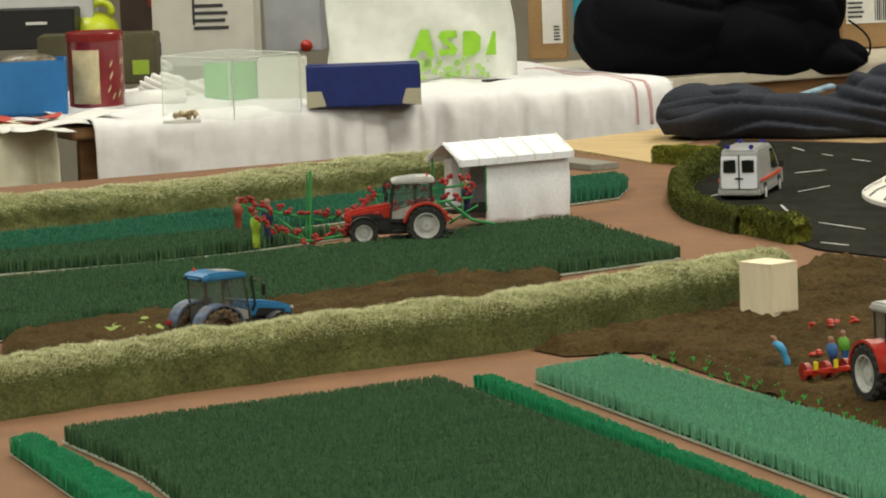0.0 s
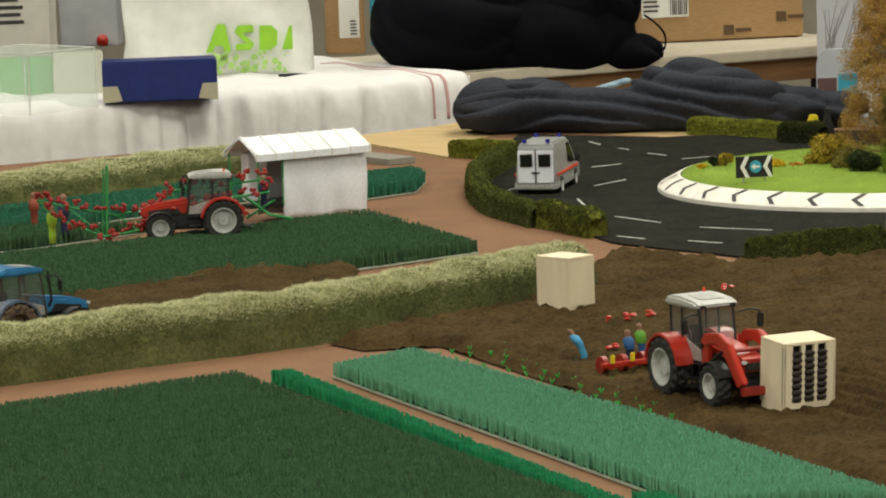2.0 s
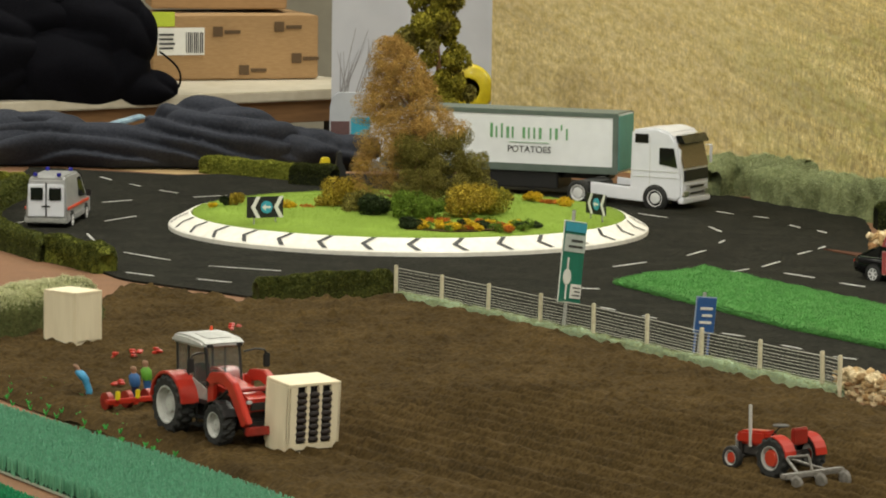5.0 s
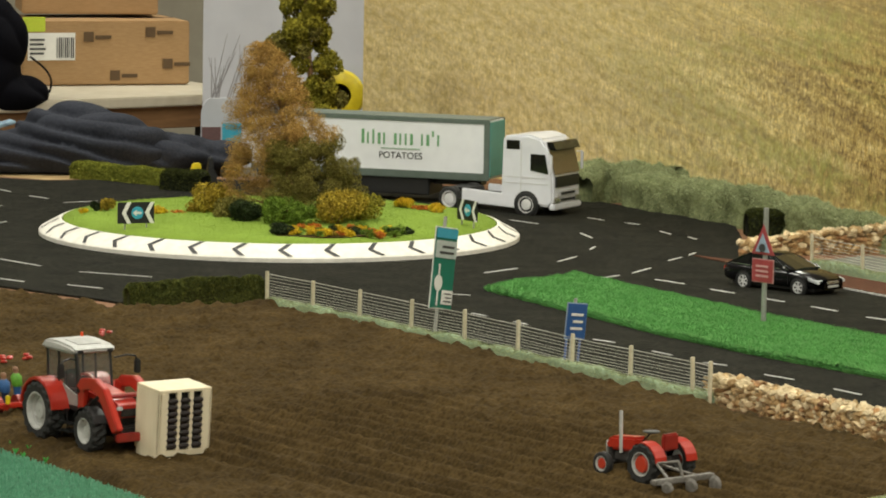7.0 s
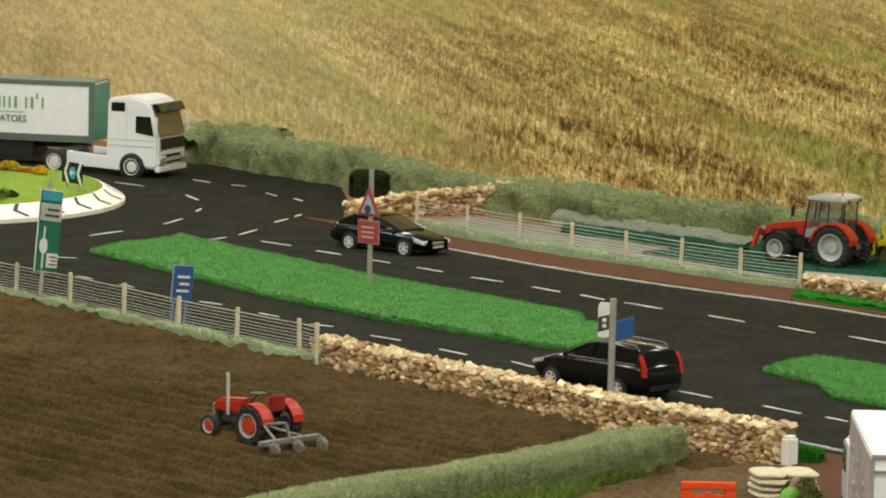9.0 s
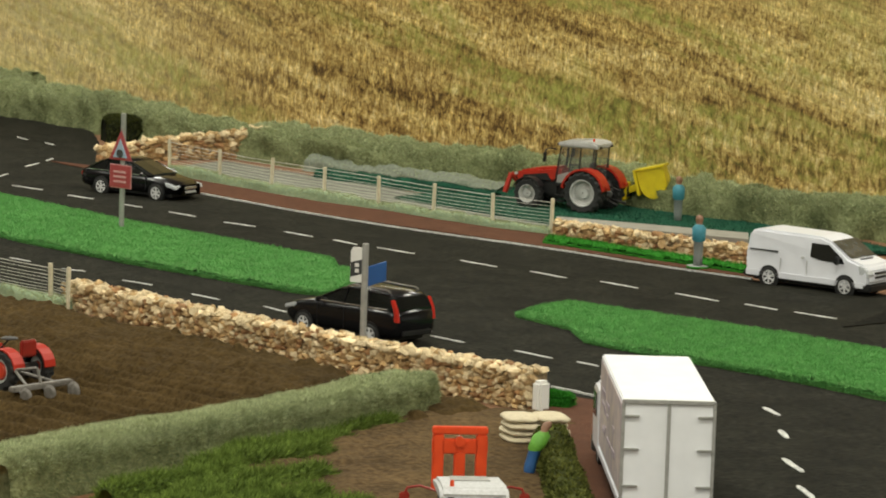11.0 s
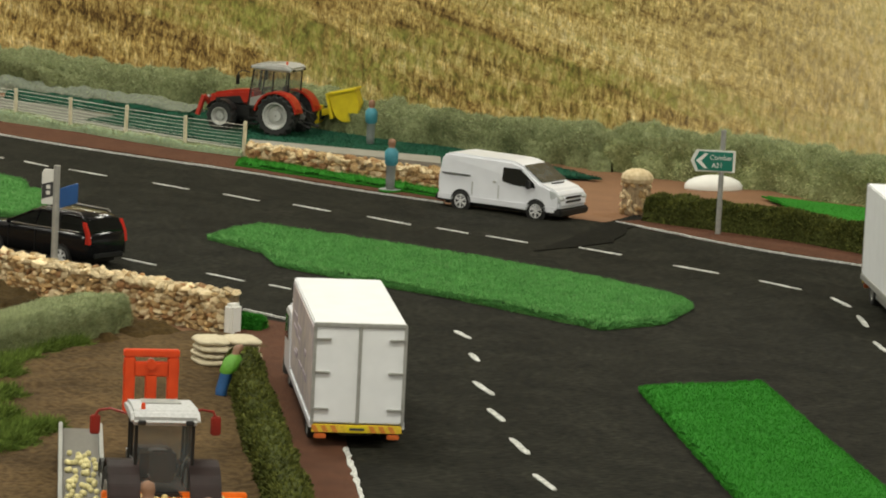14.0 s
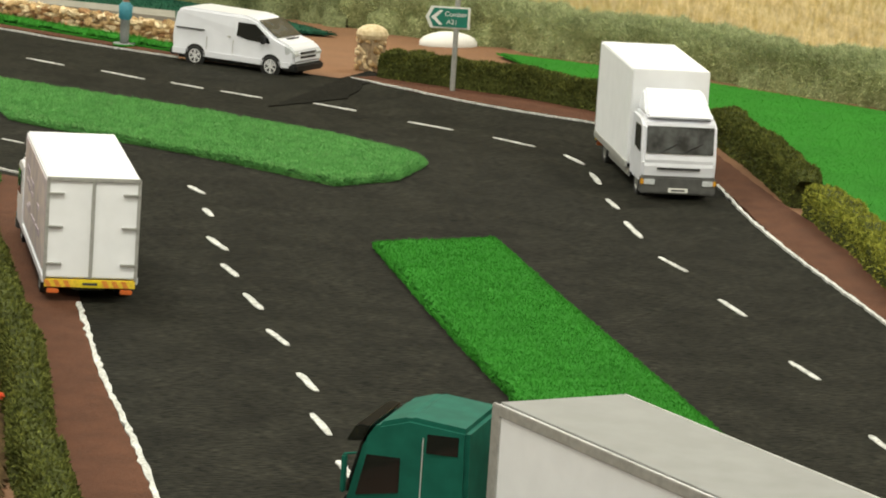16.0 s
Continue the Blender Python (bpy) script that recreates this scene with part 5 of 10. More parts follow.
def harrow(x, y, turn):
    t = thing("disc_harrow", x, y, turn, "grey metal disc harrow hitched behind a vintage tractor", "farm implement", z=0.010)
    bm = bmesh.new()
    block(bm, -0.004, 0.004, -0.038, 0.038, 0.012, 0.017, 0.001)
    rod(bm, (0.0, -0.018, 0.016), (0.036, 0, 0.024), 0.0014)
    rod(bm, (0.0, 0.018, 0.016), (0.036, 0, 0.024), 0.0014)
    rod(bm, (0.0, 0, 0.016), (0.006, 0, 0.030), 0.0014)
    rod(bm, (0.006, 0, 0.030), (0.036, 0, 0.024), 0.0014)
    part("frame", bm, DULL_STEEL, t)
    for k in range(3):
        bm = bmesh.new()
        lathe(bm, [(0.0085, 0.0), (0.006, 0.0016), (0.001, 0.002)], (-0.012, -0.030 + 0.030 * k, 0.0085), "y", 14)
        rod(bm, (-0.012, -0.030 + 0.030 * k, 0.0085), (0, -0.030 + 0.030 * k, 0.014), 0.0012)
        part("disc", bm, DULL_STEEL, t)
    return t


def lamp_pair(parent, x, ys, z, sx, sy, sz, material, name):
    for yy in ys:
        bm = bmesh.new()
        block(bm, x - sx / 2, x + sx / 2, yy - sy / 2, yy + sy / 2, z - sz / 2, z + sz / 2, min(sx, sy, sz) * 0.25)
        part(name, bm, material, parent)


BUMPER_GREY = surface("dark_bumper_plastic", (0.09, 0.09, 0.085), (0.06, 0.06, 0.057), 120, 0.5)
AMBER = surface("amber_lens", (0.62, 0.30, 0.03), rough=0.25)
TAIL_ORANGE = surface("orange_tail_lens", (0.55, 0.13, 0.03), rough=0.3)
PRINT_FADED = surface("faded_violet_print", (0.42, 0.36, 0.40), (0.34, 0.28, 0.33), 120, 0.6)
REFLECT_ORANGE = surface("reflective_orange", (0.62, 0.22, 0.03))


def box_lorry(x, y, turn, label, poster=False, deflector=True, L=0.196, z1=0.111, w=0.0405):
    """A rigid lorry with a tall plain box; x, y is the ground under the middle of the box's rear end."""
    t = thing("box_lorry", x, y, turn, label, "lorry", "box lorries")
    z0, dx = 0.024, L - 0.196
    bm = bmesh.new()
    block(bm, 0.001, L, -w, w, z0, z1, 0.0012)
    bx = part("box_body", bm, WHITE_MATT, t)
    bm = bmesh.new()
    for s in (1, -1):
        block(bm, -0.0006, 0.002, s * w - 0.0022 if s > 0 else -w - 0.0004, s * w + 0.0004 if s > 0 else -w + 0.0022, z0 - 0.001, z1, 0.0004)
    block(bm, -0.0006, 0.002, -w, w, z1 - 0.003, z1 + 0.0004, 0.0004)
    block(bm, -0.0008, 0.002, -0.0014, 0.0014, z0, z1 - 0.003, 0.0003)
    part("door_frame", bm, GREY_METAL, bx, "grey metal door trim")
    for s in (1, -1):
        for hz in (z0 + 0.012, (z0 + z1) / 2 + 0.001, z1 - 0.013):
            bm = bmesh.new()
            block(bm, -0.0014, 0.001, s * (w - 0.014) - (0.0 if s > 0 else 0.012), s * (w - 0.014) + (0.012 if s > 0 else 0.0), hz - 0.0008, hz + 0.0008, 0.0002)
            part("hinge", bm, GREY_METAL, bx)
    for s in (1, -1):
        bm = bmesh.new()
        block(bm, 0.001, L, s * w - 0.0012, s * w + 0.0012, z0 - 0.004, z0 + 0.002, 0.0005)
        part("side_rail", bm, WHITE_BODY if poster else GREY_METAL, bx)
    if poster:
        bm = bmesh.new()
        block(bm, 0.006, L - 0.004, w, w + 0.0008, z0 + 0.006, z1 - 0.004)
        pp = part("side_poster", bm, surface("faded_poster_print", (0.62, 0.52, 0.47), (0.42, 0.36, 0.40), 55, 0.6, blotch=0.4), bx, "faded pinkish printed side panel")
        rnd = random.Random(4)
        for k in range(14):
            bm = bmesh.new()
            px, pz = rnd.uniform(0.03, L - 0.05), rnd.uniform(z0 + 0.02, z1 - 0.02)
            block(bm, px, px + rnd.uniform(0.01, 0.035), w + 0.0004, w + 0.0013, pz, pz + 0.004)
            part("print_bar", bm, PRINT_FADED, pp)
    bm = bmesh.new()
    block(bm, 0.0, 0.003, -w + 0.001, w - 0.001, z0 - 0.0075, z0 - 0.001, 0.0004)
    bar = part("rear_bar", bm, surface("reflective_yellow", (0.72, 0.5, 0.03)), t, "yellow and orange reflective bar")
    for k in range(9):
        if abs(k - 4) < 2:
            continue
        bm = bmesh.new()
        yy = -w + 0.006 + k * (w - 0.0065) / 4
        bm.faces.new([bm.verts.new(v) for v in ((-0.0006, yy, z0 - 0.007), (-0.0006, yy + 0.004, z0 - 0.007), (-0.0006, yy + 0.007, z0 - 0.0015), (-0.0006, yy + 0.003, z0 - 0.0015))])
        part("stripe", bm, REFLECT_ORANGE, bar)
    bm = bmesh.new()
    block(bm, -0.0012, 0.001, -0.0085, 0.0085, z0 - 0.0072, z0 - 0.0012, 0.0002)
    part("number_plate", bm, YELLOW, bar)
    bm = bmesh.new()
    block(bm, -0.0016, -0.001, -0.006, 0.006, z0 - 0.0052, z0 - 0.0032)
    part("plate_bar", bm, INK, bar)
    lamp_pair(t, 0.001, (-w + 0.008, w - 0.008), z0 - 0.0105, 0.003, 0.010, 0.0042, TAIL_ORANGE, "tail_lamp")
    bm = bmesh.new()
    block(bm, 0.006, 0.262 + dx, -0.014, 0.014, 0.013, 0.021, 0.001)
    for xx in (0.06, 0.12, 0.17):
        block(bm, xx, xx + 0.006, -w + 0.004, w - 0.004, 0.018, 0.0235)
    block(bm, 0.1, 0.135, -w + 0.006, -w + 0.02, 0.009, 0.022, 0.002)
    rod(bm, (0.047, -0.03, 0.0145), (0.047, 0.03, 0.0145), 0.004)
    part("chassis", bm, BLACK, t)
    for s in (1, -1):
        wheel(t, 0.047, s * 0.031, 0.0145, 0.012, GREY_METAL, TYRE, 0.58)
        wheel(t, 0.232 + dx, s * 0.031, 0.0145, 0.010, GREY_METAL, TYRE, 0.58)
        bm = bmesh.new()
        block(bm, 0.075, 0.195, s * (w - 0.004) - 0.001, s * (w - 0.004) + 0.001, 0.012, 0.019, 0.0005)
        part("side_guard", bm, GREY_METAL, t)
    # cab, on a mount that moves with the length of the box
    bm = bmesh.new()
    outline(bm, [(0.202, 0.016), (0.264, 0.016), (0.268, 0.036), (0.262, 0.070), (0.246, 0.076), (0.202, 0.076)], -0.0385, 0.0385, 0.003)
    cab = part("cab", bm, WHITE_BODY, t)
    bm = bmesh.new()
    outline(bm, [(0.2665, 0.045), (0.2684, 0.045), (0.2652, 0.069), (0.2632, 0.069)], -0.0345, 0.0345, 0.0004)
    part("windscreen", bm, WINDSCREEN, cab)
    bm = bmesh.new()
    for yy in (-0.020, 0.004):
        rod(bm, (0.2688, yy, 0.0455), (0.2672, yy + 0.020, 0.055), 0.0005, seg=5)
    part("wiper", bm, BLACK, cab)
    for s in (1, -1):
        bm = bmesh.new()
        outline(bm, [(0.226, 0.046), (0.258, 0.044), (0.254, 0.067), (0.226, 0.067)], s * 0.0380, s * 0.0392, 0.0003)
        part("side_window", bm, GLASS_DARK, cab)
    bm = bmesh.new()
    block(bm, 0.262, 0.2705, -0.0390, 0.0390, 0.0085, 0.0245, 0.0015)
    bump = part("bumper", bm, BUMPER_GREY, cab)
    lamp_pair(bump, 0.2712, (-0.030, 0.030), 0.0195, 0.0015, 0.011, 0.005, LAMP_GLASS, "headlamp")
    lamp_pair(bump, 0.2705, (-0.0372, 0.0372), 0.0195, 0.003, 0.0036, 0.005, AMBER, "indicator")
    bm = bmesh.new()
    block(bm, 0.2715, 0.2725, -0.010, 0.010, 0.0105, 0.0145, 0.0002)
    part("number_plate", bm, PAPER, bump)
    bm = bmesh.new()
    block(bm, 0.2723, 0.2729, -0.007, 0.007, 0.0118, 0.0133)
    part("plate_bar", bm, INK, bump)
    bm = bmesh.new()
    for zz in (0.0305,):
        block(bm, 0.2665, 0.2686, -0.022, 0.022, zz, zz + 0.0016)
    part("grille", bm, BLACK, cab)
    if deflector:
        bm = bmesh.new()
        outline(bm, [(0.205, 0.0755), (0.262, 0.0755), (0.257, 0.0785), (0.244, 0.0815), (0.232, 0.0870), (0.221, 0.0930), (0.212, 0.0955), (0.205, 0.0955)], -0.0345, 0.0345, 0.0025, 6.0, 0.078)
        part("wind_deflector", bm, WHITE_BODY, cab)
    cab.location.x = dx
    return t


def panel_van(x, y, turn, label, name="panel_van", body=WHITE_BODY, ambulance=False, scale=1.0):
    """A high-sided van from its rear axle's middle on the ground."""
    t = thing(name, x, y, turn, label, "ambulance" if ambulance else "van")
    t.scale = (scale,) * 3
    top = 0.076 if ambulance else 0.066
    w = 0.031
    side = [(-0.032, 0.014), (0.128, 0.010), (0.1345, 0.018), (0.1335, 0.031), (0.127, 0.0385), (0.106, 0.0445), (0.080, top - 0.004), (0.066, top), (-0.020, top + 0.001), (-0.031, top - 0.003), (-0.034, 0.034)]
    bm = bmesh.new()
    outline(bm, side, -w, w, 0.0028, 4.2, 0.032)
    bd = part("body", bm, body, t, smooth=False)
    bm = bmesh.new()
    outline(bm, [(0.1085, 0.0448), (0.1050, 0.0462), (0.0808, top - 0.0035), (0.0838, top - 0.0050)], -w * 0.86, w * 0.86, 0.0004)
    part("windscreen", bm, WINDSCREEN, bd)
    for s in (1, -1):
        bm = bmesh.new()
        ws = s * (w * 0.985)
        outline(bm, [(0.054, 0.0415), (0.070, 0.0385), (0.100, 0.0375), (0.098, 0.0435), (0.078, top - 0.008), (0.054, top - 0.008)], ws - s * 0.004, ws + s * 0.0006, 0.0004, 4.2, 0.032)
        part("side_window", bm, GLASS_DARK, bd)
        bm = bmesh.new()
        block(bm, -0.032, 0.128, s * w - 0.0006, s * w + 0.0007, 0.012, 0.019, 0.0004)
        part("sill_trim", bm, body, bd)
        if not ambulance:
            bm = bmesh.new()
            block(bm, -0.028, 0.010, s * (w * 0.955) - 0.0012, s * (w * 0.955) + 0.0008, 0.0425, 0.0436)
            part("door_rail", bm, BLACK, bd)
            bm = bmesh.new()
            for xx in (0.014, 0.050):
                block(bm, xx, xx + 0.0004, s * (w - 0.0012) - 0.0012, s * (w - 0.0012) + 0.0006, 0.020, 0.036)
            part("door_seam", bm, RIM_WHITE, bd)
            bm = bmesh.new()
            block(bm, 0.043, 0.047, s * w - 0.001, s * w + 0.001, 0.0385, 0.0405, 0.0003)
            part("door_handle", bm, RIM_WHITE, bd)
        else:
            bm = bmesh.new()
            block(bm, -0.030, 0.118, s * w - 0.001, s * w + 0.0008, 0.029, 0.0325)
            part("livery_stripe", bm, ORANGE_RED, bd, "orange and yellow livery stripe")
        bm = bmesh.new()
        block(bm, 0.092, 0.096, s * (w + 0.005) - 0.004, s * (w + 0.005) + 0.004, 0.037, 0.047, 0.0012)
        rod(bm, (0.094, s * w * 0.9, 0.039), (0.094, s * (w + 0.003), 0.04), 0.0009)
        part("mirror", bm, BLACK, bd)
        bm = bmesh.new()
        outline(bm, [(0.121, 0.0275), (0.1335, 0.0245), (0.1345, 0.029), (0.128, 0.0355), (0.119, 0.0385)], s * w * 0.985, s * w * 0.60, 0.0006)
        part("headlamp", bm, LAMP_GLASS, bd)
        for xx in (0.0, 0.103):
            bm = bmesh.new()
            lathe(bm, [(0.0005, s * (w - 0.002)), (0.0135, s * (w - 0.002)), (0.0138, s * (w + 0.0006)), (0.0005, s * (w + 0.0006))], (xx, 0, 0.0122), "y", 20)
            part("wheel_arch", bm, BLACK, bd)
            alloy(t, xx, s * (w - 0.0035), 0.0120, 0.009)
    bm = bmesh.new()
    block(bm, 0.117, 0.1375, -w * 1.01, w * 1.01, 0.0085, 0.0175, 0.002)
    part("front_bumper", bm, BLACK, t)
    for zz in (0.0235, 0.0282):
        bm = bmesh.new()
        block(bm, 0.1330, 0.1352, -0.0165, 0.0165, zz, zz + 0.0024, 0.0005)
        part("grille", bm, BLACK, bd)
    bm = bmesh.new()
    block(bm, 0.111, 0.1135, -0.013, 0.013, 0.0430, 0.0440, 0.0003)
    part("cowl_vent", bm, BLACK, bd)
    bm = bmesh.new()
    block(bm, -0.036, -0.016, -w * 1.01, w * 1.01, 0.010, 0.0175, 0.0015)
    part("rear_bumper", bm, BLACK if not ambulance else GREY_METAL, t)
    bm = bmesh.new()
    block(bm, -0.026, 0.122, -w * 0.8, w * 0.8, 0.007, 0.013)
    part("underbody", bm, BLACK, t)
    if ambulance:
        for s in (1, -1):
            bm = bmesh.new()
            block(bm, -0.0366, -0.032, s * 0.0135 - 0.0095, s * 0.0135 + 0.0095, 0.042, 0.061, 0.001)
            part("rear_window", bm, GLASS_DARK, bd)
            bm = bmesh.new()
            block(bm, -0.0356, -0.033, s * 0.0135 - 0.0125, s * 0.0135 + 0.0125, 0.019, 0.066, 0.001)
            part("rear_panel", bm, WHITE_BODY, bd)
            for xx in (-0.026, 0.058):
                bm = bmesh.new()
                block(bm, xx - 0.003, xx + 0.003, s * 0.017 - 0.003, s * 0.017 + 0.003, top, top + 0.0055, 0.001)
                part("beacon", bm, surface("blue_beacon", (0.03, 0.03, 0.3), rough=0.2), bd)
        bm = bmesh.new()
        block(bm, -0.0354, -0.0335, -0.0006, 0.0006, 0.02, 0.068)
        block(bm, -0.0368, -0.034, -0.006, 0.006, 0.033, 0.0352)
        part("door_seam", bm, BLACK, bd)
    return t


RED_LENS = surface("red_lens", (0.5, 0.03, 0.018), rough=0.2)


def loft(bm, stations):
    """A closed skin through cross-sections: each is x and its half outline of (y, z) points from the bottom to the top middle."""
    rings = []
    for x, half in stations:
        full = [(y, z) for y, z in half] + [(-y, z) for y, z in half[::-1] if y > 1e-6]
        rings.append([bm.verts.new((x, y, z)) for y, z in full])
    m = len(rings[0])
    for p, q in zip(rings, rings[1:]):
        for k in range(m):
            bm.faces.new((p[k], p[(k + 1) % m], q[(k + 1) % m], q[k]))
    bm.faces.new(rings[0])
    bm.faces.new(rings[-1][::-1])
    bmesh.ops.recalc_face_normals(bm, faces=bm.faces)


def car(x, y, turn, label, tall=0.045, suv=False, base=0.085):
    """A black car from its rear axle's middle on the ground."""
    t = thing("car", x, y, turn, label, "car", "black cars")
    t.scale = (1.07,) * 3
    w, b = 0.0285, base
    belt = 0.0375 if suv else 0.0315

    def hull(wd, zb, zt, crown=0.001):
        return [(0.0, zb), (wd * 0.84, zb), (wd * 0.97, zb + 0.003), (wd, zb + 0.008), (wd, zt - 0.007), (wd * 0.97, zt - 0.002), (wd * 0.88, zt), (0.0, zt + crown)]

    def shell(wd, z0, wt, zt):
        return [(0.0, z0), (wd * 0.9, z0), (wd, z0 + 0.0005), (wd * 0.55 + wt * 0.45, z0 * 0.5 + zt * 0.5), (wt, zt - 0.0012), (wt * 0.86, zt), (0.0, zt + 0.0008)]

    body = [(-0.0345, hull(0.0225, 0.015, belt - 0.004)), (-0.0325, hull(0.0268, 0.0115, belt - 0.001)), (-0.022, hull(w, 0.0095, belt)), (0.0, hull(w, 0.0095, belt)), (b * 0.5, hull(w * 0.985, 0.0095, belt - 0.001)),
            (b - 0.012, hull(w, 0.0095, belt - 0.0015)), (b + 0.006, hull(w * 0.985, 0.0095, belt - 0.004)), (b + 0.021, hull(w * 0.93, 0.0105, belt - 0.0075)), (b + 0.0285, hull(w * 0.80, 0.012, belt - 0.012)), (b + 0.031, hull(w * 0.62, 0.0145, belt - 0.015))]
    bm = bmesh.new()
    loft(bm, body)
    bd = part("body", bm, BLACK_PAINT, t, smooth=True)
    top = tall + 0.007 if suv else tall
    wt = w * 0.76
    if suv:
        roof_at = [(-0.0325, belt, 0.0006), (-0.0265, top - 0.004, 0.6), (-0.018, top - 0.0008, 1), (b - 0.056, top, 1), (b - 0.042, top - 0.0022, 1), (b - 0.012, belt, 0.0006)]
    else:
        roof_at = [(-0.028, belt, 0.0006), (-0.012, top - 0.006, 0.7), (0.004, top - 0.001, 1), (b - 0.060, top, 1), (b - 0.046, top - 0.002, 1), (b - 0.010, belt, 0.0006)]
    bm = bmesh.new()
    loft(bm, [(xx, shell(w * 0.93, belt - 0.001, wt + (w * 0.9 - wt) * (1 - f), max(zz, belt + 0.0006))) for xx, zz, f in roof_at])
    part("cabin", bm, CAR_GLASS, bd, "dark tinted glazing", smooth=False)
    bm = bmesh.new()
    loft(bm, [(xx, [(0.0, zz - 0.001), (wt * 0.9, zz - 0.0012), (wt * 1.03, zz - 0.0016), (wt * 0.9, zz + 0.0004), (0.0, zz + 0.0014)]) for xx, zz, f in roof_at[1:-1]])
    part("car_roof", bm, BLACK_PAINT, bd, smooth=True)
    for s in (1, -1):
        # door pillars between the panes
        for (x0, x1) in ((b - 0.014, b - 0.044), (b * 0.42, b * 0.40), (b * 0.06, b * 0.08), ((-0.029, -0.020) if suv else (-0.024, -0.004))):
            zt = float(np.interp(x1, [r[0] for r in roof_at], [r[1] for r in roof_at]))
            bm = bmesh.new()
            rod(bm, (x0, s * w * 0.935, belt - 0.001), (x1, s * wt * 1.03, zt - 0.0008), 0.0011, 0.0009, 6)
            part("pillar", bm, BLACK_PAINT, bd)
        for xx in (0.0, b):
            bm = bmesh.new()
            lathe(bm, [(0.0005, s * (w - 0.002)), (0.0126, s * (w - 0.002)), (0.0126, s * (w + 0.0005)), (0.0005, s * (w + 0.0005))], (xx, 0, 0.0115), "y", 24)
            part("wheel_arch", bm, BLACK, bd)
            alloy(t, xx, s * (w - 0.003), 0.0110, 0.009)
        bm = bmesh.new()
        ball(bm, (b - 0.022, s * (w + 0.0028), belt + 0.0012), 0.0030, 8, (0.8, 1.1, 0.8))
        part("mirror", bm, BLACK_PAINT, bd)
        bm = bmesh.new()
        if suv:
            outline(bm, [(-0.0348, 0.0265), (-0.0290, 0.0265), (-0.0300, 0.034), (-0.0245, 0.0475), (-0.0275, 0.0480), (-0.0330, 0.0370)], s * (w * 0.955), s * (w * 0.80), 0.0006)
        else:
            block(bm, -0.0345, -0.028, s * w * 0.93 - (0.008 if s > 0 else 0), s * w * 0.93 + (0.008 if s < 0 else 0), 0.022, 0.0275, 0.001)
        part("tail_lamp", bm, RED_LENS, bd)
        bm = bmesh.new()
        outline(bm, [(b + 0.014, belt - 0.0115), (b + 0.0285, belt - 0.0145), (b + 0.0275, belt - 0.0105), (b + 0.012, belt - 0.0070)], s * w * 0.97, s * w * 0.52, 0.0006)
        part("headlamp", bm, LAMP_GLASS, bd)
        bm = bmesh.new()
        rod(bm, (-0.022, s * w * 0.955, belt + 0.0002), (b - 0.016, s * w * 0.955, belt - 0.0008), 0.0005, seg=6)
        part("trim", bm, CHROME, bd, "bright trim strip")
        if suv:
            bm = bmesh.new()
            tube(bm, [Vector((-0.018, s * w * 0.70, top)), Vector((-0.014, s * w * 0.70, top + 0.0022)), Vector((b - 0.056, s * w * 0.70, top + 0.0028)), Vector((b - 0.050, s * w * 0.70, top))], 0.0008, 6)
            part("roof_rail", bm, CHROME, bd)
        for xx in (b * 0.40, b * 0.80):
            bm = bmesh.new()
            block(bm, xx - 0.0002, xx + 0.0002, s * w - 0.0004, s * w + 0.0003, 0.013, belt - 0.003)
            part("door_seam", bm, BLACK, bd)
        bm = bmesh.new()
        block(bm, b * 0.44, b * 0.44 + 0.005, s * w - 0.0002, s * w + 0.0009, belt - 0.006, belt - 0.0048, 0.0003)
        part("door_handle", bm, BLACK_PAINT, bd)
    bm = bmesh.new()
    block(bm, b + 0.0275, b + 0.0322, -0.0115, 0.0115, belt - 0.0150, belt - 0.0110, 0.001)
    part("grille", bm, CHROME, bd)
    bm = bmesh.new()
    block(bm, b + 0.0300, b + 0.0322, -0.010, 0.010, 0.0120, 0.0148, 0.0004)
    part("number_plate", bm, RIM_WHITE, bd)
    if suv:
        bm = bmesh.new()
        block(bm, -0.0360, -0.0335, -0.020, 0.020, 0.0125, 0.0175, 0.0008)
        part("rear_bumper", bm, BLACK, bd)
    bm = bmesh.new()
    block(bm, -0.022, b + 0.02, -w * 0.8, w * 0.8, 0.0065, 0.012)
    part("underbody", bm, BLACK, t)
    return t


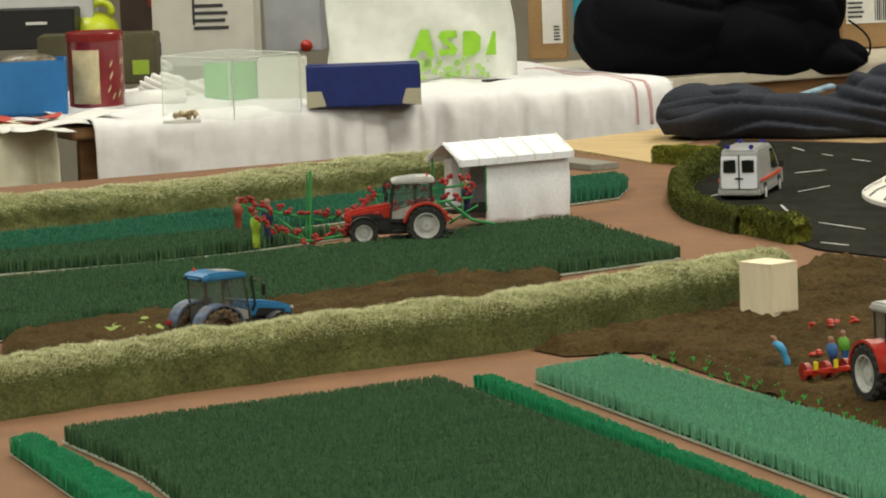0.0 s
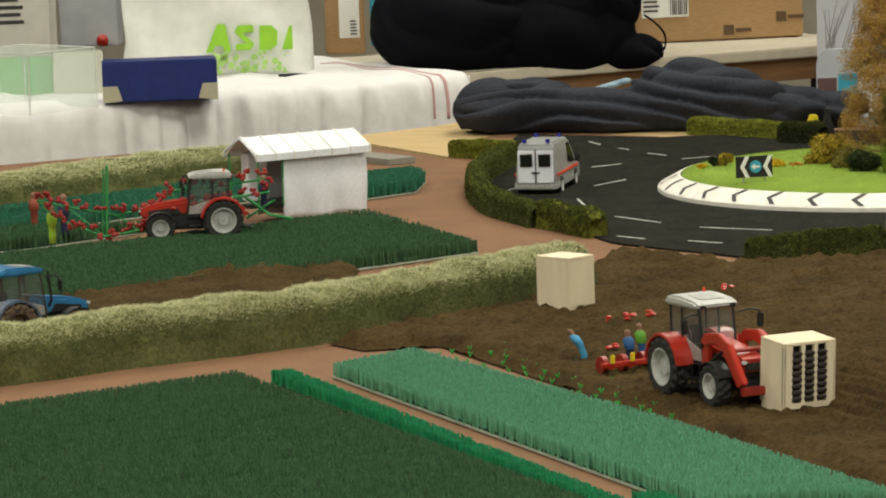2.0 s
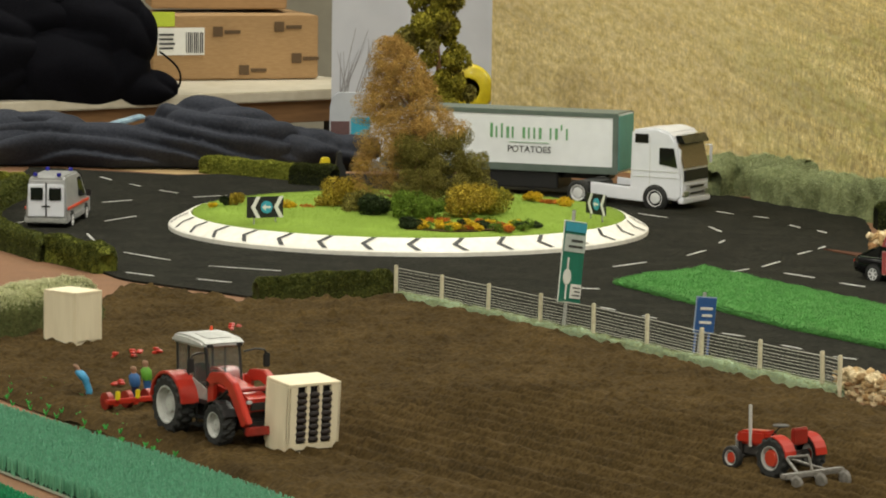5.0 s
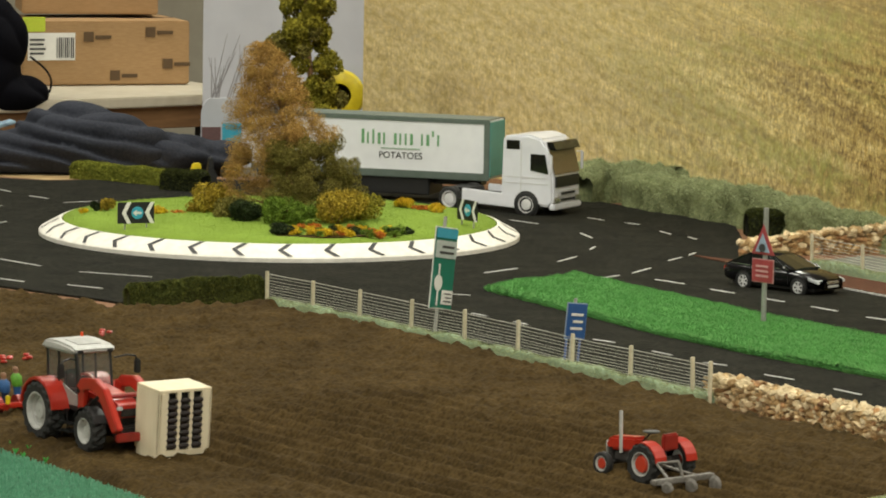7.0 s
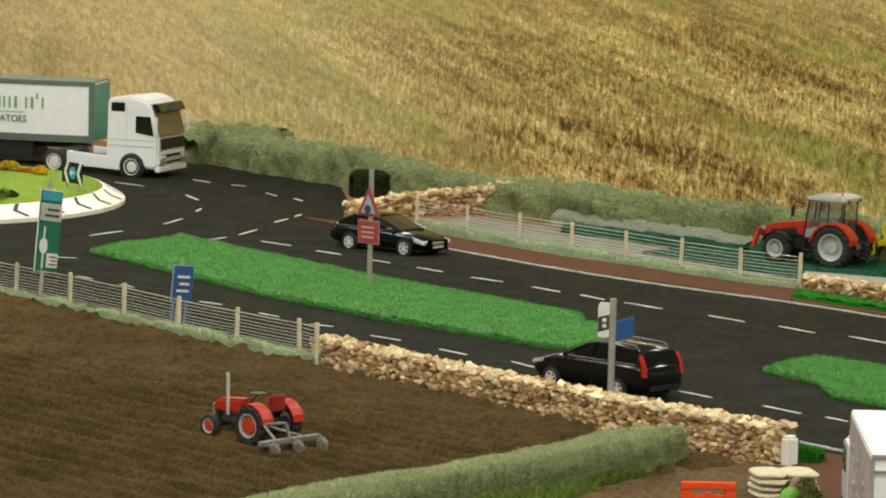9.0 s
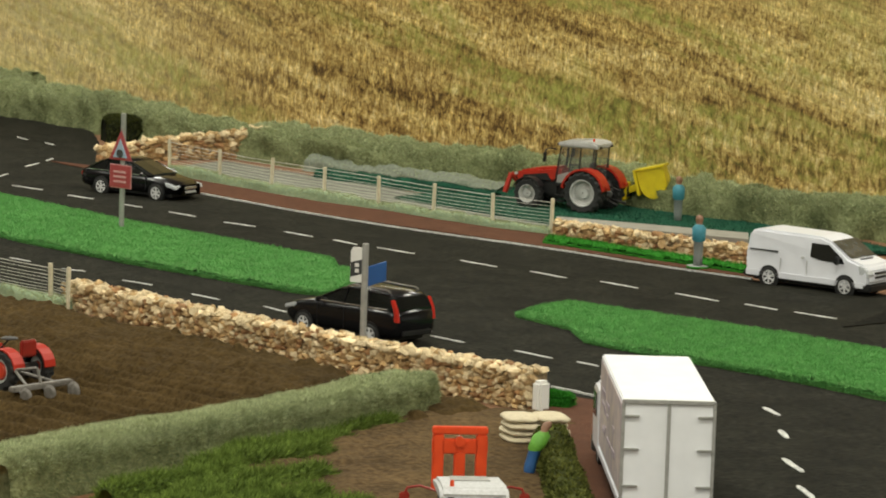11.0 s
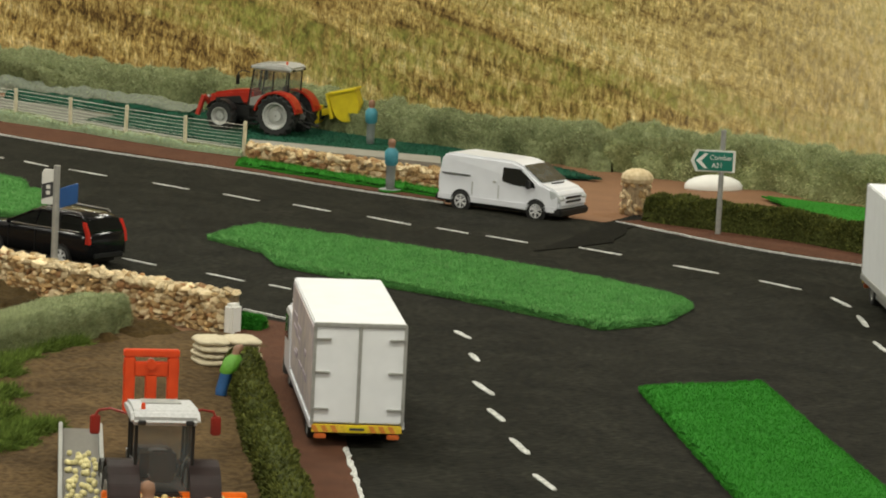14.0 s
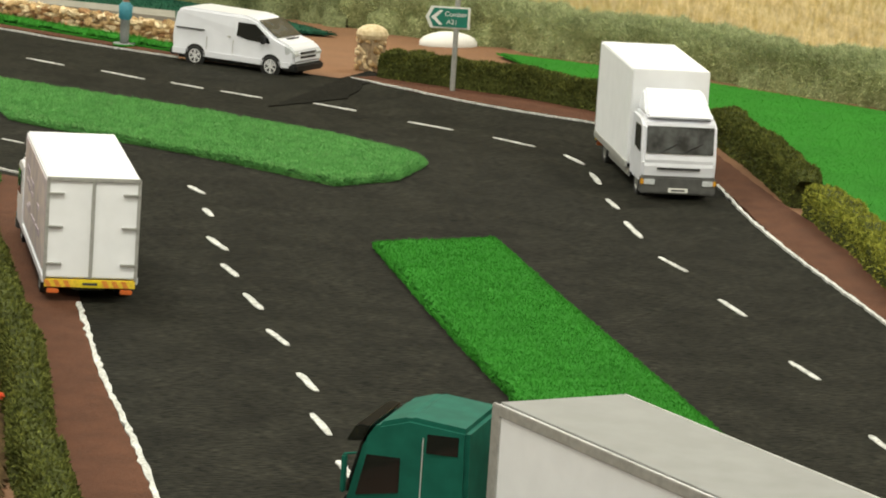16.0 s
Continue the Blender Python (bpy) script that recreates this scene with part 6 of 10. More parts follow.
def cab_unit(x, y, turn, label, body, name="lorry_cab", scale=1.0):
    """A long-distance cab with its short chassis, from the middle of the rear axle."""
    t = thing(name, x, y, turn, label, "lorry cab")
    t.scale = (scale,) * 3
    w = 0.040
    bm = bmesh.new()
    outline(bm, [(0.078, 0.020), (0.150, 0.014), (0.156, 0.020), (0.156, 0.052), (0.146, 0.092), (0.138, 0.104), (0.118, 0.110), (0.080, 0.106)], -w, w, 0.003)
    cab = part("cab", bm, body, t)
    bm = bmesh.new()
    outline(bm, [(0.1555, 0.058), (0.1575, 0.058), (0.1485, 0.091), (0.1463, 0.091)], -w * 0.9, w * 0.9, 0.0005)
    part("windscreen", bm, surface("amber_glass", (0.16, 0.115, 0.06), rough=0.12, coat=0.4) if body is WHITE_BODY else GLASS_DARK, cab)
    bm = bmesh.new()
    outline(bm, [(0.1475, 0.091), (0.158, 0.090), (0.152, 0.101), (0.143, 0.101)], -w * 0.92, w * 0.92, 0.001)
    part("sun_visor", bm, GLASS_DARK, cab)
    for s in (1, -1):
        bm = bmesh.new()
        outline(bm, [(0.122, 0.062), (0.149, 0.058), (0.1435, 0.084), (0.122, 0.084)], s * (w - 0.001), s * (w + 0.0006), 0.0003)
        part("side_window", bm, GLASS_DARK, cab)
        bm = bmesh.new()
        block(bm, 0.086, 0.106, s * w - 0.0005, s * w + 0.0007, 0.089, 0.101, 0.0003)
        part("upper_window", bm, GLASS_DARK, cab)
        bm = bmesh.new()
        rod(bm, (0.150, s * w, 0.084), (0.156, s * (w + 0.006), 0.084), 0.0007)
        block(bm, 0.154, 0.157, s * (w + 0.006) - 0.0025, s * (w + 0.006) + 0.0025, 0.060, 0.084, 0.001)
        part("mirror", bm, body, cab)
        bm = bmesh.new()
        outline(bm, [(0.020, 0.014), (0.100, 0.011), (0.100, 0.028), (0.020, 0.033)], s * (w - 0.004), s * (w + 0.0005), 0.001)
        part("side_skirt", bm, body, t)
        wheel(t, 0, s * (w - 0.008), 0.0165, 0.014, ALLOY, TYRE, 0.66, 0, ALLOY)
        wheel(t, 0.117, s * (w - 0.0035), 0.0165, 0.012, ALLOY, TYRE, 0.66, 0, ALLOY)
        bm = bmesh.new()
        lathe(bm, [(0.0005, s * (w - 0.004)), (0.0183, s * (w - 0.004)), (0.0183, s * (w + 0.0005)), (0.0005, s * (w + 0.0005))], (0.117, 0, 0.0165), "y", 20)
        part("wheel_arch", bm, BLACK, cab)
        bm = bmesh.new()
        block(bm, 0.1555, 0.1585, s * 0.030 - 0.008, s * 0.030 + 0.008, 0.020, 0.027, 0.001)
        part("headlamp", bm, CHROME, cab)
    bm = bmesh.new()
    outline(bm, [(0.1555, 0.040), (0.1585, 0.041), (0.1578, 0.055), (0.1555, 0.055)], -w * 0.85, w * 0.85, 0.0006)
    part("grille", bm, BLACK, cab)
    for zz in (0.0225, 0.0305):
        bm = bmesh.new()
        block(bm, 0.1580, 0.1592, -0.020, 0.020, zz, zz + 0.0028, 0.0004)
        part("air_slot", bm, BLACK, cab)
    for s in (1, -1):
        bm = bmesh.new()
        for zz in (0.044, 0.052):
            block(bm, 0.082, 0.148, s * w - 0.0004, s * w + 0.0006, zz, zz + 0.0007)
        part("panel_line", bm, SILVER, cab)
        bm = bmesh.new()
        block(bm, 0.108, 0.1086, s * w - 0.0004, s * w + 0.0006, 0.034, 0.098)
        part("door_seam", bm, SILVER, cab)
    bm = bmesh.new()
    for zz in (0.029, 0.034):
        block(bm, 0.1545, 0.1582, -w * 0.8, w * 0.8, zz, zz + 0.003, 0.0005)
    block(bm, 0.150, 0.159, -w, w, 0.011, 0.019, 0.0015)
    part("bumper", bm, body, cab)
    bm = bmesh.new()
    block(bm, -0.022, 0.09, -0.014, 0.014, 0.016, 0.026, 0.001)
    block(bm, -0.012, 0.022, -0.022, 0.022, 0.026, 0.031, 0.001)
    rod(bm, (0, -0.03, 0.0165), (0, 0.03, 0.0165), 0.005)
    part("chassis", bm, BLACK, t)
    return t


def trailer(x, y, turn, label, length, z0, z1, w, side, edge, front, roof, sign=False):
    """A box semi-trailer from the ground under the middle of its front end; it reaches back along -x."""
    t = thing("box_trailer", x, y, turn, label, "trailer")
    bm = bmesh.new()
    block(bm, -length, 0, -w, w, z0, z1, 0.0015)
    bx = part("box_body", bm, side, t)
    for s in (1, -1):
        for za, zb in ((z0 - 0.0015, z0 + 0.010), (z1 - 0.006, z1 + 0.0008)):
            bm = bmesh.new()
            block(bm, -length - 0.001, 0.001, s * w - 0.0012, s * w + 0.0012, za, zb, 0.0004)
            part("edge_rail", bm, edge, bx, "grey-green edge rail" if sign else "")
        bm = bmesh.new()
        block(bm, -0.008, 0.0012, s * w - 0.0013, s * w + 0.0014, z0, z1, 0.0004)
        part("corner_post", bm, edge, bx)
    bm = bmesh.new()
    block(bm, -length + 0.002, -0.001, -w + 0.003, w - 0.003, z1 - 0.0005, z1 + 0.0012, 0.0004)
    part("roof_panel", bm, roof, bx)
    bm = bmesh.new()
    block(bm, 0.0002, 0.002, -w + 0.002, w - 0.002, z0 + 0.004, z1 - 0.003, 0.0005)
    part("front_panel", bm, front, bx)
    bm = bmesh.new()
    block(bm, -length, -0.02, -0.016, 0.016, z0 - 0.012, z0 - 0.001, 0.001)
    block(bm, -length * 0.62, -length * 0.56, -0.03, 0.03, 0.006, z0 - 0.002, 0.002)
    block(bm, -length + 0.14, -0.10, -w + 0.004, w - 0.004, 0.014, z0 - 0.001, 0.002)
    part("chassis", bm, BLACK, t)
    for k in range(3):
        for s in (1, -1):
            wheel(t, -length + 0.04 + 0.042 * k, s * (w - 0.008), 0.0155, 0.013, CHROME, TYRE, 0.6)
    return t

# ---- vehicles in their places ----
tractor(-0.239, 3.876, -57, "red cab tractor with front loader on the planted soil", loader=True, z=0.011, scale=1.07)
tractor(-0.953, 5.213, -166, "red cab tractor inside the tulip harvester's boom", z=0.010, scale=0.98, base=0.086)
tractor(-1.040, 4.296, 46, "muddy blue cab tractor behind the field hedge", body=BLUE, roof=BLUE, rim=TYRE_MUDDY, tyre=TYRE_MUDDY, scale=1.0, pillar=surface("muddy_pillar", (0.07, 0.05, 0.03), (0.02, 0.018, 0.015), 160, 0.7), fender=surface("mud_splashed_blue", (0.10, 0.16, 0.27), (0.07, 0.07, 0.08), 120, 0.5))
tractor(1.208, 5.056, 140, "red cab tractor with a yellow implement in the yard", scale=1.02, z=0.004)
tractor(0.568, 2.714, 84, "dark red cab tractor seen from behind in the yard", body=surface("charcoal_red_paint", (0.022, 0.012, 0.011), (0.016, 0.009, 0.008), 80, 0.5, spec=0.2), roof=surface("grey_cab_roof", (0.5, 0.5, 0.5)), scale=1.1, z=0.004, mirror=RED_DARK)
vintage_tractor(0.328, 3.654, 130, "small red vintage tractor with white and red wheels")
harrow(0.343, 3.596, 128)
box_lorry(0.7985, 3.052, 80.9, "white box lorry with a faded poster on its side", poster=True, L=0.228, z1=0.1065, w=0.0378)
lorry = box_lorry(0, 0, 0, "white box lorry with a curved wind deflector")
m = pose(1.513, 3.532, 0.0, 0, 0, -102)
lorry.matrix_basis = m @ Matrix.Diagonal((1.0, 0.97, 1.10, 1)) @ Matrix.Translation((-0.268, 0, 0))
panel_van(1.289, 4.428, -48, "white panel van with black bumpers parked at the roadside")
panel_van(-0.574, 5.751, 84, "silver-white ambulance with blue beacons on the road", "ambulance", AMBULANCE_SILVER, True, 1.02)
car(0.742, 3.993, 126, "glossy black estate car driving on the main road", 0.046, True, 0.09)
car(0.594, 5.238, -46, "glossy black hatchback beside the warning sign", 0.047, False, 0.088)
cab_unit(0.232, 6.196, -30, "white lorry cab with amber windscreen pulling a trailer", WHITE_BODY, scale=1.17)
TEAL = surface("teal_panel", (0.11, 0.38, 0.36), (0.10, 0.34, 0.32), 60, 0.5)
GREY_GREEN = surface("grey_green_rail", (0.11, 0.14, 0.12), (0.09, 0.12, 0.10), 60, 0.5)
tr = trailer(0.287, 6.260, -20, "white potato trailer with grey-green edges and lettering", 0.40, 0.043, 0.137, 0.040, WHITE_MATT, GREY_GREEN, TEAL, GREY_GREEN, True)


def lettering(text, size, m, material, parent, name="lettering", depth=0.0003):
    c = bpy.data.curves.new(name, "FONT")
    c.body, c.size, c.extrude, c.align_x, c.align_y = text, size, depth, "CENTER", "CENTER"
    c.materials.append(material)
    ob = new(name, c)
    ob.parent = parent
    ob.matrix_basis = m
    return ob


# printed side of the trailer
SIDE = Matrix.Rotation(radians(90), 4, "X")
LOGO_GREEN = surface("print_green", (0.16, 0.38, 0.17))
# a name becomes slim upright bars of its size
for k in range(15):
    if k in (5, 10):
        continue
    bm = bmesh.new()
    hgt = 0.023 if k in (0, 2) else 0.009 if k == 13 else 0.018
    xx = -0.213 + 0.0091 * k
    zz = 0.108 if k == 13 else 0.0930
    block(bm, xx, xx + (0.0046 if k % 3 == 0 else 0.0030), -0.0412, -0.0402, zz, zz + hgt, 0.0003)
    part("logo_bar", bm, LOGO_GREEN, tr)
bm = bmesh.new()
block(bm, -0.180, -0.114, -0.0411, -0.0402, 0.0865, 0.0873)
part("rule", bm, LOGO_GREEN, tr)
lettering("POTATOES", 0.0148, Matrix.Translation((-0.147, -0.0405, 0.0755)) @ SIDE, INK, tr)

# a green lorry whose trailer fills the near carriageway
cab_unit(0.903, 2.179, 146, "dark green lorry cab turned across the side road", GREEN_CAB)
trailer(0.856, 2.149, 101, "long white box trailer behind a green lorry cab", 0.36, 0.036, 0.135, 0.046, WHITE_MATT, GREY_METAL, WHITE_MATT, surface("grey_roof_board", (0.21, 0.21, 0.20), (0.185, 0.185, 0.175), 40, 0.6, blotch=0.08))


# ---- crates ----
TRAY_DARK = surface("dark_bulb_tray", (0.022, 0.012, 0.010), (0.010, 0.007, 0.006), 300, 0.6)
def crate(x, y, turn, label, lx, ly, h, pots=False, z=0.0, tip=0.0):
    t = thing("crate", x, y, turn, label, "crate", "cream crates", z, 0, tip)
    th = 0.003
    bm = bmesh.new()
    block(bm, -lx / 2, -lx / 2 + th, -ly / 2, ly / 2, 0.006, h, 0.0006)
    part("side_panel", bm, CREAM, t)
    if not pots:
        bm = bmesh.new()
        block(bm, lx / 2 - th, lx / 2, -ly / 2, ly / 2, 0.0, h, 0.0006)
        part("side_panel", bm, CREAM, t)
    for s in (1, -1):
        bm = bmesh.new()
        block(bm, -lx / 2 + th, lx / 2 - (0 if pots else th), s * ly / 2 - (th if s > 0 else 0), s * ly / 2 + (0 if s > 0 else th), 0.0, h, 0.0006)
        part("side_panel", bm, CREAM, t)
    bm = bmesh.new()
    block(bm, -lx / 2, lx / 2, -ly / 2, ly / 2, h, h + th, 0.0006)
    part("lid", bm, CREAM, t)
    bm = bmesh.new()
    block(bm, -lx / 2, lx / 2, -ly / 2 + th, ly / 2 - th, 0.004, 0.008, 0.0006)
    part("base_board", bm, CREAM, t)
    if pots:
        bars = [(-0.5, -0.325), (-0.165, -0.085), (0.075, 0.155), (0.315, 0.5)]
        for y0, y1 in bars:
            bm = bmesh.new()
            block(bm, lx / 2 - 0.004, lx / 2, y0 * ly, y1 * ly, 0.010, h, 0.0004)
            part("slat", bm, CREAM, t)
        bm = bmesh.new()
        block(bm, lx / 2 - 0.004, lx / 2, -ly / 2, ly / 2, 0.0062, 0.010, 0.0004)
        block(bm, lx / 2 - 0.004, lx / 2, -ly / 2, ly / 2, -0.001, 0.0022, 0.0004)
        for yy in (-0.46, 0.0, 0.46):
            block(bm, lx / 2 - 0.004, lx / 2, yy * ly - 0.0025, yy * ly + 0.0025, 0.0018, 0.0066, 0.0003)
        part("plinth", bm, CREAM, t)
        for yc in (-0.245, -0.005, 0.235):
            for r in range(8):
                bm = bmesh.new()
                ball(bm, (lx / 2 + 0.0002, yc * ly, 0.0140 + r * (h - 0.019) / 7.5), 0.0046, 10, (0.5, 1.32, 0.66))
                part("bulb_tray", bm, TRAY_DARK, t)
        bm = bmesh.new()
        block(bm, lx / 2 - 0.009, lx / 2 - 0.006, -ly / 2 + th, ly / 2 - th, 0.008, h - 0.001)
        part("inner_panel", bm, BLACK, t)
    return t


crate(-0.424, 4.500, -39, "plain cream wooden crate at the hedge's end", 0.052, 0.043, 0.060, z=0.007)
crate(-0.135, 3.772, -57, "cream wooden crate of black bulb trays on a loader", 0.044, 0.058, 0.066, True, 0.012, 4)


# ---- post and wire fences on a sage board ----
def fence(label, feet, height, strands, seed, board=0.013):
    t = tagged(new("wire_fence"), label, "fence", "wire fences")
    rnd = random.Random(seed)
    tops = []
    for i, (x, y) in enumerate(feet):
        bm = bmesh.new()
        lx, ly = rnd.uniform(-0.002, 0.002), rnd.uniform(-0.002, 0.002)
        m = Matrix.Translation((x, y, 0)) @ Matrix.Rotation(lx * 12, 4, "X") @ Matrix.Rotation(ly * 12, 4, "Y") @ Matrix.Rotation(radians(-60), 4, "Z")
        block(bm, -0.0020, 0.0020, -0.0020, 0.0020, 0.0, height + rnd.uniform(-0.002, 0.002), 0.0006, m)
        part("post", bm, POST_WOOD, t)
    for k in range(strands):
        z = board + 0.002 + (height - board - 0.006) * (k / (strands - 1)) ** 1.15
        bm = bmesh.new()
        r = 0.00042 if k == strands - 1 else 0.00026
        line = []
        for (x0, y0), (x1, y1) in zip(feet, feet[1:]):
            line += [(x0, y0, z), ((x0 + x1) / 2, (y0 + y1) / 2, z + rnd.uniform(-0.0008, 0.0004))]
        tube(bm, line + [(*feet[-1], z)], r, 4)
        part("wire", bm, WIRE, t)
    hedge_of("fence_foot_grass", feet, 0.014, (board, board), BOARD_SAGE, FIBRE_SAGE, "ragged sage-green fibre strip along the foot of a fence", "grass strip", "grass strips",
             blades=9000, blade=0.0035, blade_w=0.0004, lump=0.3, square=4.0, seed=seed + 200)
    return t


fence("pale wooden posts with wire netting along the ploughed field", [(-0.059, 4.965), (-0.001, 4.884), (0.056, 4.795), (0.117, 4.700), (0.178, 4.609), (0.236, 4.512), (0.292, 4.410), (0.351, 4.321), (0.412, 4.229), (0.427, 4.198)], 0.047, 9, 3)
fence("pale wooden posts with wire netting beside the far verge", [(0.695, 5.469), (0.750, 5.351), (0.806, 5.249), (0.864, 5.162), (0.922, 5.073), (0.977, 4.980), (1.038, 4.896), (1.100, 4.830)], 0.048, 8, 4)
tagged(slab("gravel_strip", [(0.701, 5.517), (0.867, 5.241), (1.114, 4.895), (1.151, 5.025), (1.019, 5.222), (0.877, 5.452), (0.792, 5.594)], 0.0, 0.004, surface("grey_gravel", (0.17, 0.175, 0.14), (0.12, 0.125, 0.1), 500, 0.9, 0.0006, blotch=0.15), ragged=0.002), kind="structure")
hedge_of("fabric_heap", chaikin([(0.902, 5.535), (0.971, 5.487), (1.037, 5.400), (1.129, 5.261)], 1), 0.05, (0.022, 0.016), surface("grey_netting", (0.20, 0.22, 0.17), (0.13, 0.15, 0.11), 200, 0.9), FIBRE_SAGE, "rumpled grey netting heaped behind a fence", "netting", blades=1500, blade=0.002, lump=0.25, square=2.0, seed=81)
hedge_of("scrub_heap", chaikin([(0.895, 5.414), (0.992, 5.332), (1.106, 5.192)], 1), 0.035, (0.016, 0.014), SCRUB, SCRUB, "dark green netting heaped behind a fence", "netting", blades=3000, blade=0.003, lump=0.3, square=2.0, seed=82)


# ---- dry-stone walls, stone by stone ----
STONE_SHAPES = []
for k in range(10):
    rnd = random.Random(500 + k)
    bm = bmesh.new()
    bmesh.ops.create_icosphere(bm, subdivisions=1, radius=1)
    for v in bm.verts:
        v.co = v.co * rnd.uniform(0.92, 1.08)
    for _ in range(7):
        way, off = Vector((rnd.gauss(0, 1), rnd.gauss(0, 1), rnd.gauss(0, 1))).normalized(), rnd.uniform(0.5, 0.78)
        for v in bm.verts:
            v.co = v.co - way * max(0.0, v.co.dot(way) - off)
    sets = []
    for mt in (STONE, STONE_PALE, STONE_RUST):
        me = bpy.data.meshes.new("stone")
        bm.to_mesh(me)
        me.materials.append(mt)
        sets.append(me)
    bm.free()
    STONE_SHAPES.append(sets)


def stone_wall(label, path, heights, thick, size, limit, seed, pale=0.35, toward=1):
    """A rubble wall: a mortar core with stones bedded on its face, crown and ends; `toward` tells which side carries the face."""
    t = tagged(new("stone_wall"), label, "wall", "stone walls")
    rnd = random.Random(seed)
    pts, dirs = along(path, size * 0.95)
    n = len(pts)
    core = []
    for i, ((x, y), (dx, dy)) in enumerate(zip(pts, dirs)):
        h = heights[0] + (heights[1] - heights[0]) * i / (n - 1)
        for s, z in ((0.15, 0), (0.15, h * 0.9), (0.85, h * 0.9), (0.85, 0)):
            core.append((x - dy * thick * s * toward, y + dx * thick * s * toward, z))
    fs = []
    for i in range(n - 1):
        for k in range(3):
            fs.append((4 * i + k, 4 * i + k + 1, 4 * i + k + 5, 4 * i + k + 4))
    fs += [(0, 1, 2, 3), tuple(4 * (n - 1) + k for k in (3, 2, 1, 0))]
    raw("mortar_core", core, fs, MORTAR, t)
    spots = []
    for i, ((x, y), (dx, dy)) in enumerate(zip(pts, dirs)):
        h = heights[0] + (heights[1] - heights[0]) * i / (n - 1)
        courses = max(2, round(h / (size * 0.55)))
        for c in range(courses):
            spots.append((x, y, dx, dy, 0.08, h * (c + 0.45) / courses, c == courses - 1))
        for s in (0.35, 0.7):
            spots.append((x, y, dx, dy, s, h * 0.97, True))
    rnd.shuffle(spots)
    rest_v, rest_f = [], []
    for j, (x, y, dx, dy, s, z, crown) in enumerate(spots):
        r = size * rnd.uniform(0.42, 0.72)
        kind = 1 if rnd.random() < (pale + (0.35 if crown else 0)) else (2 if rnd.random() < 0.22 else 0)
        me = rnd.choice(STONE_SHAPES)[kind]
        sl = rnd.uniform(-0.3, 0.3) * size
        loc = (x + dx * sl - dy * thick * s * toward, y + dy * sl + dx * thick * s * toward, z + rnd.uniform(-0.1, 0.1) * size)
        m = Matrix.Translation(loc) @ Matrix.Rotation(math.atan2(dy, dx), 4, "Z") @ Euler((rnd.uniform(-0.6, 0.6), rnd.uniform(-0.5, 0.5), rnd.uniform(-0.9, 0.9))).to_matrix().to_4x4() @ Matrix.Diagonal((r * rnd.uniform(1.3, 2.0), r * 1.05, r * rnd.uniform(0.65, 1.0), 1))
        if j < limit:
            ob = new("stone", me)
            ob.parent = t
            ob.matrix_basis = m
        else:
            o = len(rest_v)
            rest_v += [tuple(m @ v.co) for v in me.vertices]
            rest_f += [(tuple(o + k for k in p.vertices), kind) for p in me.polygons]
    if rest_v:
        ob = raw("rubble", rest_v, [f for f, _ in rest_f], STONE, t)
        ob.data.materials.append(STONE_PALE)
        ob.data.materials.append(STONE_RUST)
        ob.data.polygons.foreach_set("material_index", [k for _, k in rest_f])
        tagged(ob, kind="stuff")
    return t


stone_wall("dry-stone wall of tan rubble with a pale crown beside the main road", [(0.425, 4.227), (0.567, 3.968), (0.667, 3.797), (0.746, 3.675), (0.803, 3.596)], (0.028, 0.038), 0.03, 0.0088, 300, 6, 0.40)
stone_wall("low rubble wall of tan stones behind the black hatchback", [(0.612, 5.577), (0.715, 5.628), (0.799, 5.643), (0.875, 5.665)], (0.022, 0.045), 0.018, 0.011, 120, 7, 0.2)
stone_wall("low tan rubble wall standing in a green grass strip", [(1.104, 4.830), (1.196, 4.700), (1.289, 4.586)], (0.020, 0.022), 0.014, 0.0095, 160, 8, 0.25)
bm = bmesh.new()
block(bm, -0.006, 0.006, -0.008, 0.008, 0, 0.031, 0.003, Matrix.Translation((0.813, 3.587, 0)) @ Matrix.Rotation(radians(-58), 4, "Z"))
tagged(linked("plaster_block", bm, PAPER), "white plaster block capping the wall's end", "wall end")
# coping board behind the low wall
tagged(slab("coping_board", [(1.110, 4.846), (1.319, 4.689), (1.336, 4.752), (1.122, 4.897)], 0.0, 0.018, PLY_GREY), "long grey board lying behind the low wall", "board")


def gatepost(x, y):
    t = thing("gatepost", x, y, 20, "round-capped stone gatepost at the clay drive", "gatepost")
    bm = bmesh.new()
    block(bm, -0.013, 0.013, -0.013, 0.013, 0, 0.042, 0.002)
    part("core", bm, MORTAR, t)
    rnd = random.Random(9)
    for k in range(60):
        a = rnd.uniform(0, 2 * math.pi)
        r = rnd.uniform(0.004, 0.0062)
        ob = new("stone", rnd.choice(STONE_SHAPES)[rnd.choice((0, 1, 1))])
        ob.parent = t
        q = max(abs(math.cos(a)), abs(math.sin(a)))
        ob.matrix_basis = Matrix.Translation((0.0135 * math.cos(a) / q, 0.0135 * math.sin(a) / q, rnd.uniform(0.003, 0.040))) @ Euler((rnd.random(), rnd.random(), rnd.random())).to_matrix().to_4x4() @ Matrix.Diagonal((r, r * 0.8, r * 0.7, 1))
    bm = bmesh.new()
    ball(bm, (0, 0, 0.044), 0.0185, 14, (1.05, 1.05, 0.62))
    part("cap", bm, STONE_PALE, t, "pale rounded cap stone")


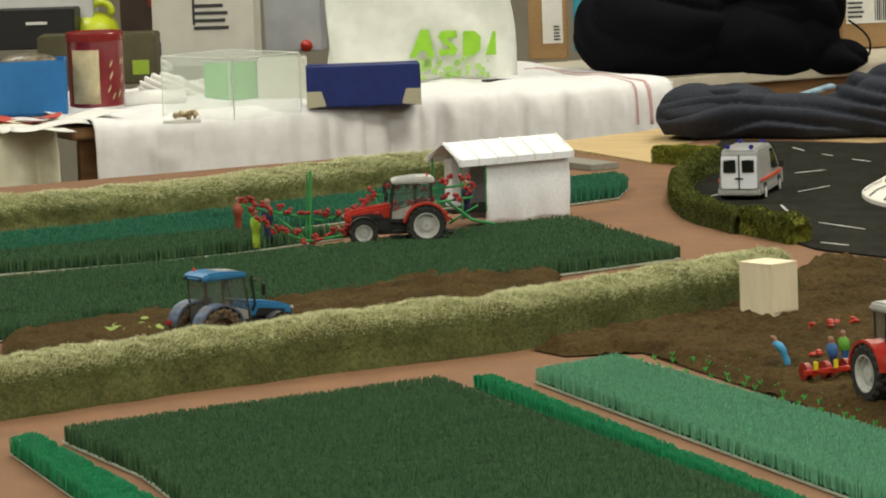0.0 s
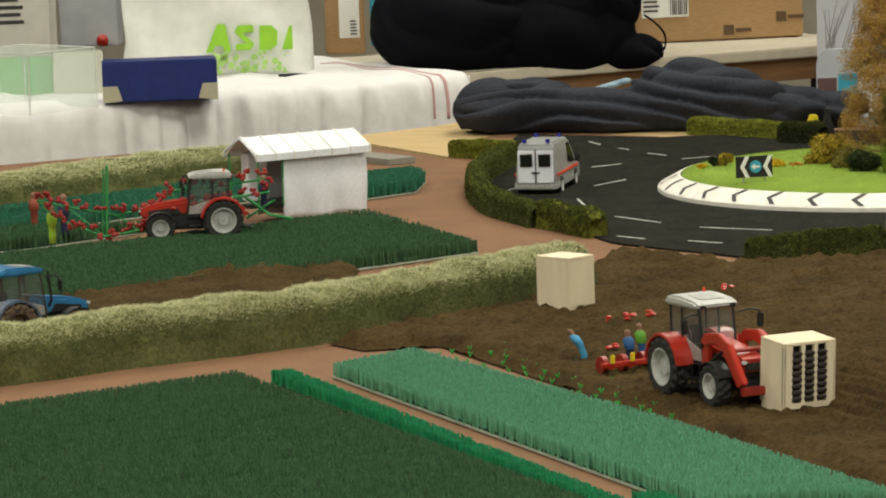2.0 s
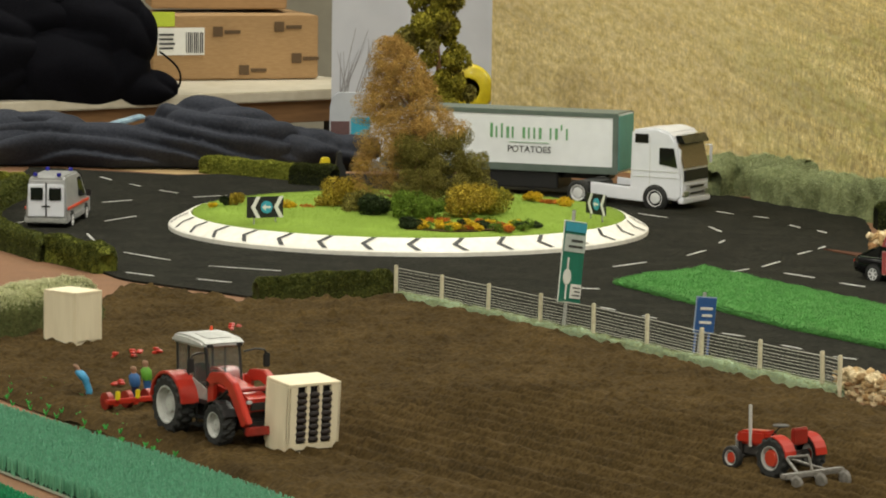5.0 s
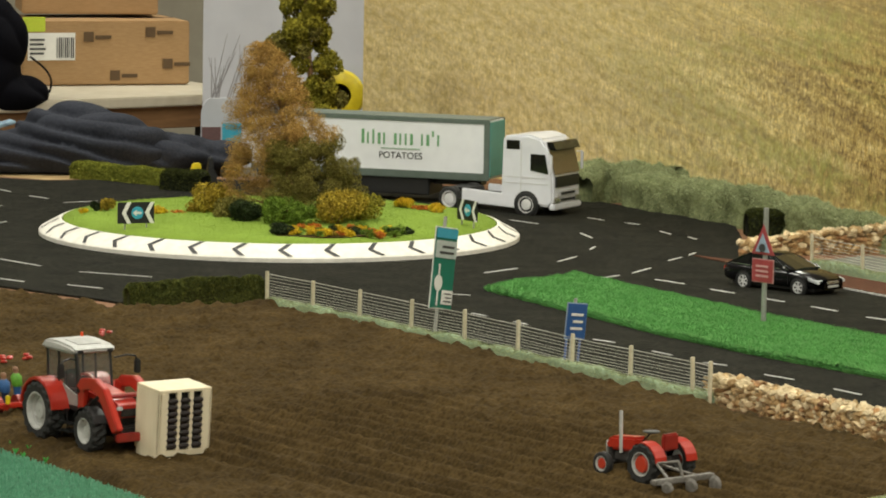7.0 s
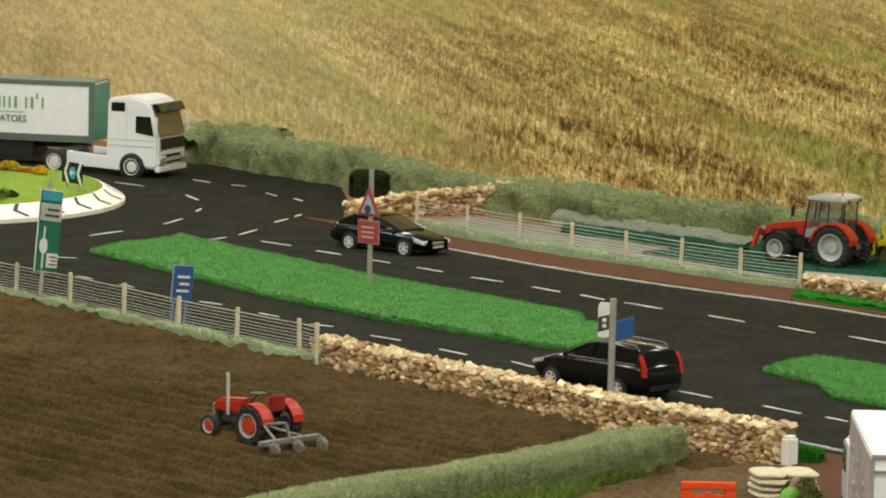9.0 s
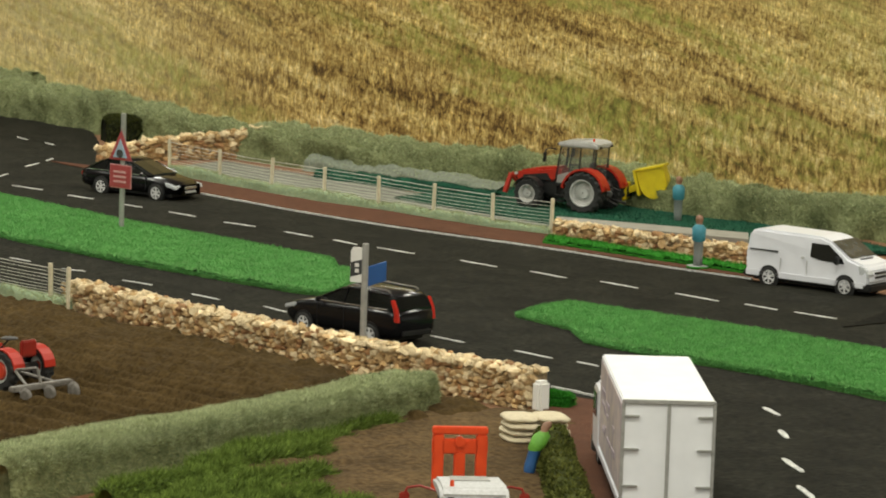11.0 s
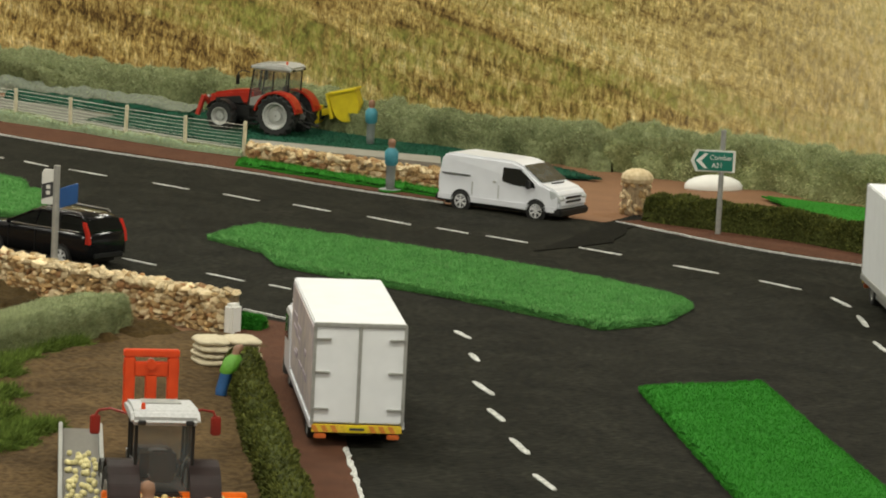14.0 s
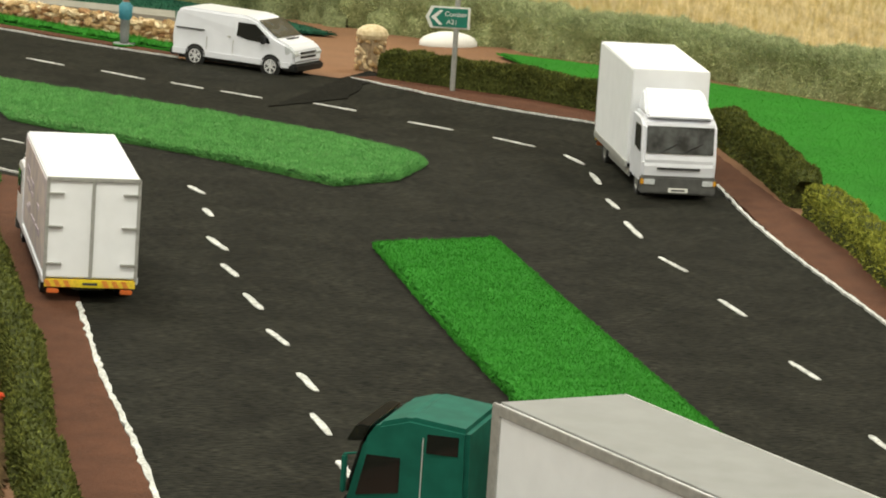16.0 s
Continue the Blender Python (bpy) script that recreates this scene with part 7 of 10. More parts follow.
gatepost(1.476, 4.389)
bm = bmesh.new()
ball(bm, (1.653, 4.617, 0.002), 0.03, 16, (1.3, 0.7, 0.52))
tagged(linked("white_stone", bm, PAPER, None, True), "smooth white stone among the grass bank", "stone")
# the shade at the asphalt sheets' join, laid on as a darker wedge
JOIN_SHADE = surface("shaded_join_tarmac", (0.017, 0.0163, 0.0125), (0.0045, 0.0044, 0.0033), 330, 0.95, 0.0018, spec=0.06)
tagged(slab("join_shade_wedge", [(1.262, 4.085), (1.414, 4.303), (1.467, 4.362), (1.476, 4.331), (1.424, 4.255), (1.37, 4.15)], 0.002, 0.0042, JOIN_SHADE, ragged=0.003), kind="structure")


# ---- roundabout ----
RC, RR = Vector((-0.403, 5.770)).lerp(Vector((0.301, 5.774)), 0.5), 0.352
ring = thing("roundabout", RC.x, RC.y, 0, "round traffic island with a sloped white kerb", "roundabout", z=0.0025)
bm = bmesh.new()
lathe(bm, [(RR, 0.0), (RR, 0.006), (RR - 0.002, 0.008), (RR - 0.030, 0.023), (RR - 0.033, 0.023), (RR - 0.034, 0.0)], (0, 0, 0), "z", 96)
part("kerb", bm, KERB_WHITE, ring)


def on_kerb(a, f):
    """A place on the kerb's slope: f from 0 at its foot to 1 at its crown."""
    r = RR - 0.002 - 0.028 * f
    n = Vector((0.015, 0.0, 0.028)).normalized()
    return Vector(((r + n.x * 0.0007) * math.cos(a), (r + n.x * 0.0007) * math.sin(a), 0.008 + 0.015 * f + n.z * 0.0007))


for k in range(33):
    a0 = radians(-90 + k * 360 / 33)
    bm = bmesh.new()
    da, wd = radians(2.3), radians(1.35)
    for f0, f1 in ((0.02, 0.5), (0.98, 0.5)):
        q = [on_kerb(a0 + da, f0), on_kerb(a0 + da + wd, f0), on_kerb(a0 + wd, f1), on_kerb(a0, f1)]
        bm.faces.new([bm.verts.new(v) for v in q])
    part("chevron_mark", bm, INK, ring)
bm = bmesh.new()
lathe(bm, [(RR - 0.033, 0.018), (RR - 0.036, 0.0245), (RR - 0.08, 0.029), (RR * 0.5, 0.033), (0.002, 0.035)], (0, 0, 0), "z", 96)
part("lawn", bm, LAWN, ring, smooth=True)
rnd = np.random.RandomState(91)
n = 60000
rr, aa = (RR - 0.035) * np.sqrt(rnd.rand(n)), rnd.rand(n) * 2 * math.pi
hz = np.interp(rr, [0, RR * 0.5, RR - 0.08, RR - 0.036], [0.035, 0.033, 0.029, 0.0245])
root = np.stack([rr * np.cos(aa), rr * np.sin(aa), hz - 0.0005], 1)
way = rnd.normal(0, 0.5, (n, 3)) + (0, 0, 1)
side = np.cross(way, rnd.normal(0, 1, (n, 3)))
side /= np.linalg.norm(side, axis=1, keepdims=True)
tri = np.stack([root - side * 0.00035, root + side * 0.00035, root + way * 0.0013 * (0.5 + rnd.rand(n, 1))], 1)
tagged(raw("lawn_nap", tri.reshape(-1, 3).tolist(), [(3 * j, 3 * j + 1, 3 * j + 2) for j in range(n)], LAWN_BLADES, ring), kind="stuff")


# ---- planting on the roundabout ----
def leaf_cloud(name, parent, centres, leaf, count, material, seed, flat=1.0):
    """Small leaves scattered over and in a set of clumps (x, y, z, radius)."""
    rnd = np.random.RandomState(seed)
    c = np.array(centres)
    wgt = c[:, 3] ** 2
    pick = rnd.choice(len(c), count, p=wgt / wgt.sum())
    d = rnd.normal(0, 1, (count, 3))
    d /= np.linalg.norm(d, axis=1, keepdims=True)
    r = c[pick, 3:4] * (0.35 + 0.65 * rnd.rand(count, 1) ** 0.5)
    p = c[pick, :3] + d * r * (1, 1, flat)
    u = rnd.normal(0, 1, (count, 3))
    u /= np.linalg.norm(u, axis=1, keepdims=True)
    v = np.cross(u, rnd.normal(0, 1, (count, 3)))
    v /= np.linalg.norm(v, axis=1, keepdims=True)
    s = leaf * (0.5 + rnd.rand(count, 1))
    quad = np.stack([p - u * s, p - v * s * 0.6, p + u * s, p + v * s * 0.6], 1)
    ob = raw(name, quad.reshape(-1, 3).tolist(), [(4 * i, 4 * i + 1, 4 * i + 2, 4 * i + 3) for i in range(count)], material, parent)
    return tagged(ob, kind="stuff")


def shrub(x, y, z, r, h, material, label, seed, category="shrub", leaf=0.0026, count=900):
    t = thing("shrub", x, y, 0, label, category, "planting on the roundabout", z)
    rnd = random.Random(seed)
    cl = [(rnd.uniform(-0.5, 0.5) * r, rnd.uniform(-0.5, 0.5) * r, h * rnd.uniform(0.25, 0.75), r * rnd.uniform(0.4, 0.65)) for _ in range(7)]
    bm = bmesh.new()
    for k in range(4):
        rod(bm, (0, 0, 0), (cl[k][0], cl[k][1], cl[k][2]), 0.0012, 0.0005, 5)
    part("stem", bm, WOOD, t)
    leaf_cloud("foliage", t, cl, leaf, count, material, seed, min(1.0, h / (1.6 * r)))
    return t


LEAF_OCHRE = surface("ochre_leaf", (0.40, 0.30, 0.035), (0.24, 0.17, 0.02), 90, 0.9, island=0.5, spec=0.1)
LEAF_GOLD = surface("gold_leaf", (0.62, 0.44, 0.02), (0.5, 0.32, 0.02), 90, 0.9, island=0.35, spec=0.1)
LEAF_OLIVE = surface("olive_leaf", (0.22, 0.19, 0.045), (0.12, 0.105, 0.024), 90, 0.9, island=0.5, spec=0.1)
LEAF_RUSSET = surface("russet_leaf", (0.46, 0.29, 0.085), (0.32, 0.19, 0.055), 90, 0.9, island=0.45, spec=0.1)
LEAF_GREEN = surface("shrub_green_leaf", (0.16, 0.24, 0.03), (0.08, 0.13, 0.016), 90, 0.9, island=0.4, spec=0.1)
LEAF_DARK = surface("dark_leaf", (0.035, 0.05, 0.018), (0.018, 0.027, 0.01), 90, 0.9, island=0.4, spec=0.1)
LEAF_ORANGE = surface("orange_flower", (0.55, 0.18, 0.03), (0.4, 0.12, 0.02), 90, 0.9, island=0.4, spec=0.1)
LEAF_YELLOWGREEN = surface("yellow_green_leaf", (0.33, 0.29, 0.035), (0.17, 0.155, 0.02), 90, 0.9, island=0.5, spec=0.1)


def autumn_tree():
    x, y = -0.033, 5.775
    t = thing("autumn_tree", x, y, 0, "tall wispy russet and olive model tree", "tree", z=0.033)
    rnd = random.Random(17)
    bm = bmesh.new()
    rod(bm, (0, 0, 0), (-0.012, 0, 0.12), 0.006, 0.0035, 8)
    rod(bm, (-0.012, 0, 0.12), (-0.032, 0.004, 0.215), 0.0035, 0.001, 8)
    part("trunk", bm, WOOD, t)
    bm = bmesh.new()
    upper, lower = [], []
    for k in range(560):
        u = rnd.random() ** 0.8
        z = 0.012 + 0.235 * u
        wide = 0.104 * (1 - u) ** 0.66 + 0.010
        a = rnd.uniform(0, 2 * math.pi)
        q = wide * math.sqrt(rnd.random())
        cx = -0.048 * u + q * math.cos(a) + (0.012 if u < 0.5 else 0)
        cy = q * math.sin(a)
        if k < 46:
            rod(bm, (-0.03 * u, 0, max(0.01, z - 0.03)), (cx, cy, z), 0.0011, 0.0004, 4)
        (upper if (u > 0.42 or cx < -0.035) else lower).append((cx, cy, z, rnd.uniform(0.008, 0.017) * (1.15 - 0.5 * u)))
    part("limb", bm, WOOD, t)
    leaf_cloud("crown", t, upper, 0.00095, 95000, LEAF_RUSSET, 5)
    leaf_cloud("crown", t, lower, 0.0010, 110000, LEAF_OLIVE, 6)


autumn_tree()
G = 0.031
for i, (px, py, r, h, mt, lb) in enumerate((
        (-0.149, 5.761, 0.026, 0.040, LEAF_OCHRE, "ochre yellow bush"), (-0.119, 5.703, 0.022, 0.026, LEAF_OLIVE, "brownish olive bush"), (-0.095, 5.646, 0.022, 0.030, LEAF_DARK, "dark green bush"),
        (-0.051, 5.621, 0.021, 0.036, LEAF_GREEN, "rounded light green bush"), (-0.020, 5.610, 0.02, 0.028, LEAF_GREEN, "loose green bush"), (0.029, 5.630, 0.034, 0.040, LEAF_OCHRE, "spreading ochre bush"),
        (0.063, 5.686, 0.03, 0.036, LEAF_YELLOWGREEN, "spreading yellow-green bush"), (-0.045, 5.520, 0.016, 0.012, LEAF_DARK, "low dark plant"))):
    shrub(px, py, G, r * 1.35, h * 1.25, mt, lb + " at the foot of the model tree", 100 + i, leaf=0.0017, count=4500)
for i, (px, py, r, h, mt, lb) in enumerate((
        (-0.322, 5.795, 0.010, 0.017, LEAF_DARK, "small dark green bush"), (-0.338, 5.777, 0.008, 0.008, LEAF_GOLD, "small yellow flower clump"), (-0.304, 5.789, 0.014, 0.020, LEAF_OCHRE, "ochre flower clump"),
        (-0.273, 5.762, 0.018, 0.012, LEAF_ORANGE, "low orange flower clump"), (-0.227, 5.736, 0.015, 0.016, LEAF_GOLD, "yellow flower clump"), (-0.198, 5.747, 0.02, 0.010, LEAF_ORANGE, "low orange flower clump"),
        (-0.178, 5.757, 0.014, 0.020, LEAF_OCHRE, "ochre flower clump"),
        (-0.030, 5.512, 0.012, 0.012, LEAF_GOLD, "yellow flower clump"), (0.000, 5.568, 0.014, 0.012, LEAF_ORANGE, "orange flower clump"), (0.012, 5.505, 0.013, 0.013, LEAF_GOLD, "yellow flower clump"),
        (0.045, 5.512, 0.013, 0.012, LEAF_GOLD, "yellow flower clump"), (0.060, 5.539, 0.016, 0.012, LEAF_DARK, "low dark plant"), (0.085, 5.535, 0.014, 0.011, LEAF_ORANGE, "low orange flower clump"),
        (0.105, 5.550, 0.013, 0.012, LEAF_GREEN, "small green plant"), (0.128, 5.560, 0.014, 0.010, LEAF_DARK, "low dark plant"), (0.093, 5.868, 0.014, 0.018, LEAF_OLIVE, "small olive bush"),
        (0.131, 5.873, 0.018, 0.020, LEAF_GOLD, "golden flower clump"), (0.160, 5.860, 0.016, 0.010, LEAF_ORANGE, "low orange flower clump"), (0.180, 5.831, 0.016, 0.017, LEAF_GOLD, "golden flower clump"), (-0.124, 5.940, 0.03, 0.03, LEAF_YELLOWGREEN, "yellow-green bush"))):
    shrub(px, py, G - 0.002, r, h, mt, lb + " on the roundabout lawn", 130 + i, "plant", 0.0015, 1100)

# a loose bed of small flowers between tree and kerb
tagged(slab("flower_bed", [(-0.052, 5.495), (-0.040, 5.56), (0.02, 5.62), (0.09, 5.60), (0.135, 5.565), (0.090, 5.520), (0.02, 5.490)], 0.026, 0.0318, SOIL, ragged=0.004), "brown soil patch of a flower bed on the roundabout", "flower bed")
rnd = random.Random(211)
for i in range(34):
    a, q = rnd.uniform(0, 6.283), math.sqrt(rnd.random())
    px, py = 0.040 + 0.085 * q * math.cos(a), 5.545 + 0.055 * q * math.sin(a)
    mt, lb = rnd.choice(((LEAF_GOLD, "golden"), (LEAF_GOLD, "golden"), (LEAF_ORANGE, "orange"), (LEAF_OCHRE, "ochre"), (LEAF_GREEN, "green"), (LEAF_DARK, "dark green")))
    shrub(px, py, 0.030, rnd.uniform(0.007, 0.013), rnd.uniform(0.007, 0.015), mt, "small " + lb + " plant in the roundabout's flower bed", 260 + i, "plant", 0.0013, 420)

# ---- road signs ----
def pole_sign(name, x, y, turn, label, height, r=0.0022, z=0.0, lean=0.0):
    t = thing(name, x, y, turn, label, "road sign", "road signs", z, lean)
    bm = bmesh.new()
    rod(bm, (0, 0, 0), (0, 0, height), r, seg=10)
    part("pole", bm, GREY_METAL, t)
    return t


def plate(parent, name, y0, y1, z0, z1, x, material, edge=None, rim=0.0012):
    """A flat sign face looking along -x, with a border behind it."""
    if edge:
        bm = bmesh.new()
        block(bm, x, x + 0.0012, y0 - rim, y1 + rim, z0 - rim, z1 + rim, 0.0004)
        back = part(name + "_border", bm, edge, parent)
    bm = bmesh.new()
    block(bm, x - 0.0006, x + 0.0004, y0, y1, z0, z1, 0.0001)
    return part(name, bm, material, parent)


# direction map sign: green, with a pale panel and a white route diagram
s = pole_sign("map_sign", 0.144, 4.673, 149, "tall green direction sign with a white roundabout diagram", 0.150, lean=9)
f = plate(s, "face", -0.026, 0.026, 0.040, 0.136, -0.004, SIGN_GREEN, PAPER)
for y0, y1, z0, z1, mt in ((-0.025, 0.025, 0.124, 0.135, CYAN), (-0.025, 0.025, 0.100, 0.121, surface("pale_sign_panel", (0.5, 0.55, 0.52))), (-0.024, 0.002, 0.045, 0.062, PAPER)):
    plate(s, "panel", y0, y1, z0, z1, -0.0052, mt)
bm = bmesh.new()
lathe(bm, [(0.006, -0.0004), (0.0095, -0.0004), (0.0095, 0.0004), (0.006, 0.0004)], (-0.0056, 0.013, 0.070), "x", 20)
block(bm, -0.006, -0.0052, 0.0115, 0.0145, 0.043, 0.061)
block(bm, -0.006, -0.0052, 0.0115, 0.0145, 0.079, 0.093)
part("route_diagram", bm, PAPER, s)
for k in range(3):
    bm = bmesh.new()
    block(bm, -0.0062, -0.0056, -0.021, -0.003 - 0.004 * (k == 1), 0.048 + 0.0045 * k, 0.0495 + 0.0045 * k)
    part("text_bar", bm, INK, s)
for k in range(2):
    bm = bmesh.new()
    block(bm, -0.0062, -0.0056, -0.018, 0.016 - 0.006 * k, 0.105 + 0.007 * k, 0.108 + 0.007 * k)
    part("text_bar", bm, INK, s)
# blue sign low behind the netting
s = pole_sign("blue_sign", 0.295, 4.499, 136, "blue information sign with white lines behind the fence", 0.076, lean=7)
plate(s, "face", -0.017, 0.017, 0.030, 0.070, -0.004, SIGN_BLUE, surface("pale_blue_edge", (0.35, 0.42, 0.55)))
for k in range(3):
    plate(s, "text_bar", -0.010, 0.011 - 0.004 * (k % 2), 0.040 + 0.008 * k, 0.043 + 0.008 * k, -0.0052, PAPER)
bm = bmesh.new()
for q in (-0.012, 0.012):
    rod(bm, (-0.002, q, 0), (-0.002, q, 0.030), 0.0013)
part("leg", bm, surface("blue_leg", (0.12, 0.18, 0.4)), s)
# warning triangle over a red plate
s = pole_sign("warning_sign", 0.554, 4.815, 42, "red warning triangle above a red plate on a grey pole", 0.143, 0.0032, 0.008)
for nm, y, z, r, x, mt in (("triangle_border", 0, 0.098, 0.0215, -0.004, SIGN_RED), ("triangle_face", 0, 0.0965, 0.0135, -0.0052, surface("pale_blue_face", (0.35, 0.45, 0.58)))):
    bm = bmesh.new()
    pts = [(y + r * math.cos(radians(a)), z + r * math.sin(radians(a)) * 1.15) for a in (90, 210, 330)]
    outline(bm, pts, x - 0.0006, x + 0.0006, 0.0003, axis="x")
    part(nm, bm, mt, s)
bm = bmesh.new()
lathe(bm, [(0.0012, -0.0003), (0.0052, -0.0003), (0.0052, 0.0003), (0.0012, 0.0003)], (-0.006, 0, 0.094), "x", 16)
part("symbol", bm, INK, s)
plate(s, "plate", -0.0165, 0.0165, 0.052, 0.079, -0.004, SIGN_RED, surface("pink_edge", (0.6, 0.3, 0.3)))
for k in range(3):
    plate(s, "text_bar", -0.010, 0.010, 0.058 + 0.006 * k, 0.0605 + 0.006 * k, -0.0052, surface("pink_text", (0.65, 0.35, 0.35)))
# countdown board and a blue arm beside the estate car
s = pole_sign("blue_arm_sign", 0.693, 3.878, 35, "small blue plate on a grey pole behind the stone wall", 0.120, 0.0034)
bm = bmesh.new()
outline(bm, [(0.002, 0.076), (0.030, 0.080), (0.030, 0.100), (0.002, 0.096)], -0.001, 0.001, 0.0004)
part("face", bm, SIGN_BLUE, s)
s = pole_sign("countdown_marker", 0.711, 4.021, 62, "white countdown marker with black bars", 0.09, 0.0012)
bm = bmesh.new()
outline(bm, [(-0.0075, 0.060), (0.0075, 0.060), (0.0075, 0.093), (0.005, 0.097), (-0.005, 0.097), (-0.0075, 0.093)], -0.003, -0.0015, 0.0005, axis="x")
f = part("face", bm, PAPER, s)
bm = bmesh.new()
outline(bm, [(-0.0070, 0.0700), (0.0070, 0.0655), (0.0070, 0.0810), (-0.0070, 0.0850)], -0.0036, -0.0028, 0.0001, axis="x")
bar = part("bar", bm, INK, f)
for k in range(2):
    bm = bmesh.new()
    block(bm, -0.0042, -0.0034, -0.0022, 0.0022, 0.0705 + 0.0060 * k, 0.0745 + 0.0060 * k, 0.0003)
    part("spot", bm, PAPER, bar)
# arrow-ended place sign
s = pole_sign("direction_sign", 1.518, 4.216, 72, "green arrow-ended direction sign with white lettering", 0.124, 0.0030)
for nm, k, x, mt in (("face_border", 1.0, -0.0042, PAPER), ("face", 0.86, -0.0054, SIGN_GREEN)):
    bm = bmesh.new()
    cy, cz = 0.006, 0.0885
    pts = [(0.030, 0), (0.024, 0.0125), (-0.021, 0.0125), (-0.021, -0.0125), (0.024, -0.0125)]
    outline(bm, [(cy + a * k, cz + b * k) for a, b in pts], x - 0.0006, x + 0.0006, 0.0003, axis="x")
    part(nm, bm, mt, s)
FACE = Matrix(((0, 0, -1, 0), (-1, 0, 0, 0), (0, 1, 0, 0), (0, 0, 0, 1)))
lettering("Comber", 0.0076, Matrix.Translation((-0.0062, 0.0015, 0.0925)) @ FACE, PAPER, s)
lettering("A21", 0.0076, Matrix.Translation((-0.0062, 0.0055, 0.0835)) @ FACE, PAPER, s)
bm = bmesh.new()
outline(bm, [(0.030, 0.0885), (0.020, 0.097), (0.016, 0.097), (0.024, 0.0885), (0.016, 0.080), (0.020, 0.080)], -0.0064, -0.0058, axis="x")
part("arrow", bm, PAPER, s)


def chevron_board(x, y, turn, label):
    t = thing("chevron_board", x, y, turn, label, "road sign", "chevron boards", 0.030)
    w, z0, z1 = 0.027, 0.008, 0.038
    bm = bmesh.new()
    block(bm, -0.0008, 0.0008, -w, w, z0, z1, 0.0003)
    part("board", bm, BLACK, t)
    for yc in (0.013, -0.021):
        bm = bmesh.new()
        outline(bm, [(yc + 0.008, (z0 + z1) / 2), (yc, z1), (yc - 0.006, z1), (yc + 0.002, (z0 + z1) / 2), (yc - 0.006, z0), (yc, z0)], -0.0014, -0.0007, axis="x")
        part("chevron", bm, PAPER, t)
    bm = bmesh.new()
    lathe(bm, [(0.0002, -0.0004), (0.0088, -0.0004), (0.0088, 0.0004), (0.0002, 0.0004)], (-0.0012, -0.002, 0.023), "x", 22)
    part("disc", bm, CYAN, t)
    bm = bmesh.new()
    outline(bm, [(0.005, 0.023), (-0.0005, 0.0275), (-0.0005, 0.0245), (-0.008, 0.0245), (-0.008, 0.0215), (-0.0005, 0.0215), (-0.0005, 0.0185)], -0.0021, -0.0015, axis="x")
    part("arrow", bm, PAPER, t)
    for q in (-0.016, 0.016):
        bm = bmesh.new()
        rod(bm, (0.001, q, -0.004), (0.001, q, 0.012), 0.0011)
        part("leg", bm, GREY_METAL, t)
    return t


chevron_board(-0.253, 5.574, 110, "black and white chevron board with a blue disc")
chevron_board(0.220, 5.672, 30, "black and white chevron board turned edgeways")


# ---- model figures, kept as plain pegs ----
def peg(x, y, h, top, low, label, z=0.0, bend=0.0, turn=0.0, stand=False, half=0.48):
    """A plain skittle-like stand-in: one mesh, the lower and upper parts in two colours."""
    r = h * 0.115
    bm = bmesh.new()
    prof = [(r * 0.75, 0.0), (r * 0.8, h * 0.2), (r * 0.85, h * half), (r * 1.15, h * (half + 0.04)), (r * 1.2, h * 0.74), (r * 0.6, h * 0.82), (r * 0.5, h * 0.84), (r * 0.68, h * 0.9), (r * 0.6, h * 0.97), (r * 0.1, h)]
    lathe(bm, prof, (0, 0, 0), "z", 12)
    for v in bm.verts:
        k = max(0.0, v.co.z / h - half * 0.6)
        v.co.x += bend * k * h
        v.co.z -= abs(bend) * k * h * 0.35
    if stand:
        rod(bm, (0, 0, -0.002), (0, 0, 0.001), r * 1.9, seg=16)
    me = bpy.data.meshes.new("model_figure")
    bm.to_mesh(me)
    bm.free()
    me.materials.append(low)
    me.materials.append(top)
    me.materials.append(FLESH)
    me.materials.append(TURF_BASE)
    for p in me.polygons:
        zc = sum(me.vertices[i].co.z for i in p.vertices) / len(p.vertices)
        p.material_index = 3 if (stand and zc < 0.0006) else 0 if zc < h * half * (1 - abs(bend) * 0.1) else (1 if zc < h * 0.79 * (1 - abs(bend) * 0.22) else 2)
        p.use_smooth = True
    ob = new("model_figure", me)
    ob.matrix_basis = pose(x, y, z, 0, 0, turn)
    return tagged(ob, label, "model figure", "model figures")


C_TEAL = surface("teal_figure_paint", (0.05, 0.25, 0.32))
C_GREY = surface("grey_figure_paint", (0.24, 0.26, 0.25))
C_LIME = surface("lime_figure_paint", (0.35, 0.6, 0.05))
C_NAVY = surface("navy_figure_paint", (0.02, 0.03, 0.08))
C_SKY = surface("sky_figure_paint", (0.06, 0.32, 0.58))
C_BLUE = surface("blue_figure_paint", (0.03, 0.12, 0.32))
C_GREEN = surface("green_figure_paint", (0.12, 0.35, 0.03))
C_RUST = surface("rust_figure_paint", (0.3, 0.06, 0.03))
peg(1.2135, 4.5335, 0.062, C_TEAL, C_GREY, "plain teal and grey model figure on a green stand", 0.006, stand=True)
peg(1.298, 4.960, 0.060, C_TEAL, C_GREY, "plain teal and grey model figure by the implement", 0.004)
peg(-1.179, 5.178, 0.052, C_LIME, C_LIME, "plain lime green model figure in the tulip field", 0.010)
peg(-1.175, 5.237, 0.060, C_NAVY, C_NAVY, "plain dark model figure in the tulip field", 0.010)
peg(-1.240, 5.339, 0.052, C_RUST, C_RUST, "plain rust-red model figure at the boom's tip", 0.010)
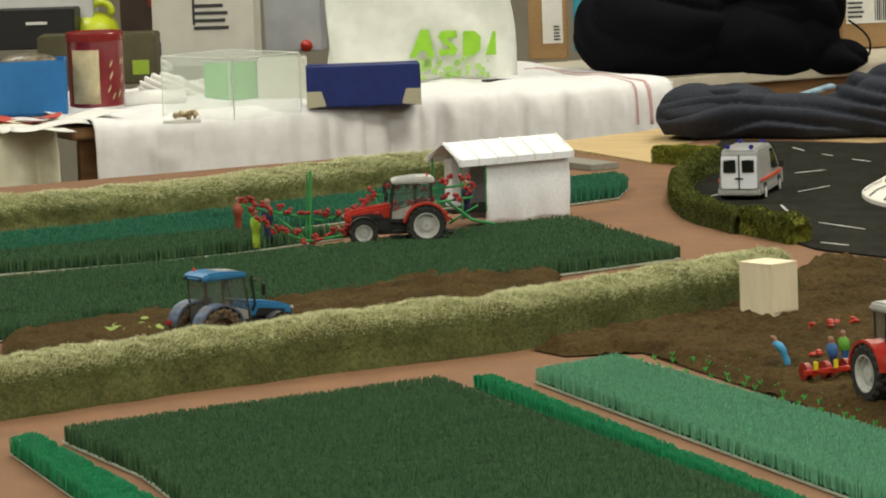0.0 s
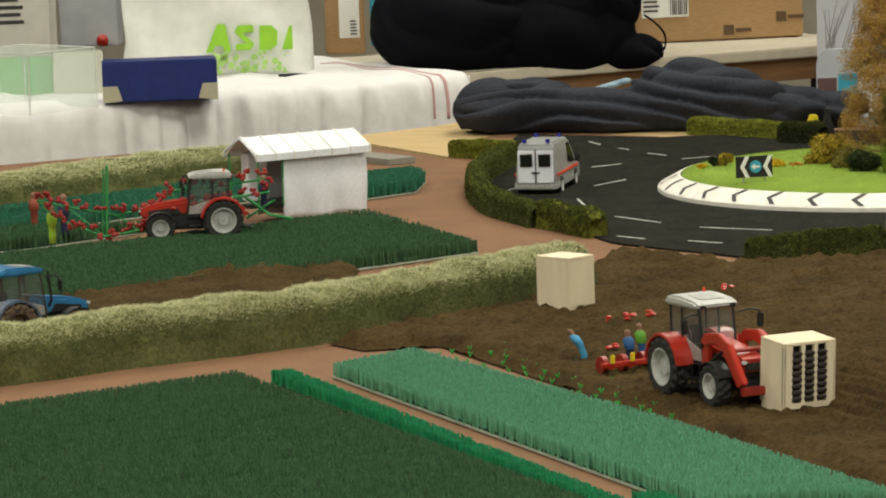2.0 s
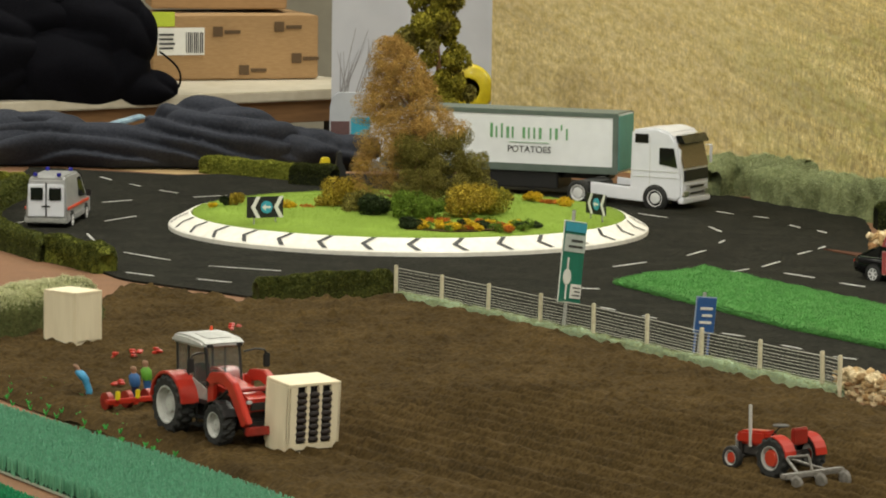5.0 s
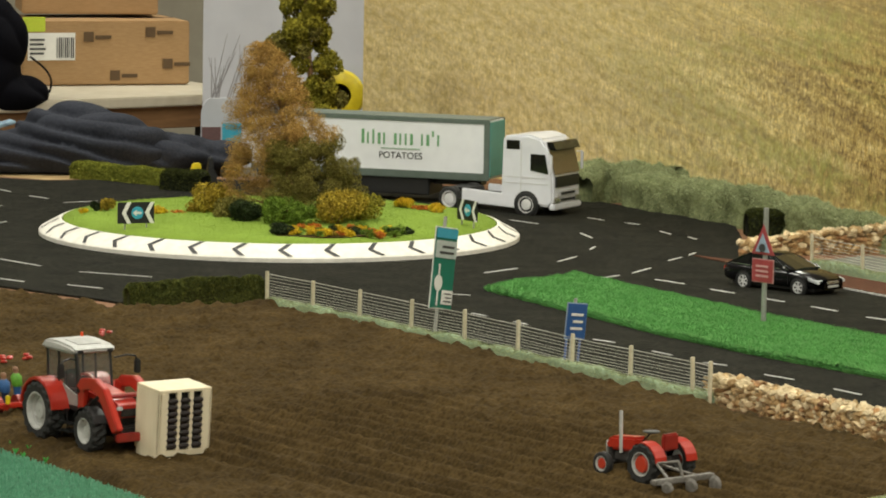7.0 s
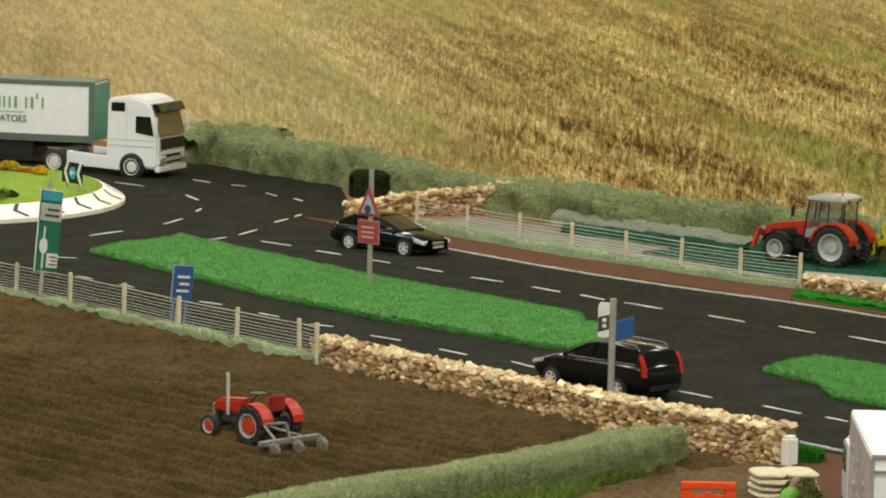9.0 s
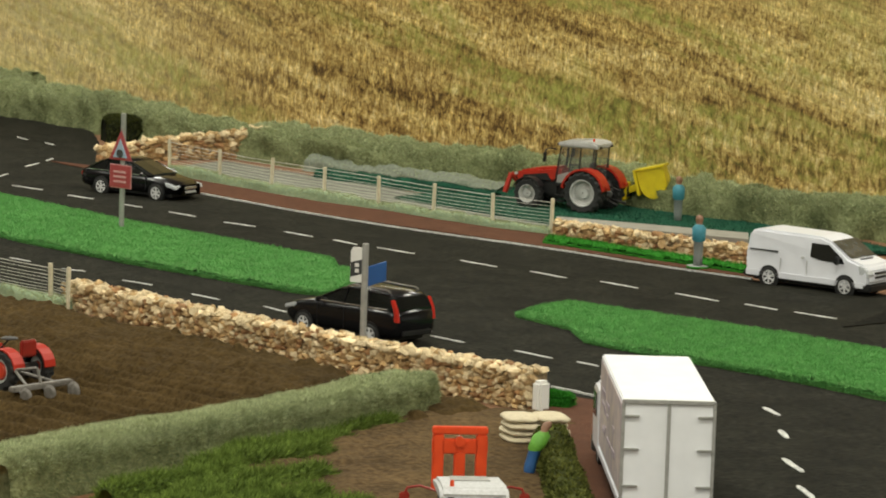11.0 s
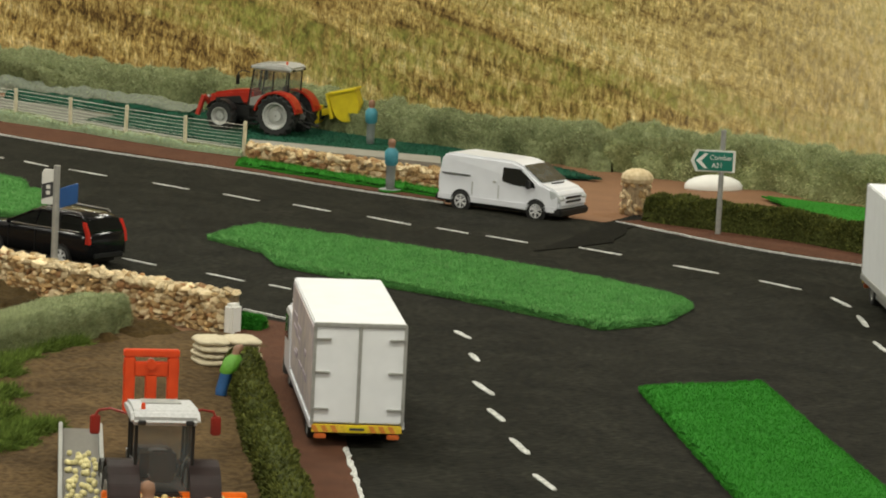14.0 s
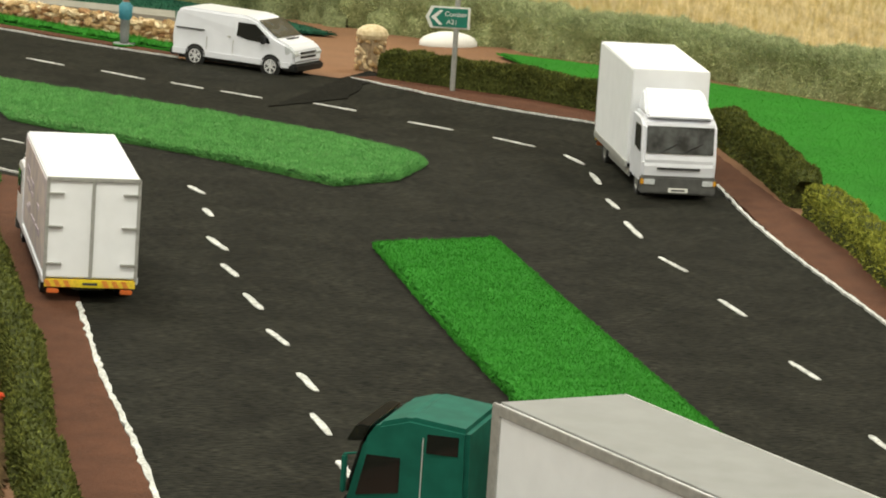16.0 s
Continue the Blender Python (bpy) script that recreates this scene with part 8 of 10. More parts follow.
peg(-0.369, 4.100, 0.040, C_SKY, C_SKY, "plain crouching sky-blue model figure on the soil", 0.008, 0.55, 170)
peg(-0.314, 4.024, 0.042, C_BLUE, C_NAVY, "plain seated dark blue model figure on the planter", 0.012, 0.1, 190)
peg(-0.305, 4.067, 0.042, C_GREEN, C_BLUE, "plain seated green model figure on the planter", 0.012, 0.1, 190)
peg(0.728, 3.245, 0.056, C_GREEN, C_BLUE, "plain leaning green and blue model figure by the hedge", 0.004, 0.55, 35)
peg(0.541, 2.622, 0.068, C_NAVY, C_NAVY, "plain navy model figure at the orange planter", 0.006, 0.1, 100)
peg(0.580, 2.603, 0.062, C_SKY, C_NAVY, "plain sky-blue model figure at the orange planter", 0.004, 0.1, 100)


# ---- planter behind the loader tractor, seedlings and markers ----
def planter(x, y, turn):
    t = thing("planter", x, y, turn, "low red planting implement hitched behind a tractor", "farm implement", z=0.012)
    bm = bmesh.new()
    block(bm, -0.004, 0.004, -0.034, 0.034, 0.008, 0.013, 0.001)
    for q in (-0.024, 0.0, 0.024):
        block(bm, -0.022, 0.004, q - 0.003, q + 0.003, 0.006, 0.012, 0.001)
        rod(bm, (-0.01, q, 0.008), (-0.016, q, 0.0), 0.002)
    part("frame", bm, RED, t)
    for q in (-0.024, 0.0, 0.024):
        bm = bmesh.new()
        lathe(bm, [(0.002, -0.003), (0.009, -0.003), (0.009, 0.003), (0.002, 0.003)], (-0.014, q, 0.0095), "y", 16)
        part("press_wheel", bm, RED_DARK, t)
        bm = bmesh.new()
        block(bm, 0.004, 0.008, q - 0.002, q + 0.002, 0.013, 0.022, 0.0006)
        part("seed_tube", bm, YELLOW, t)


planter(-0.313, 3.994, -53)
SPROUT = surface("seedling_green", (0.03, 0.36, 0.05), (0.02, 0.26, 0.03), 90, 0.7)
rnd = random.Random(23)
seedling = None
# planted rows run back from the planter, in the ploughing direction
AX, AY = -0.328, 3.897
ROW, OUT = Vector((math.cos(radians(127)), math.sin(radians(127)))), Vector((math.cos(radians(37)), math.sin(radians(37))))
for r in range(9):
    for k in range(15):
        p = Vector((AX, AY)) + OUT * (-0.075 + 0.0225 * r + rnd.uniform(-0.004, 0.004)) + ROW * (-0.17 + 0.036 * k + rnd.uniform(-0.008, 0.008))
        if r > 5 and k < 7 or rnd.random() < 0.12:
            continue
        if seedling is None or rnd.random() < 0.12:
            bm = bmesh.new()
            for q in range(3):
                a = q * 2.1 + rnd.random()
                rod(bm, (0, 0, 0), (0.0028 * math.cos(a), 0.0028 * math.sin(a), 0.0032 + 0.0025 * rnd.random()), 0.0010, 0.0006, 4)
            seedling = tagged(linked("seedling", bm, SPROUT), "bright green plastic seedling in the soil", "seedling", "planted seedlings")
            seedling.matrix_basis = pose(p.x, p.y, 0.0075, 0, 0, rnd.uniform(0, 360))
        else:
            copy_thing(seedling, pose(p.x, p.y, 0.0075, 0, 0, rnd.uniform(0, 360)))
for q in ((-0.363, 4.343), (-0.339, 4.367), (-0.319, 4.390), (-0.241, 4.585), (-0.344, 4.149)):
    bm = bmesh.new()
    for k in range(5):
        ball(bm, (q[0] + rnd.uniform(-0.006, 0.006), q[1] + rnd.uniform(-0.006, 0.006), 0.014 + rnd.uniform(0, 0.006)), 0.003, 6, (1.4, 1, 0.6))
    tagged(linked("red_flower", bm, RED), "small red tulip heads lying on the soil", "flower", "loose red tulips")


# ---- tulip harvester: canopy trailer and boom ----
def canopy_trailer():
    x, y = -0.877, 5.503
    t = thing("canopy_trailer", x, y, 38, "white canvas-sided harvester trailer with a gabled roof", "trailer", z=0.012)
    bm = bmesh.new()
    block(bm, -0.075, 0.065, -0.036, 0.036, 0.012, 0.018, 0.001)
    block(bm, -0.105, -0.07, -0.012, 0.012, 0.010, 0.016, 0.001)
    part("deck", bm, BLACK, t)
    for s in (1, -1):
        wheel(t, 0.02, s * 0.030, 0.013, 0.010, RIM_WHITE, TYRE, 0.55)
    # draped sheet, slightly bellied, with a wavy hem
    for s in (-1, 1):
        vs, fs = [], []
        nx, nz = 24, 12
        for i in range(nx + 1):
            for k in range(nz + 1):
                u, v = i / nx, k / nz
                fold = 0.0018 * math.sin(u * 17 + v * 3) + 0.0012 * math.sin(u * 37)
                vs.append((-0.066 + 0.136 * u, s * (0.037 + fold * (1 - v) + 0.004 * math.sin(math.pi * v)), -0.006 + 0.0015 * math.sin(u * 11) + (0.085 + 0.006) * v))
        for i in range(nx):
            for k in range(nz):
                a = i * (nz + 1) + k
                fs.append((a, a + nz + 1, a + nz + 2, a + 1))
        ob = raw("side_sheet", vs, fs, CANVAS, t, True)
        ob.modifiers.new("thickness", "SOLIDIFY").thickness = 0.0008
    bm = bmesh.new()
    block(bm, -0.092, -0.062, 0.012, 0.034, 0.018, 0.084, 0.001)
    part("end_sheet", bm, CANVAS, t)
    bm = bmesh.new()
    block(bm, 0.068, 0.070, -0.036, 0.036, 0.014, 0.088)
    part("end_sheet", bm, CANVAS, t)
    # roof sheets over the gable, with a valance and ribs
    for s in (1, -1):
        bm = bmesh.new()
        outline(bm, [(s * 0.048, 0.079), (s * 0.048, 0.089), (0.0, 0.1105), (0.0, 0.1075), (s * 0.046, 0.087)], -0.112, 0.074, 0.0004, axis="x")
        roof = part("roof_sheet", bm, CANVAS, t)
        for k in range(7):
            bm = bmesh.new()
            xx = -0.110 + 0.030 * k
            outline(bm, [(s * 0.049, 0.080), (s * 0.049, 0.0902), (0.0, 0.1117), (0.0, 0.1105)], xx, xx + 0.0022, axis="x")
            part("roof_rib", bm, PAPER, roof)
    for px, py in ((-0.106, -0.042), (-0.106, 0.042), (-0.066, -0.040), (-0.066, 0.040)):
        bm = bmesh.new()
        rod(bm, (px, py, 0.015), (px, py, 0.086), 0.0014)
        part("roof_post", bm, GREEN_FRAME, t)
    return t


canopy_trailer()


TULIP_RED = surface("tulip_red", (0.30, 0.016, 0.010), (0.20, 0.010, 0.008), 200, 0.5)


def boom():
    t = tagged(new("harvester_boom"), "green tubular harvester boom hung with red tulip heads", "farm implement")
    rnd = random.Random(33)

    def run(pts, r=0.0016):
        bm = bmesh.new()
        tube(bm, [Vector(p) for p in pts], r, 7)
        part("tube", bm, GREEN_FRAME, t)

    upper = [(-0.896, 5.270, 0.082), (-0.961, 5.240, 0.077), (-1.023, 5.220, 0.073), (-1.043, 5.200, 0.054), (-1.090, 5.180, 0.046), (-1.157, 5.170, 0.060), (-1.196, 5.170, 0.069)]
    lower = [(-0.893, 5.250, 0.066), (-0.950, 5.220, 0.061), (-1.009, 5.200, 0.055), (-1.036, 5.180, 0.041), (-1.058, 5.170, 0.026), (-1.103, 5.160, 0.020), (-1.148, 5.160, 0.036), (-1.186, 5.160, 0.060)]
    run(upper)
    run(lower)
    run([(-1.101, 5.180, 0.113), (-1.103, 5.170, 0.019)], 0.0022)
    run([(-1.106, 5.180, 0.109), (-1.108, 5.170, 0.019)], 0.0012)
    run([(-0.936, 5.250, 0.067), (-0.894, 5.250, 0.035), (-0.863, 5.250, 0.029)], 0.0022)
    run([(-0.926, 5.250, 0.031), (-0.886, 5.250, 0.055)], 0.0018)
    run([(-1.118, 5.160, 0.020), (-1.021, 5.180, 0.026)], 0.0014)
    for a, b in zip(upper[1:], lower[1:]):
        run([a, b], 0.001)
    spots = []
    for line, lift in ((upper, 0.006), (lower, 0.004)):
        for a, b in zip(line, line[1:]):
            for k in range(6):
                u = (k + rnd.random()) / 6
                spots.append(Vector(a).lerp(Vector(b), u) + Vector((0, rnd.uniform(-0.012, 0.004), lift + rnd.uniform(-0.006, 0.006))))
    spots += [Vector(v) for v in ((-1.032, 5.240, 0.082), (-1.009, 5.240, 0.084), (-0.990, 5.240, 0.087), (-0.968, 5.240, 0.088), (-0.946, 5.250, 0.090), (-0.931, 5.250, 0.088), (-0.924, 5.250, 0.094), (-0.902, 5.260, 0.078), (-0.894, 5.260, 0.081))]
    for p in spots:
        bm = bmesh.new()
        for k in range(4):
            ball(bm, p + Vector((rnd.uniform(-0.0035, 0.0035), rnd.uniform(-0.003, 0.003), rnd.uniform(-0.003, 0.003))), 0.0029, 7, (1, 1, 0.95))
        part("tulip_head", bm, TULIP_RED, t)


boom()
peg((-0.908, 5.290, 0.060)[0], 5.29, 0.050, C_NAVY, C_NAVY, "plain dark model figure on the harvester trailer", 0.035)


# ---- yellow implement on the far tractor, red front arm ----
def spreader(x, y, turn):
    t = thing("spreader", x, y, turn, "yellow mounted spreader with a curved spout", "farm implement", z=0.004)
    bm = bmesh.new()
    block(bm, -0.030, -0.020, -0.030, 0.014, 0.012, 0.034, 0.002)
    part("casing", bm, YELLOW, t)
    # tilted drum, straight along its rim and round below, carried on a braced arm
    m = Matrix.Translation((-0.066, 0.0, 0.037)) @ Matrix.Rotation(radians(14), 4, "Y")
    bm = bmesh.new()
    outline(bm, [(0.019 * math.cos(radians(a)), 0.021 * math.sin(radians(a))) for a in range(-195, 25, 20)] + [(0.021, 0.0205), (-0.017, 0.0205)], -0.013, 0.013, 0.0012)
    bmesh.ops.transform(bm, matrix=m, verts=bm.verts)
    drum = part("drum", bm, YELLOW, t)
    bm = bmesh.new()
    block(bm, -0.020, 0.024, -0.016, 0.016, 0.0195, 0.0225, 0.0006, m)
    part("drum_rim", bm, YELLOW, drum)
    bm = bmesh.new()
    block(bm, 0.0195, 0.0235, -0.016, 0.016, -0.012, 0.021, 0.0006, m)
    part("drum_plate", bm, YELLOW, drum)
    bm = bmesh.new()
    outline(bm, [(-0.022, 0.018), (-0.022, 0.026), (-0.045, 0.036), (-0.058, 0.038), (-0.060, 0.030), (-0.045, 0.026)], -0.005, 0.005, 0.001)
    part("arm", bm, YELLOW, t)
    bm = bmesh.new()
    for q in (-0.022, -0.008, 0.006):
        block(bm, -0.0315, -0.029, q - 0.0045, q + 0.0045, 0.016, 0.030, 0.0006)
    part("slot", bm, BLACK, t)
    bm = bmesh.new()
    rod(bm, (-0.02, -0.01, 0.014), (0.012, -0.01, 0.016), 0.0016)
    rod(bm, (-0.02, 0.01, 0.014), (0.012, 0.01, 0.016), 0.0016)
    block(bm, -0.006, 0.006, -0.014, 0.014, 0.034, 0.044, 0.003)
    part("hitch", bm, BLACK, t)


spreader(1.237, 5.106, 152)
bm = bmesh.new()
for v0, v1 in (((1.103, 5.130, 0.020), (1.111, 5.130, 0.046)), ((1.111, 5.130, 0.046), (1.122, 5.130, 0.032))):
    rod(bm, v0, v1, 0.0035, seg=8)
tagged(linked("front_linkage", bm, RED), "raised red front linkage of a tractor", "farm implement")


# ---- yard: pallet barrier, sacks, orange planter, trailer of bulbs ----
def fork_mast(x, y, turn):
    t = thing("fork_mast", x, y, turn, "orange-red plastic bulk frame raised on a tractor loader", "farm implement", z=0.03)
    w = 0.0225
    bm = bmesh.new()
    block(bm, -0.004, 0.004, -w, w, 0.046, 0.052, 0.001)
    block(bm, -0.003, 0.003, -w, w, 0.030, 0.042, 0.001)
    rod(bm, (-0.005, 0, 0.040), (0.004, 0, 0.040), 0.004, seg=12)
    part("cross_beam", bm, ORANGE_RED, t)
    for q in (-w + 0.005, 0.0, w - 0.005):
        bm = bmesh.new()
        block(bm, -0.004, 0.004, q - 0.0045, q + 0.0045, 0.0, 0.046 if abs(q) > 0.01 else 0.032, 0.001)
        part("upright", bm, ORANGE_RED, t)


fork_mast(0.631, 3.073, 84)


def sack_pile(x, y, turn):
    t = thing("sack_pile", x, y, turn, "stack of five cream sacks beside the hedge", "sacks", z=0.003)
    rnd = random.Random(44)
    for k in range(5):
        for q in (-1, 1):
            bm = bmesh.new()
            r = bmesh.ops.create_grid(bm, x_segments=10, y_segments=6, size=1)
            bmesh.ops.extrude_face_region(bm, geom=list(bm.faces))
            bm.free()
            bm = bmesh.new()
            ball(bm, (0, 0, 0), 1.0, 16)
            for v in bm.verts:
                c = v.co
                c.x = math.copysign(abs(c.x) ** 0.55, c.x) * 0.0155
                c.y = math.copysign(abs(c.y) ** 0.55, c.y) * 0.021
                c.z = c.z * 0.0034 + 0.0006 * math.sin(c.x * 500 + k) * math.sin(c.y * 400)
            m = Matrix.Translation((q * 0.0145 + rnd.uniform(-0.001, 0.001), rnd.uniform(-0.002, 0.002), 0.0035 + 0.0058 * k)) @ Matrix.Rotation(rnd.uniform(-0.06, 0.06), 4, "Z")
            bmesh.ops.transform(bm, matrix=m, verts=bm.verts)
            part("sack", bm, surface("cream_sack", (0.56, 0.49, 0.34), (0.48, 0.41, 0.28), 200, 0.8) if k + q == -1 else bpy.data.materials["cream_sack"], t, smooth=True)


sack_pile(0.766, 3.400, 6)


def bulb_planter(x, y, turn):
    t = thing("bulb_planter", x, y, turn, "orange bulb planter hopper mounted behind a tractor", "farm implement", z=0.004)
    bm = bmesh.new()
    outline(bm, [(-0.030, 0.040), (0.012, 0.040), (0.006, 0.024), (-0.024, 0.024)], -0.054, 0.046, 0.001)
    hop = part("hopper", bm, ORANGE, t)
    bm = bmesh.new()
    block(bm, -0.033, -0.029, -0.058, 0.050, 0.028, 0.040, 0.001)
    part("rim_rail", bm, ORANGE, hop)
    bm = bmesh.new()
    block(bm, 0.010, 0.016, -0.056, 0.048, 0.036, 0.043, 0.001)
    part("rim_rail", bm, ORANGE, hop)
    for q in (-0.050, -0.012, 0.036):
        bm = bmesh.new()
        block(bm, -0.033, -0.027, q - 0.003, q + 0.003, 0.008, 0.032, 0.0008)
        part("upright", bm, ORANGE, t)
    bm = bmesh.new()
    block(bm, -0.044, -0.034, -0.052, 0.070, 0.003, 0.011, 0.001)
    part("step_beam", bm, ORANGE, t)
    bm = bmesh.new()
    block(bm, -0.030, -0.004, -0.030, 0.030, 0.012, 0.022, 0.001)
    part("gear_case", bm, BLACK, t)
    bm = bmesh.new()
    tube(bm, [Vector((-0.036, -0.050, 0.012)), Vector((-0.030, -0.066, 0.018)), Vector((-0.030, -0.084, 0.014))], 0.0028, 8)
    part("side_arm", bm, ORANGE_RED, t)
    wheel(t, -0.040, -0.058, 0.0085, 0.006, GREY_METAL, TYRE, 0.5)
    rnd = random.Random(5)
    bm = bmesh.new()
    for k in range(26):
        ball(bm, (rnd.uniform(-0.02, 0.004), rnd.uniform(-0.045, 0.030), 0.041), 0.0026, 6)
    tagged(part("bulb_load", bm, surface("pale_bulb", (0.66, 0.5, 0.2)), hop), kind="stuff")


bulb_planter(0.570, 2.691, 84)


def conveyor(x, y, turn):
    t = thing("conveyor", x, y, turn, "grey conveyor tray with scattered pale bulbs", "farm implement", z=0.004)
    bm = bmesh.new()
    block(bm, -0.15, 0.15, -0.014, 0.014, 0.026, 0.029, 0.0006)
    part("belt", bm, surface("grey_belt", (0.13, 0.12, 0.10)), t)
    for s in (1, -1):
        bm = bmesh.new()
        block(bm, -0.15, 0.15, s * 0.0155 - 0.0015, s * 0.0155 + 0.0015, 0.022, 0.034, 0.0006)
        part("side_rail", bm, GREY_METAL, t)
        for xx in (-0.13, 0.0, 0.13):
            bm = bmesh.new()
            rod(bm, (xx, s * 0.014, 0), (xx, s * 0.014, 0.026), 0.0014)
            part("leg", bm, GREY_METAL, t)
    rnd = random.Random(6)
    for k in range(70):
        bm = bmesh.new()
        ball(bm, (rnd.uniform(-0.145, 0.05), rnd.uniform(-0.011, 0.011), 0.031), 0.0022, 6)
        part("bulb", bm, surface("pale_bulb_skin", (0.7, 0.62, 0.3)) if k == 0 else bpy.data.materials["pale_bulb_skin"], t)


conveyor(0.535, 2.850, 80)

# ---- tables behind the layout ----
TURN = 35.5
TDIR = Vector((math.cos(radians(TURN)), math.sin(radians(TURN))))
TOUT = Vector((-TDIR.y, TDIR.x))


def sheet(name, fn, nu, nv, material, parent, thick=0.002):
    vs = [fn(i / nu, k / nv) for i in range(nu + 1) for k in range(nv + 1)]
    fs = [(i * (nv + 1) + k, (i + 1) * (nv + 1) + k, (i + 1) * (nv + 1) + k + 1, i * (nv + 1) + k + 1) for i in range(nu) for k in range(nv)]
    ob = raw(name, vs, fs, material, parent, True)
    ob.modifiers.new("thickness", "SOLIDIFY").thickness = thick
    return ob


def trestle_table(label, a, length, depth, top, apron, drop=0.09):
    t = thing("trestle_table", a.x, a.y, TURN, label, "table", "hall tables", -0.75)
    bm = bmesh.new()
    block(bm, 0, length, 0, depth, 0.725, 0.748, 0.003)
    part("tabletop", bm, top, t)
    bm = bmesh.new()
    block(bm, 0.02, length - 0.02, 0.02, 0.04, 0.725 - drop, 0.725, 0.002)
    part("apron", bm, apron, t)
    for x in (0.12, length - 0.14):
        for y in (0.06, depth - 0.06):
            bm = bmesh.new()
            block(bm, x - 0.02, x + 0.02, y - 0.02, y + 0.02, 0, 0.725, 0.003)
            part("leg", bm, BLACK, t)
    return t


TA = Vector((-1.941, 7.125)) - TDIR * 0.02
TEND = Vector((-0.932, 7.839))
LEN_A = (TEND - TA).length
trestle_table("folding table under a white cloth", TA + TOUT * 0.01, LEN_A - 0.02, 0.72, WOOD, WOOD)
trestle_table("folding table under a cream cloth", TA - TDIR * 1.22, 1.18, 0.72, WOOD, WOOD)


def cloth(label, start, length, depth, drop, material, seed, stripes=False):
    t = thing("tablecloth", start.x, start.y, TURN, label, "tablecloth", "tablecloths", 0.0)
    rnd = random.Random(seed)
    ph = [rnd.uniform(0, 6) for _ in range(6)]

    def fold(u):
        x = u * length
        calm = 0.35 + 0.65 * min(1.0, max(0.0, (x - 0.25) * 3.0))
        return calm * (0.012 * abs(math.sin(x * 44 + ph[0] + 1.6 * math.sin(x * 9))) ** 0.6 + 0.008 * math.sin(x * 71 + ph[1] + 1.5 * math.sin(x * 5)) + 0.004 * math.sin(x * 131 + ph[3]))

    def drape(u, v, off=0.0):
        """Over the top from the back, round the table's front edge and down."""
        x, r = u * length, 0.022
        run = v * (depth + drop)
        wrinkle = 0.0035 * math.sin(x * 19 + run * 9 + ph[4]) * math.sin(run * 15 + x * 4) + 0.0030 * math.sin(x * 47 + run * 23 + ph[2]) * math.sin(x * 11 + ph[5])
        if run < depth:
            return (x, depth - run - 0.004, 0.0085 + wrinkle + off)
        d = run - depth
        k = min(1.0, d / 0.06)
        if d < r * 1.571:
            y, z = -0.004 - r * math.sin(d / r), 0.0085 - r * (1 - math.cos(d / r))
        else:
            y, z = -0.004 - r - (d - r * 1.571) * 0.04, 0.0085 - r - (d - r * 1.571)
        return (x, y - fold(u) * k - off, z + wrinkle * (1 - k) + off * (1 - k))

    sheet("cloth_drape", drape, 260, 60, material, t)

    def end(u, v):
        y = u * depth
        f = 0.010 * math.sin(y * 24 + ph[5]) + 0.006 * math.sin(y * 61)
        return (length + 0.008 + abs(f) * v, y - 0.012, 0.0045 - drop * v)

    sheet("hanging_end", end, 80, 10, material, t)
    if stripes:
        tint = surface("pink_stripe", (0.60, 0.34, 0.33))
        for u0 in (1 - 0.060 / length, 1 - 0.085 / length):
            sheet("stripe", lambda u, v, u0=u0: drape(u0 + u * (0.007 if u0 > 0.95 else 0.004) / length, 0.25 + 0.55 * v, 0.0022), 2, 50, tint, t, 0.001)
    return t


cloth("rumpled white tablecloth hanging in folds", TA + TDIR * 0.03, LEN_A - 0.03, 0.72, 0.30, CLOTH, 2, True)
cloth("cream tablecloth hanging over a table", TA - TDIR * 1.22, 1.17, 0.72, 0.30, CLOTH_CREAM, 4)

TB = Vector((-0.576, 8.249))
trestle_table("laminate table with a brown wooden apron", TB - TDIR * 0.62, 1.22, 0.6, TABLE_TOP, WOOD, 0.048)


def carton(x, y, w, d, h, turn, label, material, z=0.0, name="carton", open_top=False):
    t = thing(name, x, y, turn, label, "box", z=z)
    th = 0.004
    if not open_top:
        bm = bmesh.new()
        block(bm, -w / 2, w / 2, -d / 2, d / 2, 0, h, 0.003)
        part("body", bm, material, t)
        bm = bmesh.new()
        block(bm, -w / 2 + 0.002, w / 2 - 0.002, -0.001, 0.001, h - 0.001, h + 0.0008)
        part("flap_seam", bm, INK, t)
    else:
        for x0, x1, y0, y1 in ((-w / 2, w / 2, -d / 2, -d / 2 + th), (-w / 2, w / 2, d / 2 - th, d / 2), (-w / 2, -w / 2 + th, -d / 2 + th, d / 2 - th), (w / 2 - th, w / 2, -d / 2 + th, d / 2 - th)):
            bm = bmesh.new()
            block(bm, x0, x1, y0, y1, 0, h, 0.0012)
            part("side", bm, material, t)
        bm = bmesh.new()
        block(bm, -w / 2, w / 2, -d / 2, d / 2, 0, 0.004)
        part("bottom", bm, material, t)
    return t


def print_bars(t, x0, x1, y, z0, z1, n, material, seed=1, name="text_bar"):
    """Rows of plain bars where small print cannot be read."""
    rnd = random.Random(seed)
    for k in range(n):
        z = z1 - (z1 - z0) * (k + 0.5) / n
        h = (z1 - z0) / n * 0.45
        bm = bmesh.new()
        block(bm, x0, x0 + (x1 - x0) * rnd.uniform(0.65, 1.0), y - 0.001, y + 0.0004, z - h / 2, z + h / 2)
        part(name, bm, material, t)


